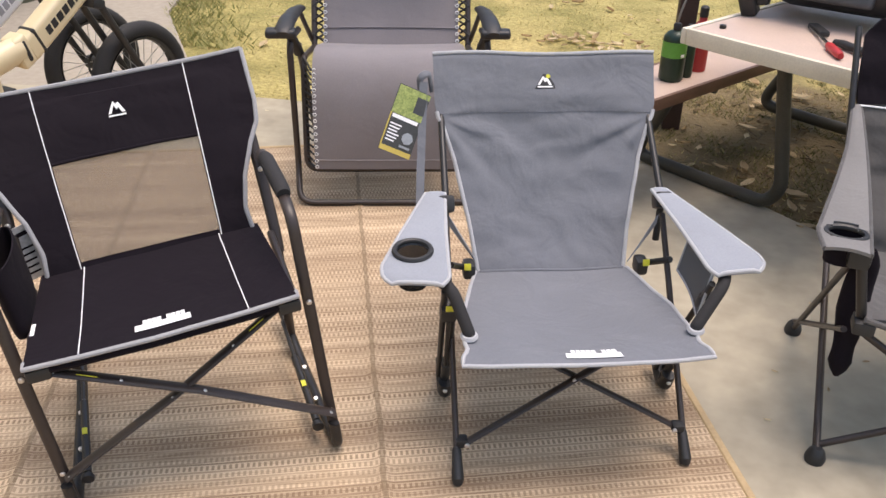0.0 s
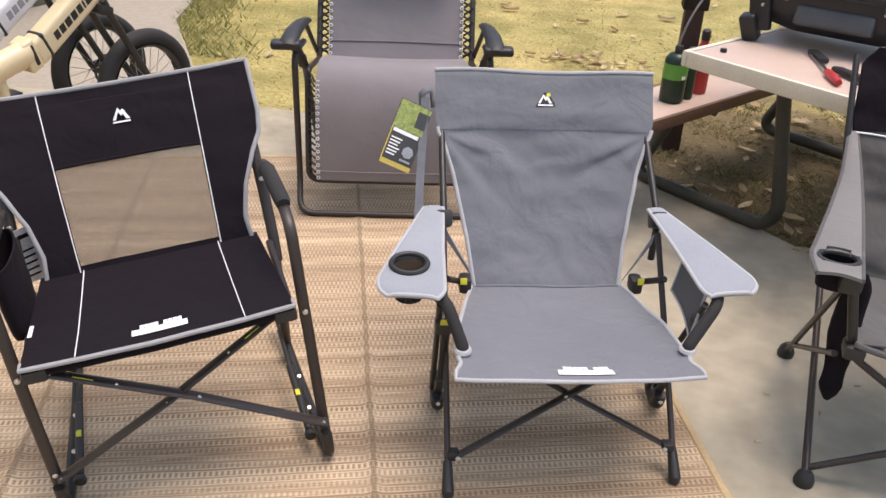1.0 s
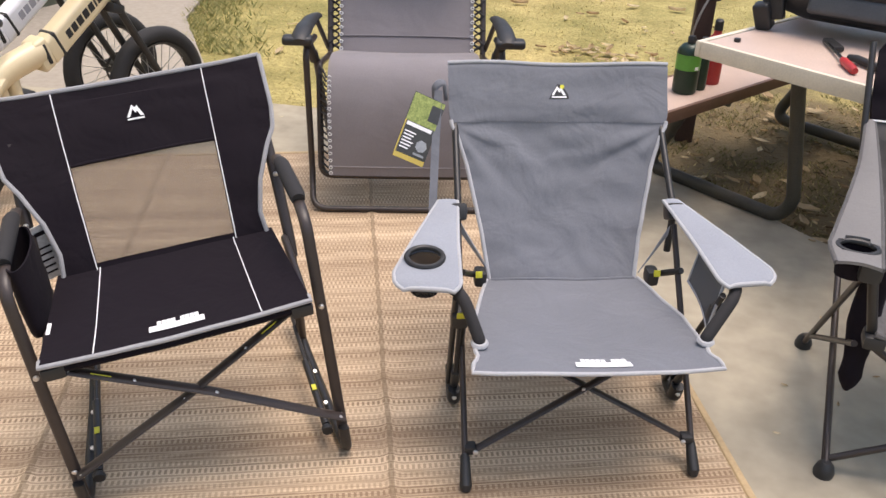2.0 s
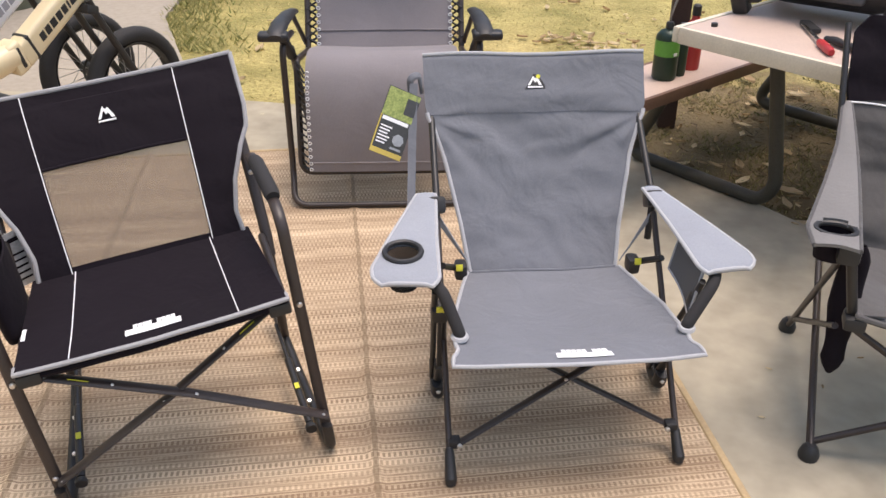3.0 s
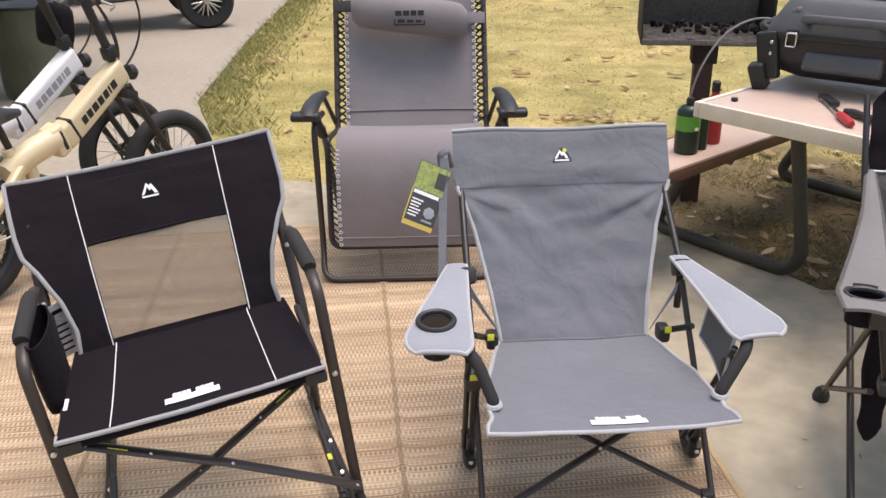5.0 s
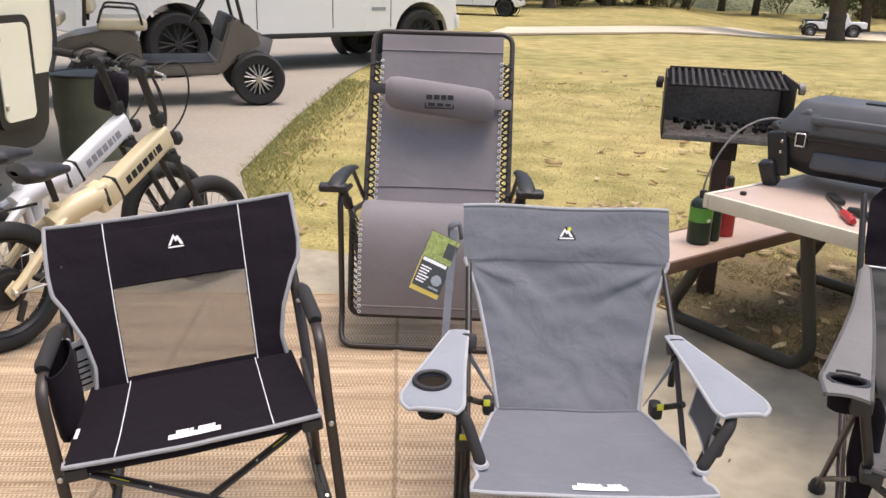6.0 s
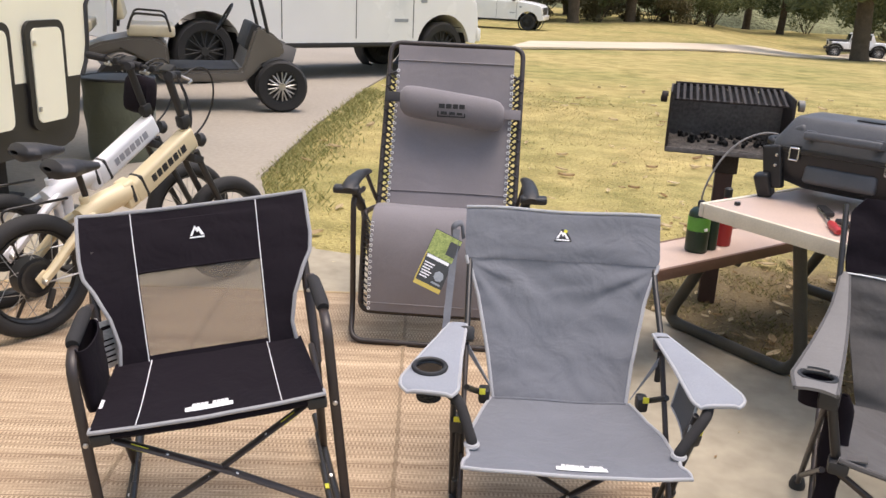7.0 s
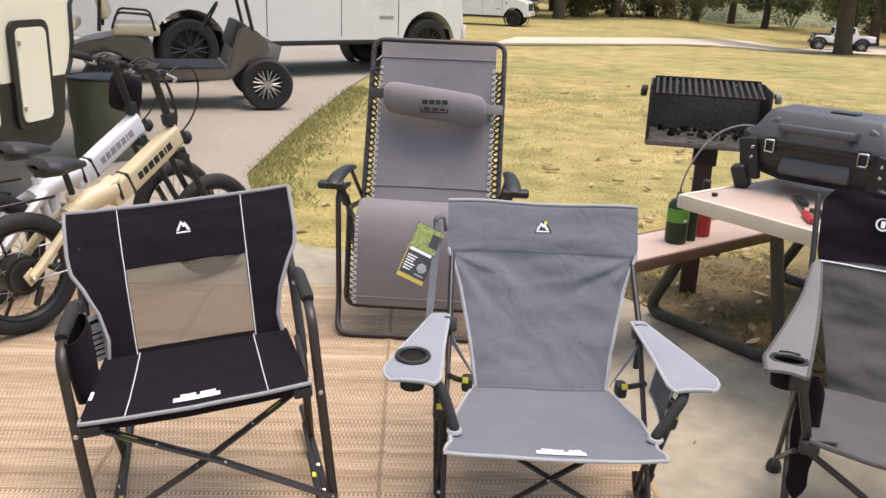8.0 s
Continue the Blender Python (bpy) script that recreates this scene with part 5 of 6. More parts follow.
def bike_wheel(parent, at, motor):
    bm = spin(ring_outline(0.228, 0.036, 0.036, 12), 44, bmesh.new())
    bm.transform(Matrix.Translation(at))
    w = part("wheel", bm, TYRE, parent, "knobbly black fat tyre on wire spokes")
    bm = spin([(0.196, -0.026), (0.184, -0.014), (0.184, 0.014), (0.196, 0.026)], 44, bmesh.new())
    bm.transform(Matrix.Translation(at))
    part("rim", bm, RIM, w)
    r = 0.085 if motor else 0.032
    bm = lathe([(0, -0.055), (0.018, -0.055), (0.02, -0.035), (r, -0.032), (r, 0.032), (0.02, 0.035), (0.018, 0.055), (0, 0.055)], at, (90, 0, 0), 28)
    part("hub_motor" if motor else "hub", bm, PLASTIC, w)
    sp = bmesh.new()
    for k in range(24):
        a = 2 * math.pi * k / 24
        b = a + (0.5 if k % 2 else -0.5)
        s = 0.028 if (k // 2) % 2 else -0.028
        tube([Vector(at) + Vector((r * math.cos(b), s, r * math.sin(b))), Vector(at) + Vector((0.186 * math.cos(a), 0, 0.186 * math.sin(a)))], 0.0016, 4, bm=sp)
    o = part("spokes", sp, SPOKE, w)
    o["kind"] = "stuff"
    bm = spin([(0.075, -0.046), (0.062, -0.046), (0.062, -0.044), (0.075, -0.044)], 28, bmesh.new())
    bm.transform(Matrix.Translation(at))
    part("brake_disc", bm, RIM, w)
    return w


def bike(m, paint, label, letters, bag):
    b = thing("electric_bike", m, label, "electric bike", "folding electric bikes")
    WB, FW, SQ = 1.255, 1.02, 0.82
    bike_wheel(b, (0, 0, 0.270), True)
    bike_wheel(b, (FW, 0, 0.270), False)

    def part(name, bm, material, parent, label=""):
        for v in bm.verts:
            v.co.x *= SQ
        return finish(name, bm, material, parent, label)
    for s in (-1, 1):
        part("rear_stay", tube(fillet([(0.0, s * 0.075, 0.268), (0.05, s * 0.075, 0.30), (0.24, s * 0.07, 0.455), (0.36, s * 0.02, 0.50)], 0.08), 0.022, 10, flat=1.25), paint, b)
        part("dropout", box((0.06, 0.012, 0.06), (0.0, s * 0.077, 0.275), (0, -35, 0), 0.01), paint, b)
        part("axle_nut", lathe([(0, -0.01), (0.014, -0.01), (0.014, 0.012), (0.008, 0.02), (0, 0.02)], (0, s * 0.085, 0.266), (-s * 90, 0, 0), 10), STEEL, b)
        part("fork_leg", tube(fillet([(0.985, s * 0.055, 0.70), (1.02, s * 0.062, 0.62), (WB - 0.01, s * 0.064, 0.27)], 0.05), 0.017, 10, taper=None), PLASTIC, b)
    part("chain_stay", tube([(0.0, -0.06, 0.25), (0.42, -0.055, 0.26)], 0.004, 6), SPOKE, b)
    part("rear_frame", tube(fillet([(0.28, 0, 0.465), (0.38, 0, 0.515), (0.56, 0, 0.55)], 0.06), 0.050, 14, flat=1.2), paint, b)
    part("seat_tube", tube([(0.37, 0, 0.30), (0.34, 0, 0.44), (0.31, 0, 0.565)], 0.026, 12), paint, b)
    part("down_frame", tube([(0.40, 0, 0.49), (0.42, 0, 0.26)], 0.03, 12), paint, b)
    part("hinge", box((0.075, 0.088, 0.125), (0.565, 0, 0.545), (0, -20, 0), 0.018, 3), paint, b)
    part("hinge_latch", box((0.020, 0.100, 0.085), (0.572, 0, 0.548), (0, -20, 0), 0.008, 2), PLASTIC, b)
    beam = box((0.47, 0.082, 0.108), (0, 0, 0), bevel=0.022, seg=3)
    ang = math.degrees(math.atan2(0.225, 0.42))
    B = pose(0.80, 0, 0.652, 0, -ang, 0)
    beam.transform(B)
    bo = part("main_beam", beam, paint, b)
    part("beam_band", (lambda q: (q.transform(B), q)[1])(box((0.022, 0.0845, 0.1105), (-0.17, 0, 0), bevel=0.02, seg=3)), PLASTIC, bo)
    widths = [0.030, 0.030, 0.034, 0.032, 0.030, 0.010, 0.034]
    x = -0.115
    for k, w in enumerate(widths):
        q = box((w, 0.002, 0.034), (x + w / 2, -0.0418, 0.0), bevel=0)
        q.transform(B)
        part("logo_block", q, letters, bo)
        x += w + 0.010
    part("head_tube", tube([(0.965, 0, 0.80), (1.0, 0, 0.66)], 0.03, 14), paint, b)
    part("fork_crown", box((0.07, 0.15, 0.04), (0.99, 0, 0.66), (0, 15, 0), 0.012), PLASTIC, b)
    part("headlight", lathe([(0, 0), (0.03, 0), (0.034, 0.03), (0.02, 0.05), (0, 0.05)], (1.05, 0, 0.74), (0, 100, 0), 16), PLASTIC, b)
    part("stem", tube(fillet([(0.965, 0, 0.80), (0.955, 0, 0.84), (0.875, 0, 1.03), (0.86, 0, 1.06)], 0.03), 0.021, 12), PLASTIC, b)
    part("stem_latch", box((0.06, 0.06, 0.06), (0.958, 0, 0.835), (0, -15, 0), 0.015), PLASTIC, b)
    bar = part("handlebar", tube(fillet([(0.66, -0.24, 1.08), (0.83, -0.10, 1.06), (0.87, 0, 1.05), (0.89, 0.12, 1.06), (0.84, 0.29, 1.08)], 0.06), 0.013, 10), TUBE_BLACK, b)
    for s in (-1, 1):
        part("grip", tube([(0.65, -0.25, 1.08), (0.755, -0.16, 1.07)] if s < 0 else [(0.835, 0.30, 1.08), (0.87, 0.19, 1.07)], 0.019, 12), FOAM, bar)
        part("brake_lever", tube(fillet([(0.84, s * 0.13, 1.06), (0.88, s * 0.16, 1.04), (0.78 if s < 0 else 0.90, s * 0.24, 1.04)], 0.02), 0.006, 8), SPOKE, bar)
        part("brake_clamp", box((0.035, 0.03, 0.035), (0.82 if s < 0 else 0.885, s * 0.12, 1.065), (0, 0, s * 20), 0.008), PLASTIC, bar)
    part("display", box((0.05, 0.08, 0.015), (0.87, 0.0, 1.08), (0, -30, 0), 0.005), PLASTIC, bar)
    for s, r in ((-1, 0.24), (1, 0.13), (0.5, 0.08)):
        a, c = Vector((0.85, s * 0.13, 1.06)), Vector((1.0, s * 0.02, 0.76))
        part("cable", tube([a * (1 - t) ** 3 + (a + Vector((r, 0, 0.14))) * 3 * t * (1 - t) ** 2 + (c + Vector((r, 0, 0.10))) * 3 * t * t * (1 - t) + c * t ** 3 for t in [i / 16 for i in range(17)]], 0.0048, 6), CORD, b)
    if bag:
        part("handlebar_bag", box((0.14, 0.17, 0.19), (0.99, 0.07, 0.90), (0, 12, 8), 0.06, 3), BLACK_CLOTH, b, "black cloth handlebar bag")
    part("seat_post", tube([(0.33, 0, 0.54), (0.29, 0, 0.665)], 0.016, 10), TUBE_BLACK, b)
    def saddle(u, v):
        a = 2 * math.pi * v
        w = profile([(0, 0.03), (0.06, 0.085), (0.3, 0.095), (0.6, 0.05), (0.94, 0.028), (1, 0.01)], u)
        h = profile([(0, 0.01), (0.1, 0.04), (0.5, 0.035), (1, 0.01)], u)
        return (lerp(0.13, 0.41, u), w * math.cos(a), 0.69 + h * math.sin(a) + 0.015 * (1 - u))
    part("saddle", sheet(saddle, 20, 20, 0.006), SADDLE, b, "black saddle")
    crank = part("crank", lathe([(0, 0), (0.085, 0), (0.085, 0.004), (0, 0.004)], (0.42, -0.06, 0.262), (90, 0, 0), 28), PLASTIC, b)
    for s in (-1, 1):
        part("crank_arm", tube([(0.42, s * 0.075, 0.262), (0.42 + s * 0.12, s * 0.085, 0.262 + s * 0.10)], 0.009, 8), TUBE_BLACK, crank)
        part("pedal", box((0.09, 0.08, 0.02), (0.42 + s * 0.12, s * 0.135, 0.262 + s * 0.10), bevel=0.005), PLASTIC, crank)
    part("kickstand", tube([(0.08, 0.09, 0.26), (0.02, 0.22, 0.0)], 0.009, 8), TUBE_BLACK, b)
    part("derailleur", box((0.03, 0.02, 0.09), (0.02, -0.09, 0.19), (0, 25, 0), 0.008), PLASTIC, b)
    part("rack_bar", tube(fillet([(0.0, 0.07, 0.28), (-0.10, 0.06, 0.55), (0.25, 0.04, 0.56)], 0.05), 0.006, 6), TUBE_BLACK, b)
    return b


HEAD = 66.0
GREY_LETTER = mat("grey decal", (0.33, 0.33, 0.36), 0.5, vary=0.05, bump=0)
bike(pose(-1.865, 2.56, 0.0, 0, 0, HEAD), TAN_PAINT, "sand-coloured folding electric bike with fat black tyres, parked", PLASTIC, False)
bike(pose(-2.195, 2.79, 0.0, 0, 0, HEAD), WHITE_PAINT, "white folding electric bike with fat black tyres, parked", GREY_LETTER, True)

# ---- olive collapsible bin behind the bikes ----
OLIVE = woven("olive green canvas", (0.115, 0.120, 0.082), wrinkle=7, wrinkle_depth=0.02)
bn = thing("canvas_bin", pose(-3.56, 5.95, -0.008), "olive green canvas pop-up bin with black rim", "bin")
def bin_wall(u, v):
    a = 2 * math.pi * u
    r = lerp(0.25, 0.28, v) + 0.020 * noise.noise((math.cos(a) * 2, math.sin(a) * 2, v * 2)) + 0.006 * math.sin(4 * math.pi * v)
    return (r * math.cos(a), r * math.sin(a), lerp(0.0, 0.66, v))
part("canvas", sheet(bin_wall, 40, 16, 0.006), OLIVE, bn)
part("base", lathe([(0, 0.0), (0.21, 0.0), (0.21, 0.012), (0, 0.012)], seg=32), OLIVE, bn)
part("rim", tube([(0.283 * math.cos(2 * math.pi * k / 40), 0.283 * math.sin(2 * math.pi * k / 40), 0.66) for k in range(40)], 0.012, 8, closed=True), PLASTIC, bn)
part("lid_flap", lathe([(0, 0.675), (0.15, 0.672), (0.28, 0.662), (0.28, 0.656), (0, 0.66)], seg=32), PLASTIC, bn)

# ---- trailer ----
CREAM = mat("cream gelcoat", (0.90, 0.855, 0.68), 0.35, 0, 0.05, 2, 300, 0.03, 0.0003)
TRIM_BLACK = mat("black trailer skirt", (0.022, 0.020, 0.019), 0.45, 0, 0.2, 4, 200, 0.1, 0.0005)
DECAL = mat("dark grey swoosh decal", (0.06, 0.055, 0.055), 0.4, vary=0.2, bump=0)


def rounded(y0, y1, z0, z1, r, n=6):
    out = []
    for cy, cz, a0 in ((y1 - r, z1 - r, 0), (y0 + r, z1 - r, 90), (y0 + r, z0 + r, 180), (y1 - r, z0 + r, 270)):
        for i in range(n + 1):
            a = radians(a0 + 90 * i / n)
            out.append((cy + r * math.cos(a), cz + r * math.sin(a)))
    return out


def plate(outline, x0, x1):
    """A plate from an outline in y, z between two x."""
    bm = bmesh.new()
    f = bm.faces.new([bm.verts.new((x0, y, z)) for y, z in outline])
    r = bmesh.ops.extrude_face_region(bm, geom=[f])
    bmesh.ops.translate(bm, vec=(x1 - x0, 0, 0), verts=[v for v in r["geom"] if isinstance(v, bmesh.types.BMVert)])
    return bm


def trailer():
    t = thing("travel_trailer", pose(-3.2, 0, 0), "cream fifth-wheel trailer with black skirt and compartment doors", "trailer")
    part("body_wall", plate([(-5, 0.79), (4.93, 0.79), (4.99, 0.88), (5.02, 1.0), (5.03, 1.25), (5.10, 1.35), (5.22, 1.395), (6.30, 1.415), (6.33, 1.60), (7.1, 2.3), (7.1, 3.3), (-5, 3.3)], 0, -2.4), CREAM, t, "cream fibreglass wall")
    part("skirt", plate([(-5, 0.34), (4.70, 0.34), (4.80, 0.37), (4.87, 0.46), (4.93, 0.788), (-5, 0.788)], 0.004, -2.396), TRIM_BLACK, t, "black lower skirt")
    part("front_trim", tube([(0.006, y, z) for y, z in ((4.95, 0.79), (5.0, 0.88), (5.03, 1.0), (5.04, 1.25), (5.11, 1.34), (5.23, 1.385), (6.30, 1.405))], 0.016, 8), TRIM_BLACK, t)
    for k, (y0, y1) in enumerate(((4.37, 4.755), (3.83, 4.235), (3.2, 3.65))):
        dr = part("compartment_door", plate(rounded(y0, y1, 0.485, 1.165, 0.07), 0.006, 0.03), TRIM_BLACK, t, "cream compartment door in a black frame")
        part("panel", plate(rounded(y0 + 0.045, y1 - 0.045, 0.53, 1.12, 0.05), 0.028, 0.040), CREAM, dr)
        for z in (0.62, 1.03):
            part("hinge", box((0.012, 0.022, 0.03), (0.044, y0 + 0.06, z), bevel=0.003), STEEL, dr)
    part("swoosh", plate([(5.15, 1.50), (5.6, 1.475), (6.0, 1.50), (6.28, 1.58), (6.32, 1.64), (6.0, 1.57), (5.7, 1.55)], 0.002, 0.005), DECAL, t, "dark swoosh decal")
    part("swoosh", plate([(5.6, 1.60), (6.1, 1.63), (6.32, 1.70), (6.36, 1.80), (6.1, 1.70)], 0.002, 0.005), DECAL, t)
    part("marker_light", box((0.02, 0.05, 0.03), (0.01, 6.12, 1.47), bevel=0.004), BENCH_EDGE, t)
    part("jack_leg", box((0.09, 0.09, 0.34), (-0.35, 4.45, 0.19), bevel=0.008), RUST, t)
    part("jack_foot", box((0.22, 0.22, 0.02), (-0.35, 4.45, 0.01), bevel=0.004), RUST, t)
    for y in (-1.4, -2.4):
        bm = spin(ring_outline(0.27, 0.11, 0.10, 12), 32, bmesh.new())
        bm.transform(pose(-0.25, y, 0.37, 0, 0, 90))
        part("wheel", bm, TYRE, t)
    return t


trailer()

# ---- vehicles ----
CAR_WHITE = mat("dusty white car paint", (0.78, 0.78, 0.77), 0.25, 0, 0.05, 1.5, 200, 0.02, 0.0003)
CAR_GLASS = mat("dark tinted glass", (0.012, 0.015, 0.016), 0.06, 0, 0.1, 2, 50, 0)
CART_GREY = mat("metallic grey cart body", (0.165, 0.152, 0.140), 0.35, 0.5, 0.12, 4, 200, 0.04, 0.0003)
CREAM_VINYL = mat("cream vinyl seat", (0.62, 0.56, 0.42), 0.5, 0, 0.12, 8, 150, 0.15, 0.001)
DARK_TRIM = mat("black car trim", (0.02, 0.02, 0.02), 0.6, 0, 0.2)
LAMP = mat("clear headlamp", (0.75, 0.75, 0.72), 0.15, 0.3, 0.1)
ALLOY = mat("machined alloy wheel", (0.55, 0.54, 0.52), 0.3, 0.9, 0.15)


def car_wheel(parent, at, r, w, rim_mat, spokes=10, wall=0.30):
    h = r * wall
    bm = spin([(r, -w * 0.35), (r, w * 0.35), (r - h * 0.25, w * 0.5), (r - h, w * 0.47), (r - h, -w * 0.47), (r - h * 0.25, -w * 0.5)], 40, bmesh.new())
    bm.transform(Matrix.Translation(at))
    wh = part("wheel", bm, TYRE, parent)
    bm = spin([(r - h, -w * 0.40), (r - h - 0.02, -w * 0.40), (r - h - 0.02, w * 0.40), (r - h, w * 0.40)], 36, bmesh.new())
    bm.transform(Matrix.Translation(at))
    rim = part("rim", bm, DARK_TRIM, wh)
    bm = lathe([(0, -0.02), (r - h - 0.01, -0.02), (r - h - 0.01, 0.02), (0, 0.02)], at, (90, 0, 0), 32)
    part("wheel_disc", bm, DARK_TRIM, wh)
    for s in (-1, 1):
        bm = lathe([(0, 0), (r * 0.16, 0), (r * 0.13, 0.03), (0, 0.03)], Vector(at) + Vector((0, s * w * 0.32, 0)), (-s * 90, 0, 0), 16)
        for k in range(spokes):
            a = 2 * math.pi * k / spokes
            for da in (-0.16, 0.16):
                tube([Vector(at) + Vector((r * 0.12 * math.cos(a), s * w * 0.36, r * 0.12 * math.sin(a))), Vector(at) + Vector(((r - h) * 0.98 * math.cos(a + da), s * w * 0.33, (r - h) * 0.98 * math.sin(a + da)))], r * 0.03, 6, bm=bm)
        part("spokes", bm, rim_mat, wh)
    return wh


def arch(cx, r, z0, n=12):
    """Points of a wheel arch, from its front foot over to its rear foot."""
    a0 = math.asin(max(-1, min(1, (z0 - 0.42) / r)))
    return [(cx + r * math.cos(lerp(a0, math.pi - a0, i / n)), 0.42 + r * math.sin(lerp(a0, math.pi - a0, i / n))) for i in range(n + 1)]


def pickup(m, label, k=1.0):
    t = thing("pickup_truck", m @ Matrix.Scale(k, 4), label, "pickup truck")
    WB, HW = 4.06, 0.99
    sill = 0.52
    outline = [(0.66, 0.50), (0.72, 0.62), (0.72, 0.98), (0.69, 1.16), (0.58, 1.28), (0.1, 1.38), (-0.55, 1.46), (-3.02, 1.46), (-3.03, 1.50), (-5.30, 1.50), (-5.34, 1.0), (-5.34, 0.60), (-5.2, 0.55)]
    outline += arch(-WB, 0.54, sill)[::-1] + arch(0, 0.54, sill)[::-1]
    bm = bmesh.new()
    f = bm.faces.new([bm.verts.new((x, -HW, z)) for x, z in outline])
    r = bmesh.ops.extrude_face_region(bm, geom=[f])
    bmesh.ops.translate(bm, vec=(0, 2 * HW, 0), verts=[v for v in r["geom"] if isinstance(v, bmesh.types.BMVert)])
    bmesh.ops.recalc_face_normals(bm, faces=bm.faces)
    long = [e for e in bm.edges if abs(e.verts[0].co.y - e.verts[1].co.y) < 1e-6 and max(e.verts[0].co.z, e.verts[1].co.z) > 0.98 and min(e.verts[0].co.z, e.verts[1].co.z) > 0.9]
    bmesh.ops.bevel(bm, geom=long, offset=0.07, segments=4, affect="EDGES", profile=0.6)
    bmesh.ops.triangulate(bm, faces=[g for g in bm.faces if len(g.verts) > 4])
    part("body", bm, CAR_WHITE, t, "dusty white painted body")
    # cab
    bm = bmesh.new()
    vs = [bm.verts.new(p) for p in ((-0.50, -0.90, 1.45), (-3.0, -0.93, 1.45), (-3.0, 0.93, 1.45), (-0.50, 0.90, 1.45), (-1.25, -0.74, 2.0), (-2.80, -0.76, 2.0), (-2.80, 0.76, 2.0), (-1.25, 0.74, 2.0))]
    for q in ((0, 1, 5, 4), (1, 2, 6, 5), (2, 3, 7, 6), (3, 0, 4, 7), (4, 5, 6, 7), (0, 3, 2, 1)):
        bm.faces.new([vs[i] for i in q])
    bmesh.ops.recalc_face_normals(bm, faces=bm.faces)
    bmesh.ops.bevel(bm, geom=list(bm.edges), offset=0.06, segments=3, affect="EDGES")
    part("cab", bm, CAR_WHITE, t)
    def side_y(x, z, s):
        return s * (lerp(0.915, 0.75, (z - 1.45) / 0.55) + 0.012)
    for s in (-1, 1):
        for pts in (((-0.72, 1.50), (-1.62, 1.50), (-1.62, 1.90), (-1.28, 1.90)), ((-1.74, 1.50), (-2.80, 1.50), (-2.70, 1.90), (-1.74, 1.90))):
            bm = bmesh.new()
            a = [bm.verts.new((x, side_y(x, z, s), z)) for x, z in pts]
            c = [bm.verts.new((x, side_y(x, z, s) - s * 0.03, z)) for x, z in pts]
            bm.faces.new(a), bm.faces.new(c[::-1])
            for i in range(4):
                bm.faces.new((a[i], a[(i + 1) % 4], c[(i + 1) % 4], c[i]))
            part("side_window", bm, CAR_GLASS, t, smooth=False)
        for x in (-0.62, -1.68, -2.92):
            part("door_gap", box((0.012, 0.006, 0.86), (x, s * (HW + 0.001), 1.02), bevel=0), DARK_TRIM, t)
        for x in (-1.45, -2.62):
            part("door_handle", box((0.22, 0.03, 0.035), (x, s * (HW + 0.012), 1.27), bevel=0.01), CAR_WHITE, t)
        part("mirror", box((0.14, 0.22, 0.24), (-0.78, s * 1.10, 1.56), bevel=0.04, seg=3), DARK_TRIM, t)
        part("sill_trim", box((2.7, 0.05, 0.06), (-2.0, s * (HW - 0.01), 0.50), bevel=0.01), DARK_TRIM, t)
        part("badge_bar", box((0.26, 0.006, 0.05), (-0.85, s * (HW + 0.003), 0.86), bevel=0), STEEL_GREY, t)
        part("badge_bar", box((0.12, 0.006, 0.08), (-0.42, s * (HW + 0.003), 1.17), bevel=0.01), STEEL_GREY, t)
        part("headlamp", box((0.12, 0.30, 0.17), (0.67, s * 0.78, 1.07), bevel=0.03), LAMP, t)
        for x in (0, -WB):
            car_wheel(t, (x, s * 0.84, 0.42), 0.42, 0.29, DARK_TRIM, 8)
            bm = spin([(0.535, -0.30), (0.545, -0.30), (0.545, 0.0), (0.535, 0.0)], 32, bmesh.new())
            bm.transform(Matrix.Translation((x, s * 0.60 + (0.0 if s < 0 else 0.3), 0.43)))
            part("arch_liner", bm, DARK_TRIM, t)
    part("grille", box((0.05, 1.2, 0.36), (0.72, 0, 0.98), bevel=0.02), DARK_TRIM, t)
    part("front_bumper", box((0.16, 1.98, 0.22), (0.72, 0, 0.64), bevel=0.04), CAR_WHITE, t)
    part("windscreen", (lambda q: (q.transform(pose(-0.86, 0, 1.735, 0, -36.5, 0)), q)[1])(box((0.02, 1.46, 0.74), bevel=0.004)), CAR_GLASS, t)
    part("underbody", box((5.4, 1.3, 0.25), (-2.2, 0, 0.55), bevel=0.03), DARK_TRIM, t)
    return t


lft = lambda a: Vector((-math.sin(radians(a)), math.cos(radians(a)), 0))
p = Vector((-2.68, 14.10, -0.008)) + lft(50) * 0.86
pickup(pose(*p, 0, 0, 50), "dusty white crew-cab pickup truck parked on the driveway", 1.03)
p = Vector((-4.40, 43.1, land(-4.40, 43.1) - 0.03)) + lft(-4) * 0.8
pickup(pose(*p, 0, 0, -4), "white pickup truck parked far off on the grass", 0.95)


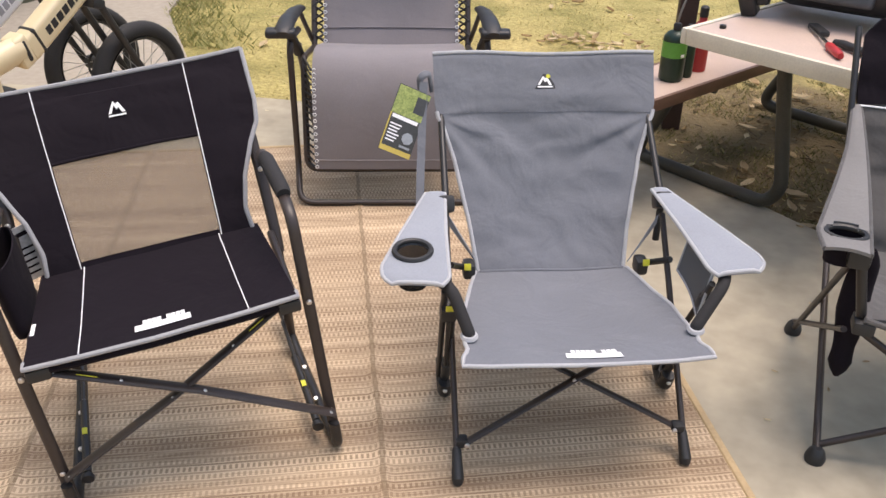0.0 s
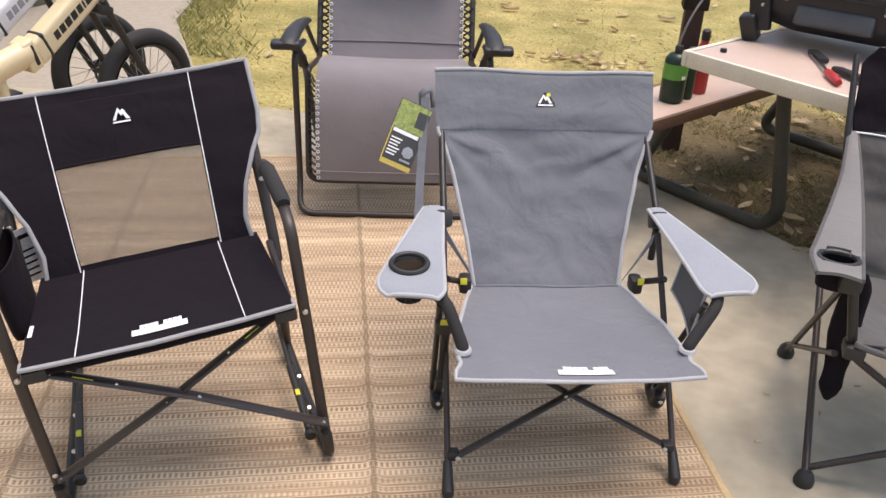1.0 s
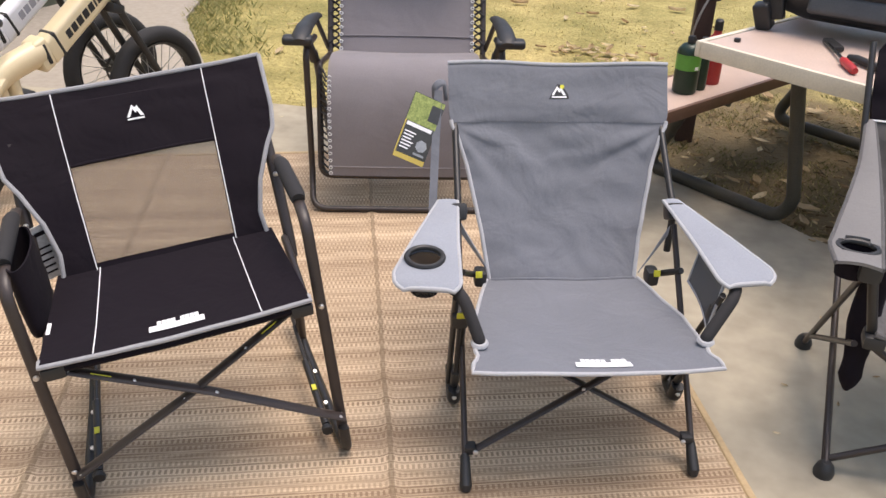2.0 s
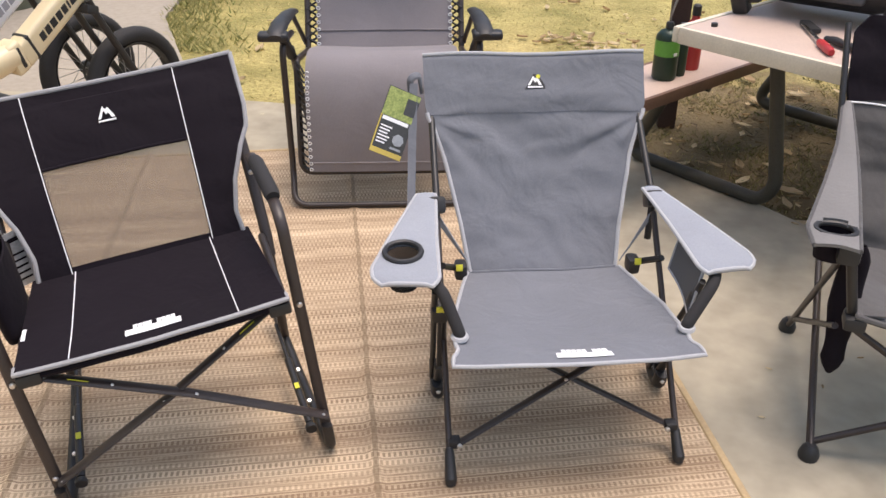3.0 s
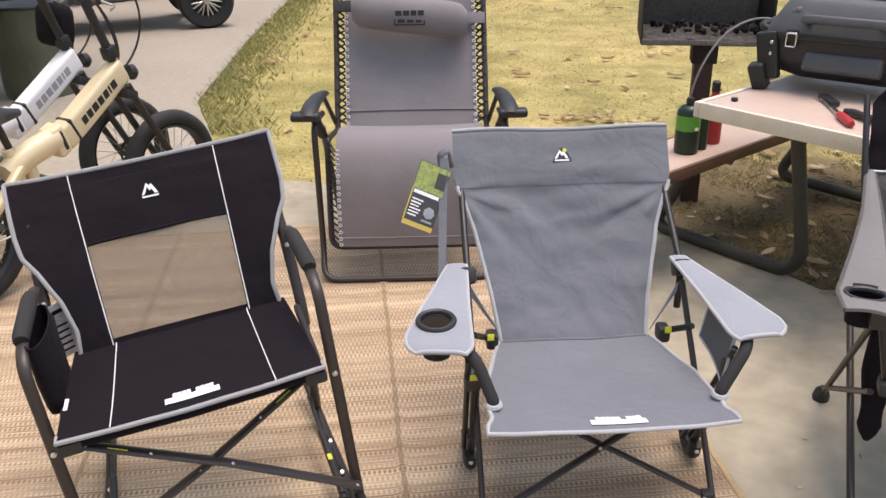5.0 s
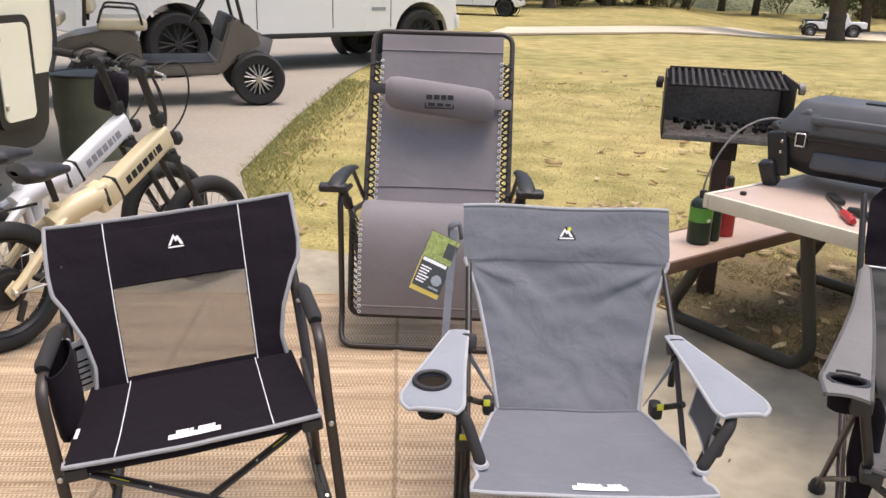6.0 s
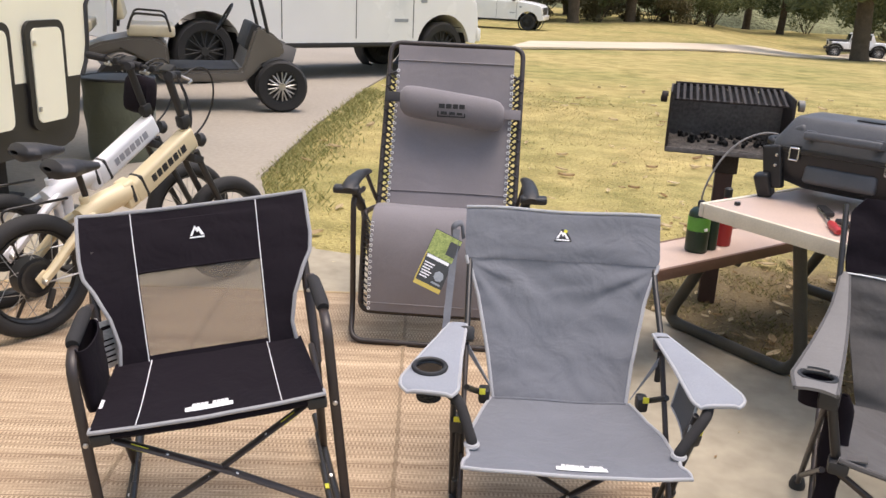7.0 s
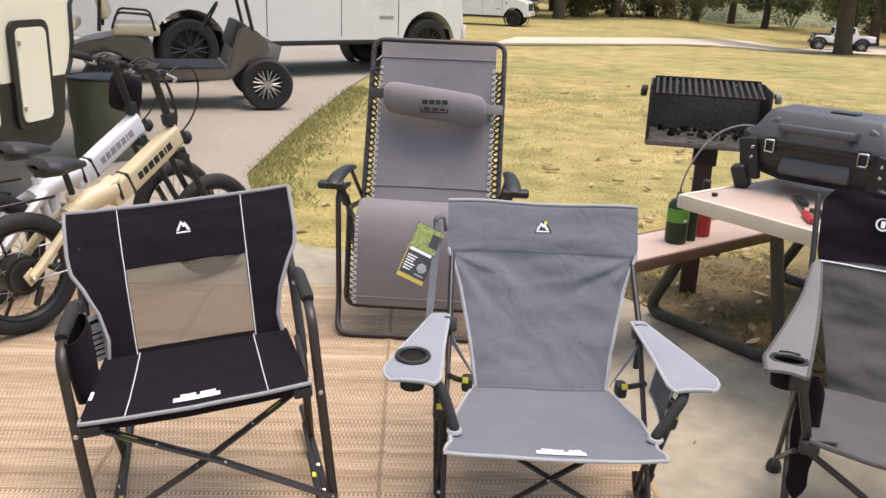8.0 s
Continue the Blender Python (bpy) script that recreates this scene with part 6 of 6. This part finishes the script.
def jeep(m):
    t = thing("off_road_car", m, "white boxy off-road pickup parked far off under a tree", "car")
    part("body", box((2.9, 1.5, 0.50), (-1.15, 0, 0.88), bevel=0.06, seg=3), CAR_WHITE, t)
    part("bonnet", box((1.25, 1.35, 0.14), (-0.15, 0, 1.18), bevel=0.04, seg=3), DARK_TRIM, t, "dark bonnet")
    cabin = [(-0.85, 1.08), (-1.02, 1.72), (-1.12, 1.80), (-2.35, 1.80), (-2.46, 1.74), (-2.75, 1.08)]
    part("cabin", extrude_outline(cabin, 1.46, pose(0, -0.73, 0), 0.05), CAR_WHITE, t)
    part("load_bed", box((1.25, 1.48, 0.42), (-3.22, 0, 0.95), bevel=0.05, seg=3), CAR_WHITE, t)
    part("chassis", box((4.0, 0.9, 0.25), (-1.55, 0, 0.55), bevel=0.04), DARK_TRIM, t)
    for s in (-1, 1):
        for x in (-1.36, -2.08):
            part("side_window", box((0.55, 0.04, 0.40), (x, s * 0.735, 1.51), bevel=0.02), CAR_GLASS, t)
        for x in (-1.70, -0.98):
            part("door_seam", box((0.015, 0.02, 0.52), (x, s * 0.748, 0.98), bevel=0.003), DARK_TRIM, t)
        part("door_handle", box((0.14, 0.03, 0.04), (-1.55, s * 0.76, 1.18), bevel=0.01), DARK_TRIM, t)
        part("side_mirror", box((0.10, 0.20, 0.18), (-1.0, s * 0.86, 1.36), bevel=0.03), DARK_TRIM, t)
        for x in (0, -2.95):
            arc = [(x + 0.52 * math.cos(radians(a)), s * 0.80, 0.45 + 0.50 * math.sin(radians(a))) for a in range(5, 180, 12)]
            part("flared_fender", tube(arc, 0.12, 8, flat=0.35), DARK_TRIM, t)
            car_wheel(t, (x, s * 0.76, 0.42), 0.42, 0.27, ALLOY, 8)
    part("grille", box((0.04, 1.2, 0.42), (0.46, 0, 1.0), bevel=0.01), CAR_WHITE, t)
    for y in (-0.3, -0.2, -0.1, 0.0, 0.1, 0.2, 0.3):
        part("grille_slot", box((0.02, 0.05, 0.30), (0.48, y, 1.0), bevel=0.004), DARK_TRIM, t)
    part("bumper", box((0.16, 1.5, 0.14), (0.54, 0, 0.64), bevel=0.03), DARK_TRIM, t)
    part("windscreen", box((0.04, 1.3, 0.46), (-0.92, 0, 1.48), (0, -15, 0), 0.01), CAR_GLASS, t)
    return t


jeep(pose(12.55, 55.3, land(13.5, 55.0) - 0.04, 0, 0, 176) @ Matrix.Scale(0.80, 4))


def golf_cart():
    c = thing("golf_cart", pose(-3.64, 9.38, -0.008, 0, 0, 30), "grey lifted golf cart with cream seats and alloy wheels", "golf cart")
    for s in (-1, 1):
        for x in (0, -1.7):
            car_wheel(c, (x, s * 0.52, 0.290), 0.290, 0.24, ALLOY, 9, 0.36)
            part("fender", tube([(x + 0.33 * math.cos(radians(a)), s * 0.47, 0.34 + 0.33 * math.sin(radians(a))) for a in range(60, 150, 10)], 0.11, 8, flat=0.10), CART_GREY if x < -1 else DARK_TRIM, c)
        part("spring_arm", tube([(0, s * 0.45, 0.30), (-0.05, s * 0.18, 0.46)], 0.03, 8), DARK_TRIM, c)
        part("front_strut", tube(fillet([(-0.10, s * 0.50, 0.70), (-0.22, s * 0.50, 1.25), (-0.42, s * 0.50, 2.0)], 0.1), 0.02, 8), TUBE_BLACK, c)
        part("rear_strut", tube([(-1.75, s * 0.5, 0.85), (-1.65, s * 0.5, 2.0)], 0.02, 8), TUBE_BLACK, c)
    outline = [(0.02, 0.60), (0.05, 0.72), (-0.04, 0.84), (-0.20, 0.94), (-0.28, 0.92), (-0.44, 0.46), (-1.20, 0.44), (-1.22, 0.72), (-1.35, 0.80), (-1.62, 0.80), (-1.92, 0.74), (-2.18, 0.62), (-2.22, 0.54), (-2.08, 0.56), (-1.70, 0.66), (-1.40, 0.52), (-1.3, 0.33), (-0.40, 0.33), (-0.20, 0.52)]
    part("body_tub", extrude_outline(outline, 1.06, pose(0, -0.53, 0), 0.028), CART_GREY, c)
    part("floor_mat", box((0.8, 0.98, 0.02), (-0.80, 0, 0.462), bevel=0.004), DARK_TRIM, c)
    part("dashboard", box((0.12, 0.96, 0.30), (-0.30, 0, 0.82), (0, 20, 0), 0.03), DARK_TRIM, c)
    part("steering_wheel", tube([(-0.55 + 0.09 * math.sin(a), 0.22 + 0.17 * math.cos(a), 1.0 + 0.15 * math.sin(a)) for a in [2 * math.pi * k / 24 for k in range(24)]], 0.014, 8, closed=True), DARK_TRIM, c)
    part("seat_cushion", box((0.50, 1.0, 0.12), (-1.38, 0, 0.86), bevel=0.045, seg=3), CREAM_VINYL, c, "cream vinyl seat")
    part("seat_back", box((0.10, 1.0, 0.38), (-1.72, 0, 1.16), (0, -12, 0), 0.04, 3), CREAM_VINYL, c, "cream vinyl backrest")
    for s in (-1, 1):
        part("hip_rail", tube(fillet([(-1.18, s * 0.50, 0.86), (-1.22, s * 0.52, 1.03), (-1.56, s * 0.52, 1.05), (-1.62, s * 0.50, 0.88)], 0.06), 0.013, 8), TUBE_BLACK, c)
    part("rear_seat", box((0.45, 0.98, 0.12), (-2.20, 0, 0.90), bevel=0.04, seg=3), CREAM_VINYL, c)
    part("rear_rail", tube(fillet([(-2.0, -0.45, 0.9), (-2.55, -0.45, 0.95), (-2.55, 0.45, 0.95), (-2.0, 0.45, 0.9)], 0.08), 0.018, 8), TUBE_BLACK, c)
    part("roof", box((2.1, 1.12, 0.06), (-1.10, 0, 2.03), bevel=0.025, seg=3), CREAM_VINYL, c)
    part("front_bumper", tube(fillet([(-0.05, -0.35, 0.46), (0.10, -0.28, 0.48), (0.10, 0.28, 0.48), (-0.05, 0.35, 0.46)], 0.08), 0.022, 8), DARK_TRIM, c)
    return c


golf_cart()

# ---- trees ----
BARK = mat("grey-brown bark", (0.11, 0.085, 0.06), 0.95, 0, 0.4, 3, 30, 0.8, 0.03, spec=0.1)


def leaf_material(name, a, b):
    m = bpy.data.materials.new(name)
    m.use_nodes = True
    n, l = m.node_tree.nodes, m.node_tree.links
    p = n["Principled BSDF"]
    p.inputs["Roughness"].default_value, p.inputs["Specular IOR Level"].default_value = 0.7, 0.2
    g = n.new("ShaderNodeNewGeometry")
    r = n.new("ShaderNodeValToRGB")
    r.color_ramp.elements[0].color, r.color_ramp.elements[1].color = (*a, 1), (*b, 1)
    l.new(g.outputs["Random Per Island"], r.inputs[0])
    l.new(r.outputs[0], p.inputs["Base Color"])
    # thin leaves let some light through
    through_leaf, mix = n.new("ShaderNodeBsdfTranslucent"), n.new("ShaderNodeMixShader")
    mix.inputs[0].default_value = 0.35
    l.new(r.outputs[0], through_leaf.inputs["Color"])
    l.new(p.outputs[0], mix.inputs[1])
    l.new(through_leaf.outputs[0], mix.inputs[2])
    l.new(mix.outputs[0], n["Material Output"].inputs["Surface"])
    return m


LEAF_DARK = leaf_material("dark green foliage", (0.08, 0.10, 0.048), (0.19, 0.21, 0.10))
LEAF_DRY = leaf_material("dry olive foliage", (0.10, 0.092, 0.052), (0.20, 0.175, 0.10))


def mesh_object(name, verts, faces, material, parent=None, label=""):
    me = bpy.data.meshes.new(name)
    me.from_pydata(verts, [], faces)
    me.materials.append(material)
    o = new(name, me)
    if parent:
        o.parent = parent
    if label:
        o["label"] = label
    return o


def leaves(blobs, count, size, rng):
    """Small leaf sprays scattered through uneven clumps."""
    V, F = [], []
    wts = np.array([b[3] ** 2 for b in blobs])
    pick = rng.choice(len(blobs), count, p=wts / wts.sum())
    for k in pick:
        x, y, z, r = blobs[k]
        d = rng.normal(size=3)
        d /= np.linalg.norm(d)
        c = np.array((x, y, z)) + d * r * (0.45 + 0.55 * rng.random()) * np.array((1, 1, 0.8))
        a, b = rng.normal(size=3), rng.normal(size=3)
        a /= np.linalg.norm(a)
        b -= a * (a @ b)
        b /= np.linalg.norm(b)
        s = size * (0.5 + rng.random())
        i = len(V)
        V += [tuple(c - a * s), tuple(c + b * s * 0.45), tuple(c + a * s), tuple(c - b * s * 0.45)]
        F.append((i, i + 1, i + 2, i + 3))
    return V, F


def tree(seed, height, spread, low, leaf, count=3800, size=0.30, label="", trunk_r=0.32, droop=0):
    rng = np.random.default_rng(seed)
    t = thing("tree", pose(0, 0, 0), label, "tree", "trees behind the lawn")
    bm = bmesh.new()
    top = Vector((rng.normal() * 0.3, rng.normal() * 0.3, height * 0.8))
    path = [Vector((0, 0, -0.3)), Vector((0.02, 0, 0.3)), top * 0.4 + Vector((0.15, 0, 0)), top * 0.7, top]
    tube(path, trunk_r, 12, bm=bm, taper=[1.35, 1.05, 0.8, 0.5, 0.12])
    blobs = []
    for k in range(11):
        a = k * 2.4 + rng.random()
        z = lerp(low + 0.6, height * 0.9, k / 10)
        r = spread * (0.55 + 0.45 * rng.random()) * (1 - 0.45 * k / 10)
        tip = Vector((r * math.cos(a), r * math.sin(a), z + 0.3 * r - (0.5 if k < 3 else 0)))
        start = top * min(0.95, (z * 0.8) / (height * 0.8))
        tube([start, lerp(start, tip, 0.5) + Vector((0, 0, 0.25)), tip], trunk_r * 0.28, 6, bm=bm, taper=[1, 0.6, 0.2])
        for j in range(4):
            q = lerp(start, tip, 0.45 + 0.2 * j)
            blobs.append((q.x + rng.normal() * 0.5, q.y + rng.normal() * 0.5, q.z + rng.normal() * 0.4 - (0.4 if k < 4 else 0), spread * (0.16 + 0.16 * rng.random())))
    for k in range(droop):
        # twigs that hang low round the trunk
        a = k * 2.4
        r = spread * (0.2 + 0.28 * rng.random())
        blobs.append((r * math.cos(a), r * math.sin(a), low - 0.35 + 0.5 * rng.random(), 0.7 + 0.4 * rng.random()))
    part("trunk", bm, BARK, t)
    V, F = leaves(blobs, count, size, rng)
    mesh_object("crown", V, F, leaf, t)["kind"] = "stuff"
    return t


def bush(seed, w, h, leaf, label):
    rng = np.random.default_rng(seed)
    t = thing("bush", pose(0, 0, 0), label, "bush", "bushes behind the lawn")
    blobs = [(rng.normal() * w * 0.33, rng.normal() * w * 0.2, h * (0.15 + 0.6 * rng.random()), h * (0.22 + 0.15 * rng.random())) for _ in range(14)]
    V, F = leaves(blobs, 7000, 0.10, rng)
    mesh_object("foliage", V, F, leaf, t)["kind"] = "stuff"
    bm = bmesh.new()
    for k in range(6):
        a = k * 1.05
        tube([(0.1 * math.cos(a), 0.1 * math.sin(a), -0.2), (0.3 * w * math.cos(a), 0.2 * w * math.sin(a), h * 0.6)], 0.04, 5, bm=bm, taper=[1, 0.3])
    part("stems", bm, BARK, t)
    return t


rng = random.Random(5)
near = tree(3, 12, 5.0, 3.2, LEAF_DARK, 24000, 0.13, "large leafy green tree beside the far road", 0.35, 14)
near.matrix_basis = pose(10.25, 39.7, land(10.25, 39.7) - 0.05, 0, -10, 0)
protos = [tree(11, 13, 4.6, 2.2, LEAF_DARK, 15000, 0.16, "tall dark green tree in the far wood"), tree(12, 15, 4.2, 3.6, LEAF_DRY, 12000, 0.16, "tall dry olive tree in the far wood", 0.36), tree(13, 11, 5.0, 1.4, LEAF_DARK, 15000, 0.16, "spreading dark green tree in the far wood")]
bushes = [bush(21, 6.0, 4.6, LEAF_DARK, "dense dark green bush at the wood's edge"), bush(22, 5.0, 2.4, LEAF_DRY, "dry olive bush at the wood's edge")]
spots = [(-3.0, 56, 1), (-7, 61, 0), (-12, 58, 1), (-17, 66, 0), (-24, 58, 2), (-32, 64, 0), (0.5, 63, 1), (3.2, 70, 0), (7.6, 82, 2), (-4.5, 72, 2), (14, 84, 0), (20, 78, 2), (25, 86, 0), (32, 74, 2), (40, 82, 0), (46, 74, 1), (12, 92, 1), (3, 86, 0), (-10, 76, 0), (-20, 78, 2), (17.5, 62, 2), (36, 58, 0), (-40, 58, 2), (54, 84, 0)]
used = set()
for x, y, k in spots:
    m = pose(x, y, land(x, y) - 0.05, 0, 0, rng.random() * 360)
    if k in used:
        o = copy_thing(protos[k], m)
    else:
        protos[k].matrix_basis = m
        used.add(k)
for i, (x, y, k) in enumerate([(7.0, 74, 0), (3.8, 69, 0), (0.6, 65, 1), (-5.5, 58, 1), (-9, 55, 1), (-14, 57, 0), (5.4, 71, 0), (17, 88, 0), (25, 82, 1), (33, 80, 0), (42, 76, 0), (-22, 62, 0), (-30, 60, 1), (-1.6, 60, 0), (2.2, 66, 0)]):
    m = pose(x, y, land(x, y) - 0.05, 0, 0, 20 * math.sin(i * 3))
    if ("b", k) in used:
        copy_thing(bushes[k], m)
    else:
        bushes[k].matrix_basis = m
        used.add(("b", k))
# wooded rise closing the distance; its pale base colour has the haze mixed in
HILL = mat("haze-paled distant woodland", (0.21, 0.22, 0.13), 1.0, 0, 0.6, 0.25, 3, 0.6, 0.5, spec=0.0)
def hill(u, v):
    a = lerp(radians(-75), radians(75), u)
    r = lerp(92, 120, v)
    return (r * math.sin(a), r * math.cos(a), -3 + 17 * v + 2.2 * noise.noise((u * 16, v * 2, 0)) + 1.2 * noise.noise((u * 60, v * 6, 3)))
tagged(finish("backdrop", sheet(hill, 120, 12, 0.5), HILL), "wooded rise in the distance, paled by haze in its colour", "woodland", kind="structure")

# ---- lawn blades and fallen leaves ----
STRAW = leaf_material("dry grass blades", (0.30, 0.26, 0.095), (0.58, 0.48, 0.24))
DRY_LEAF = leaf_material("fallen dry leaves", (0.30, 0.19, 0.09), (0.74, 0.62, 0.40))


def lawn_here(x, y):
    road = profile([(-9, -9), (4.0, -1.16), (4.75, -1.75), (5.76, -2.26), (8.2, -2.7), (11.8, -3.2), (13.6, -3.36), (20.6, -2.2)], y)
    pad = profile([(-9, 4.2), (-1.2, 4.13), (0.2, 4.0), (0.6, 3.83), (0.85, 3.59), (1.1, 3.33), (1.32, 3.05), (1.95, 2.33), (5.5, 0.2)], x)
    return x > road + 0.02 and y > pad + 0.015


nr = np.random.default_rng(9)
V, F = [], []
tries = 0
while len(F) < 52000 and tries < 200000:
    tries += 1
    y = 2.4 + 11.5 * nr.random() ** 1.7
    x = -3.6 + 8.8 * nr.random()
    if not lawn_here(x, y) or noise.noise((x * 1.3, y * 1.3, 7)) < -0.28 + 0.25 * (x > 0.7 and y < 4.8):
        continue
    h, w, a = 0.008 + 0.016 * nr.random() ** 2, 0.0022 + 0.002 * nr.random() + 0.0004 * y, 2 * math.pi * nr.random()
    l = h * (0.3 + 1.2 * nr.random())
    b = 2 * math.pi * nr.random()
    i = len(V)
    z = -0.040
    V += [(x - w * math.cos(a), y - w * math.sin(a), z), (x + w * math.cos(a), y + w * math.sin(a), z), (x + l * math.cos(b), y + l * math.sin(b), z + h)]
    F.append((i, i + 1, i + 2))
o = mesh_object("grass", V, F, STRAW)
tagged(o, "short dry yellow grass blades over the lawn", "grass", kind="stuff")

V, F = [], []
def fallen(x, y, z, s):
    a, c = 2 * math.pi * nr.random(), 0.25 + 0.5 * nr.random()
    base = len(V)
    n = 5
    tl, tw = nr.normal() * 0.2, nr.normal() * 0.2
    for i in range(n + 1):
        t = i / n
        w = s * 0.42 * math.sin(math.pi * min(1, 0.08 + 0.9 * t)) * (1 + 0.25 * nr.normal() * 0.5)
        u = (t - 0.5) * 2 * s
        for k in (-1, 0, 1):
            px, py = u, k * w
            pz = s * c * (abs(k) * 0.45 + (t - 0.5) ** 2 * 0.8) + tl * u * 0.5 + tw * py * 0.5 + 0.004
            V.append((x + px * math.cos(a) - py * math.sin(a), y + px * math.sin(a) + py * math.cos(a), z + max(0.002, pz)))
    for i in range(n):
        for k in range(2):
            q = base + i * 3 + k
            F.append((q, q + 1, q + 4, q + 3))
cnt = 0
while cnt < 330:
    y = 2.5 + 12 * nr.random() ** 1.5
    x = -3.2 + 9 * nr.random()
    if lawn_here(x, y):
        fallen(x, y, -0.024, 0.030 + 0.050 * nr.random() ** 2)
        cnt += 1
cnt = 0
while cnt < 46:
    x, y = 0.5 + 1.5 * nr.random(), 2.6 + 1.9 * nr.random()
    if lawn_here(x, y) or (lawn_here(x, y + 0.16) and nr.random() < 0.6):
        fallen(x, y, -0.026 if lawn_here(x, y) else 0.0, 0.014 + 0.030 * nr.random() ** 2)
        cnt += 1
for k in range(34):
    fallen(0.66 + 0.20 * nr.normal(), 5.48 + 0.10 * nr.normal(), -0.022, 0.025 + 0.035 * nr.random())
for x, y in ((-2.20, 7.20), (-2.13, 7.17), (0.0, 7.03), (0.78, 7.43), (1.37, 4.87), (1.39, 4.76), (1.54, 4.78), (1.15, 4.7), (1.5, 4.4)):
    fallen(x, y, -0.02, 0.06)
for x, y in ((1.02, 2.02), (0.95, 1.80), (1.22, 2.40), (0.88, 2.35), (1.15, 1.95), (0.98, 2.55), (1.3, 2.1), (-0.75, 3.75), (-1.02, 3.9), (-0.4, 3.8)):
    fallen(x, y, 0.0, 0.010)
tagged(mesh_object("fallen_leaves", V, F, DRY_LEAF), "curled tan dry leaves scattered over the lawn", "leaves", kind="stuff")

# brown litter, twigs and thin tufts on the bare soil round the table
LITTER = leaf_material("brown leaf litter", (0.085, 0.055, 0.028), (0.40, 0.29, 0.15))
TUFT = leaf_material("thin olive tufts", (0.07, 0.075, 0.022), (0.24, 0.21, 0.08))
V, F = [], []
cnt = 0
while cnt < 900:
    x, y = 0.2 + 2.4 * nr.random(), 2.2 + 2.6 * nr.random()
    edge = lawn_here(x, y + 0.12)
    if lawn_here(x, y) or (edge and nr.random() < 0.35):
        fallen(x, y, -0.028 if lawn_here(x, y) else 0.0, 0.006 + 0.022 * nr.random() ** 2.5)
        cnt += 1
tagged(mesh_object("leaf_litter", V, F, LITTER), "crumbled brown leaf litter on the bare soil", "leaves", kind="stuff")
V, F = [], []
while len(F) < 9000:
    x, y = 0.2 + 2.6 * nr.random(), 2.2 + 2.7 * nr.random()
    if not lawn_here(x, y) or noise.noise((x * 3.1, y * 3.1, 3)) < -0.05:
        continue
    h, a, b = 0.012 + 0.030 * nr.random(), 2 * math.pi * nr.random(), 2 * math.pi * nr.random()
    i = len(V)
    V += [(x - 0.003 * math.cos(a), y - 0.003 * math.sin(a), -0.04), (x + 0.003 * math.cos(a), y + 0.003 * math.sin(a), -0.04), (x + h * math.cos(b), y + h * math.sin(b), -0.035 + h * 0.8)]
    F.append((i, i + 1, i + 2))
tagged(mesh_object("grass_tufts", V, F, TUFT), "thin olive grass tufts under the picnic table", "grass", kind="stuff")
bm = bmesh.new()
for k in range(40):
    x, y = 0.5 + 1.7 * nr.random(), 2.6 + 1.8 * nr.random()
    if lawn_here(x, y):
        a, l = 2 * math.pi * nr.random(), 0.04 + 0.10 * nr.random()
        tube([(x, y, -0.022), (x + 0.5 * l * math.cos(a), y + 0.5 * l * math.sin(a), -0.018 + 0.006 * nr.random()), (x + l * math.cos(a + 0.3), y + l * math.sin(a + 0.3), -0.022)], 0.0022, 5, bm=bm)
tagged(finish("twigs", bm, BARK), "dry brown twigs on the bare soil", "twigs", kind="stuff")

GREEN_BLADE = leaf_material("green grass blades", (0.15, 0.17, 0.05), (0.42, 0.38, 0.17))
V, F = [], []
while len(F) < 4500:
    y = 5.0 + 6.5 * nr.random()
    x = profile([(4.0, -1.16), (4.75, -1.75), (5.76, -2.26), (8.2, -2.7), (11.8, -3.2)], y) + 0.02 + abs(nr.normal()) * 0.22 - 0.03
    h, a, b = 0.03 + 0.04 * nr.random(), 2 * math.pi * nr.random(), 2 * math.pi * nr.random()
    w = 0.004 + 0.0006 * y
    i = len(V)
    V += [(x - w * math.cos(a), y - w * math.sin(a), -0.04), (x + w * math.cos(a), y + w * math.sin(a), -0.04), (x + h * math.cos(b), y + h * math.sin(b), -0.04 + h)]
    F.append((i, i + 1, i + 2))
tagged(mesh_object("grass_verge", V, F, GREEN_BLADE), "greener grass along the driveway edge", "grass", kind="stuff")
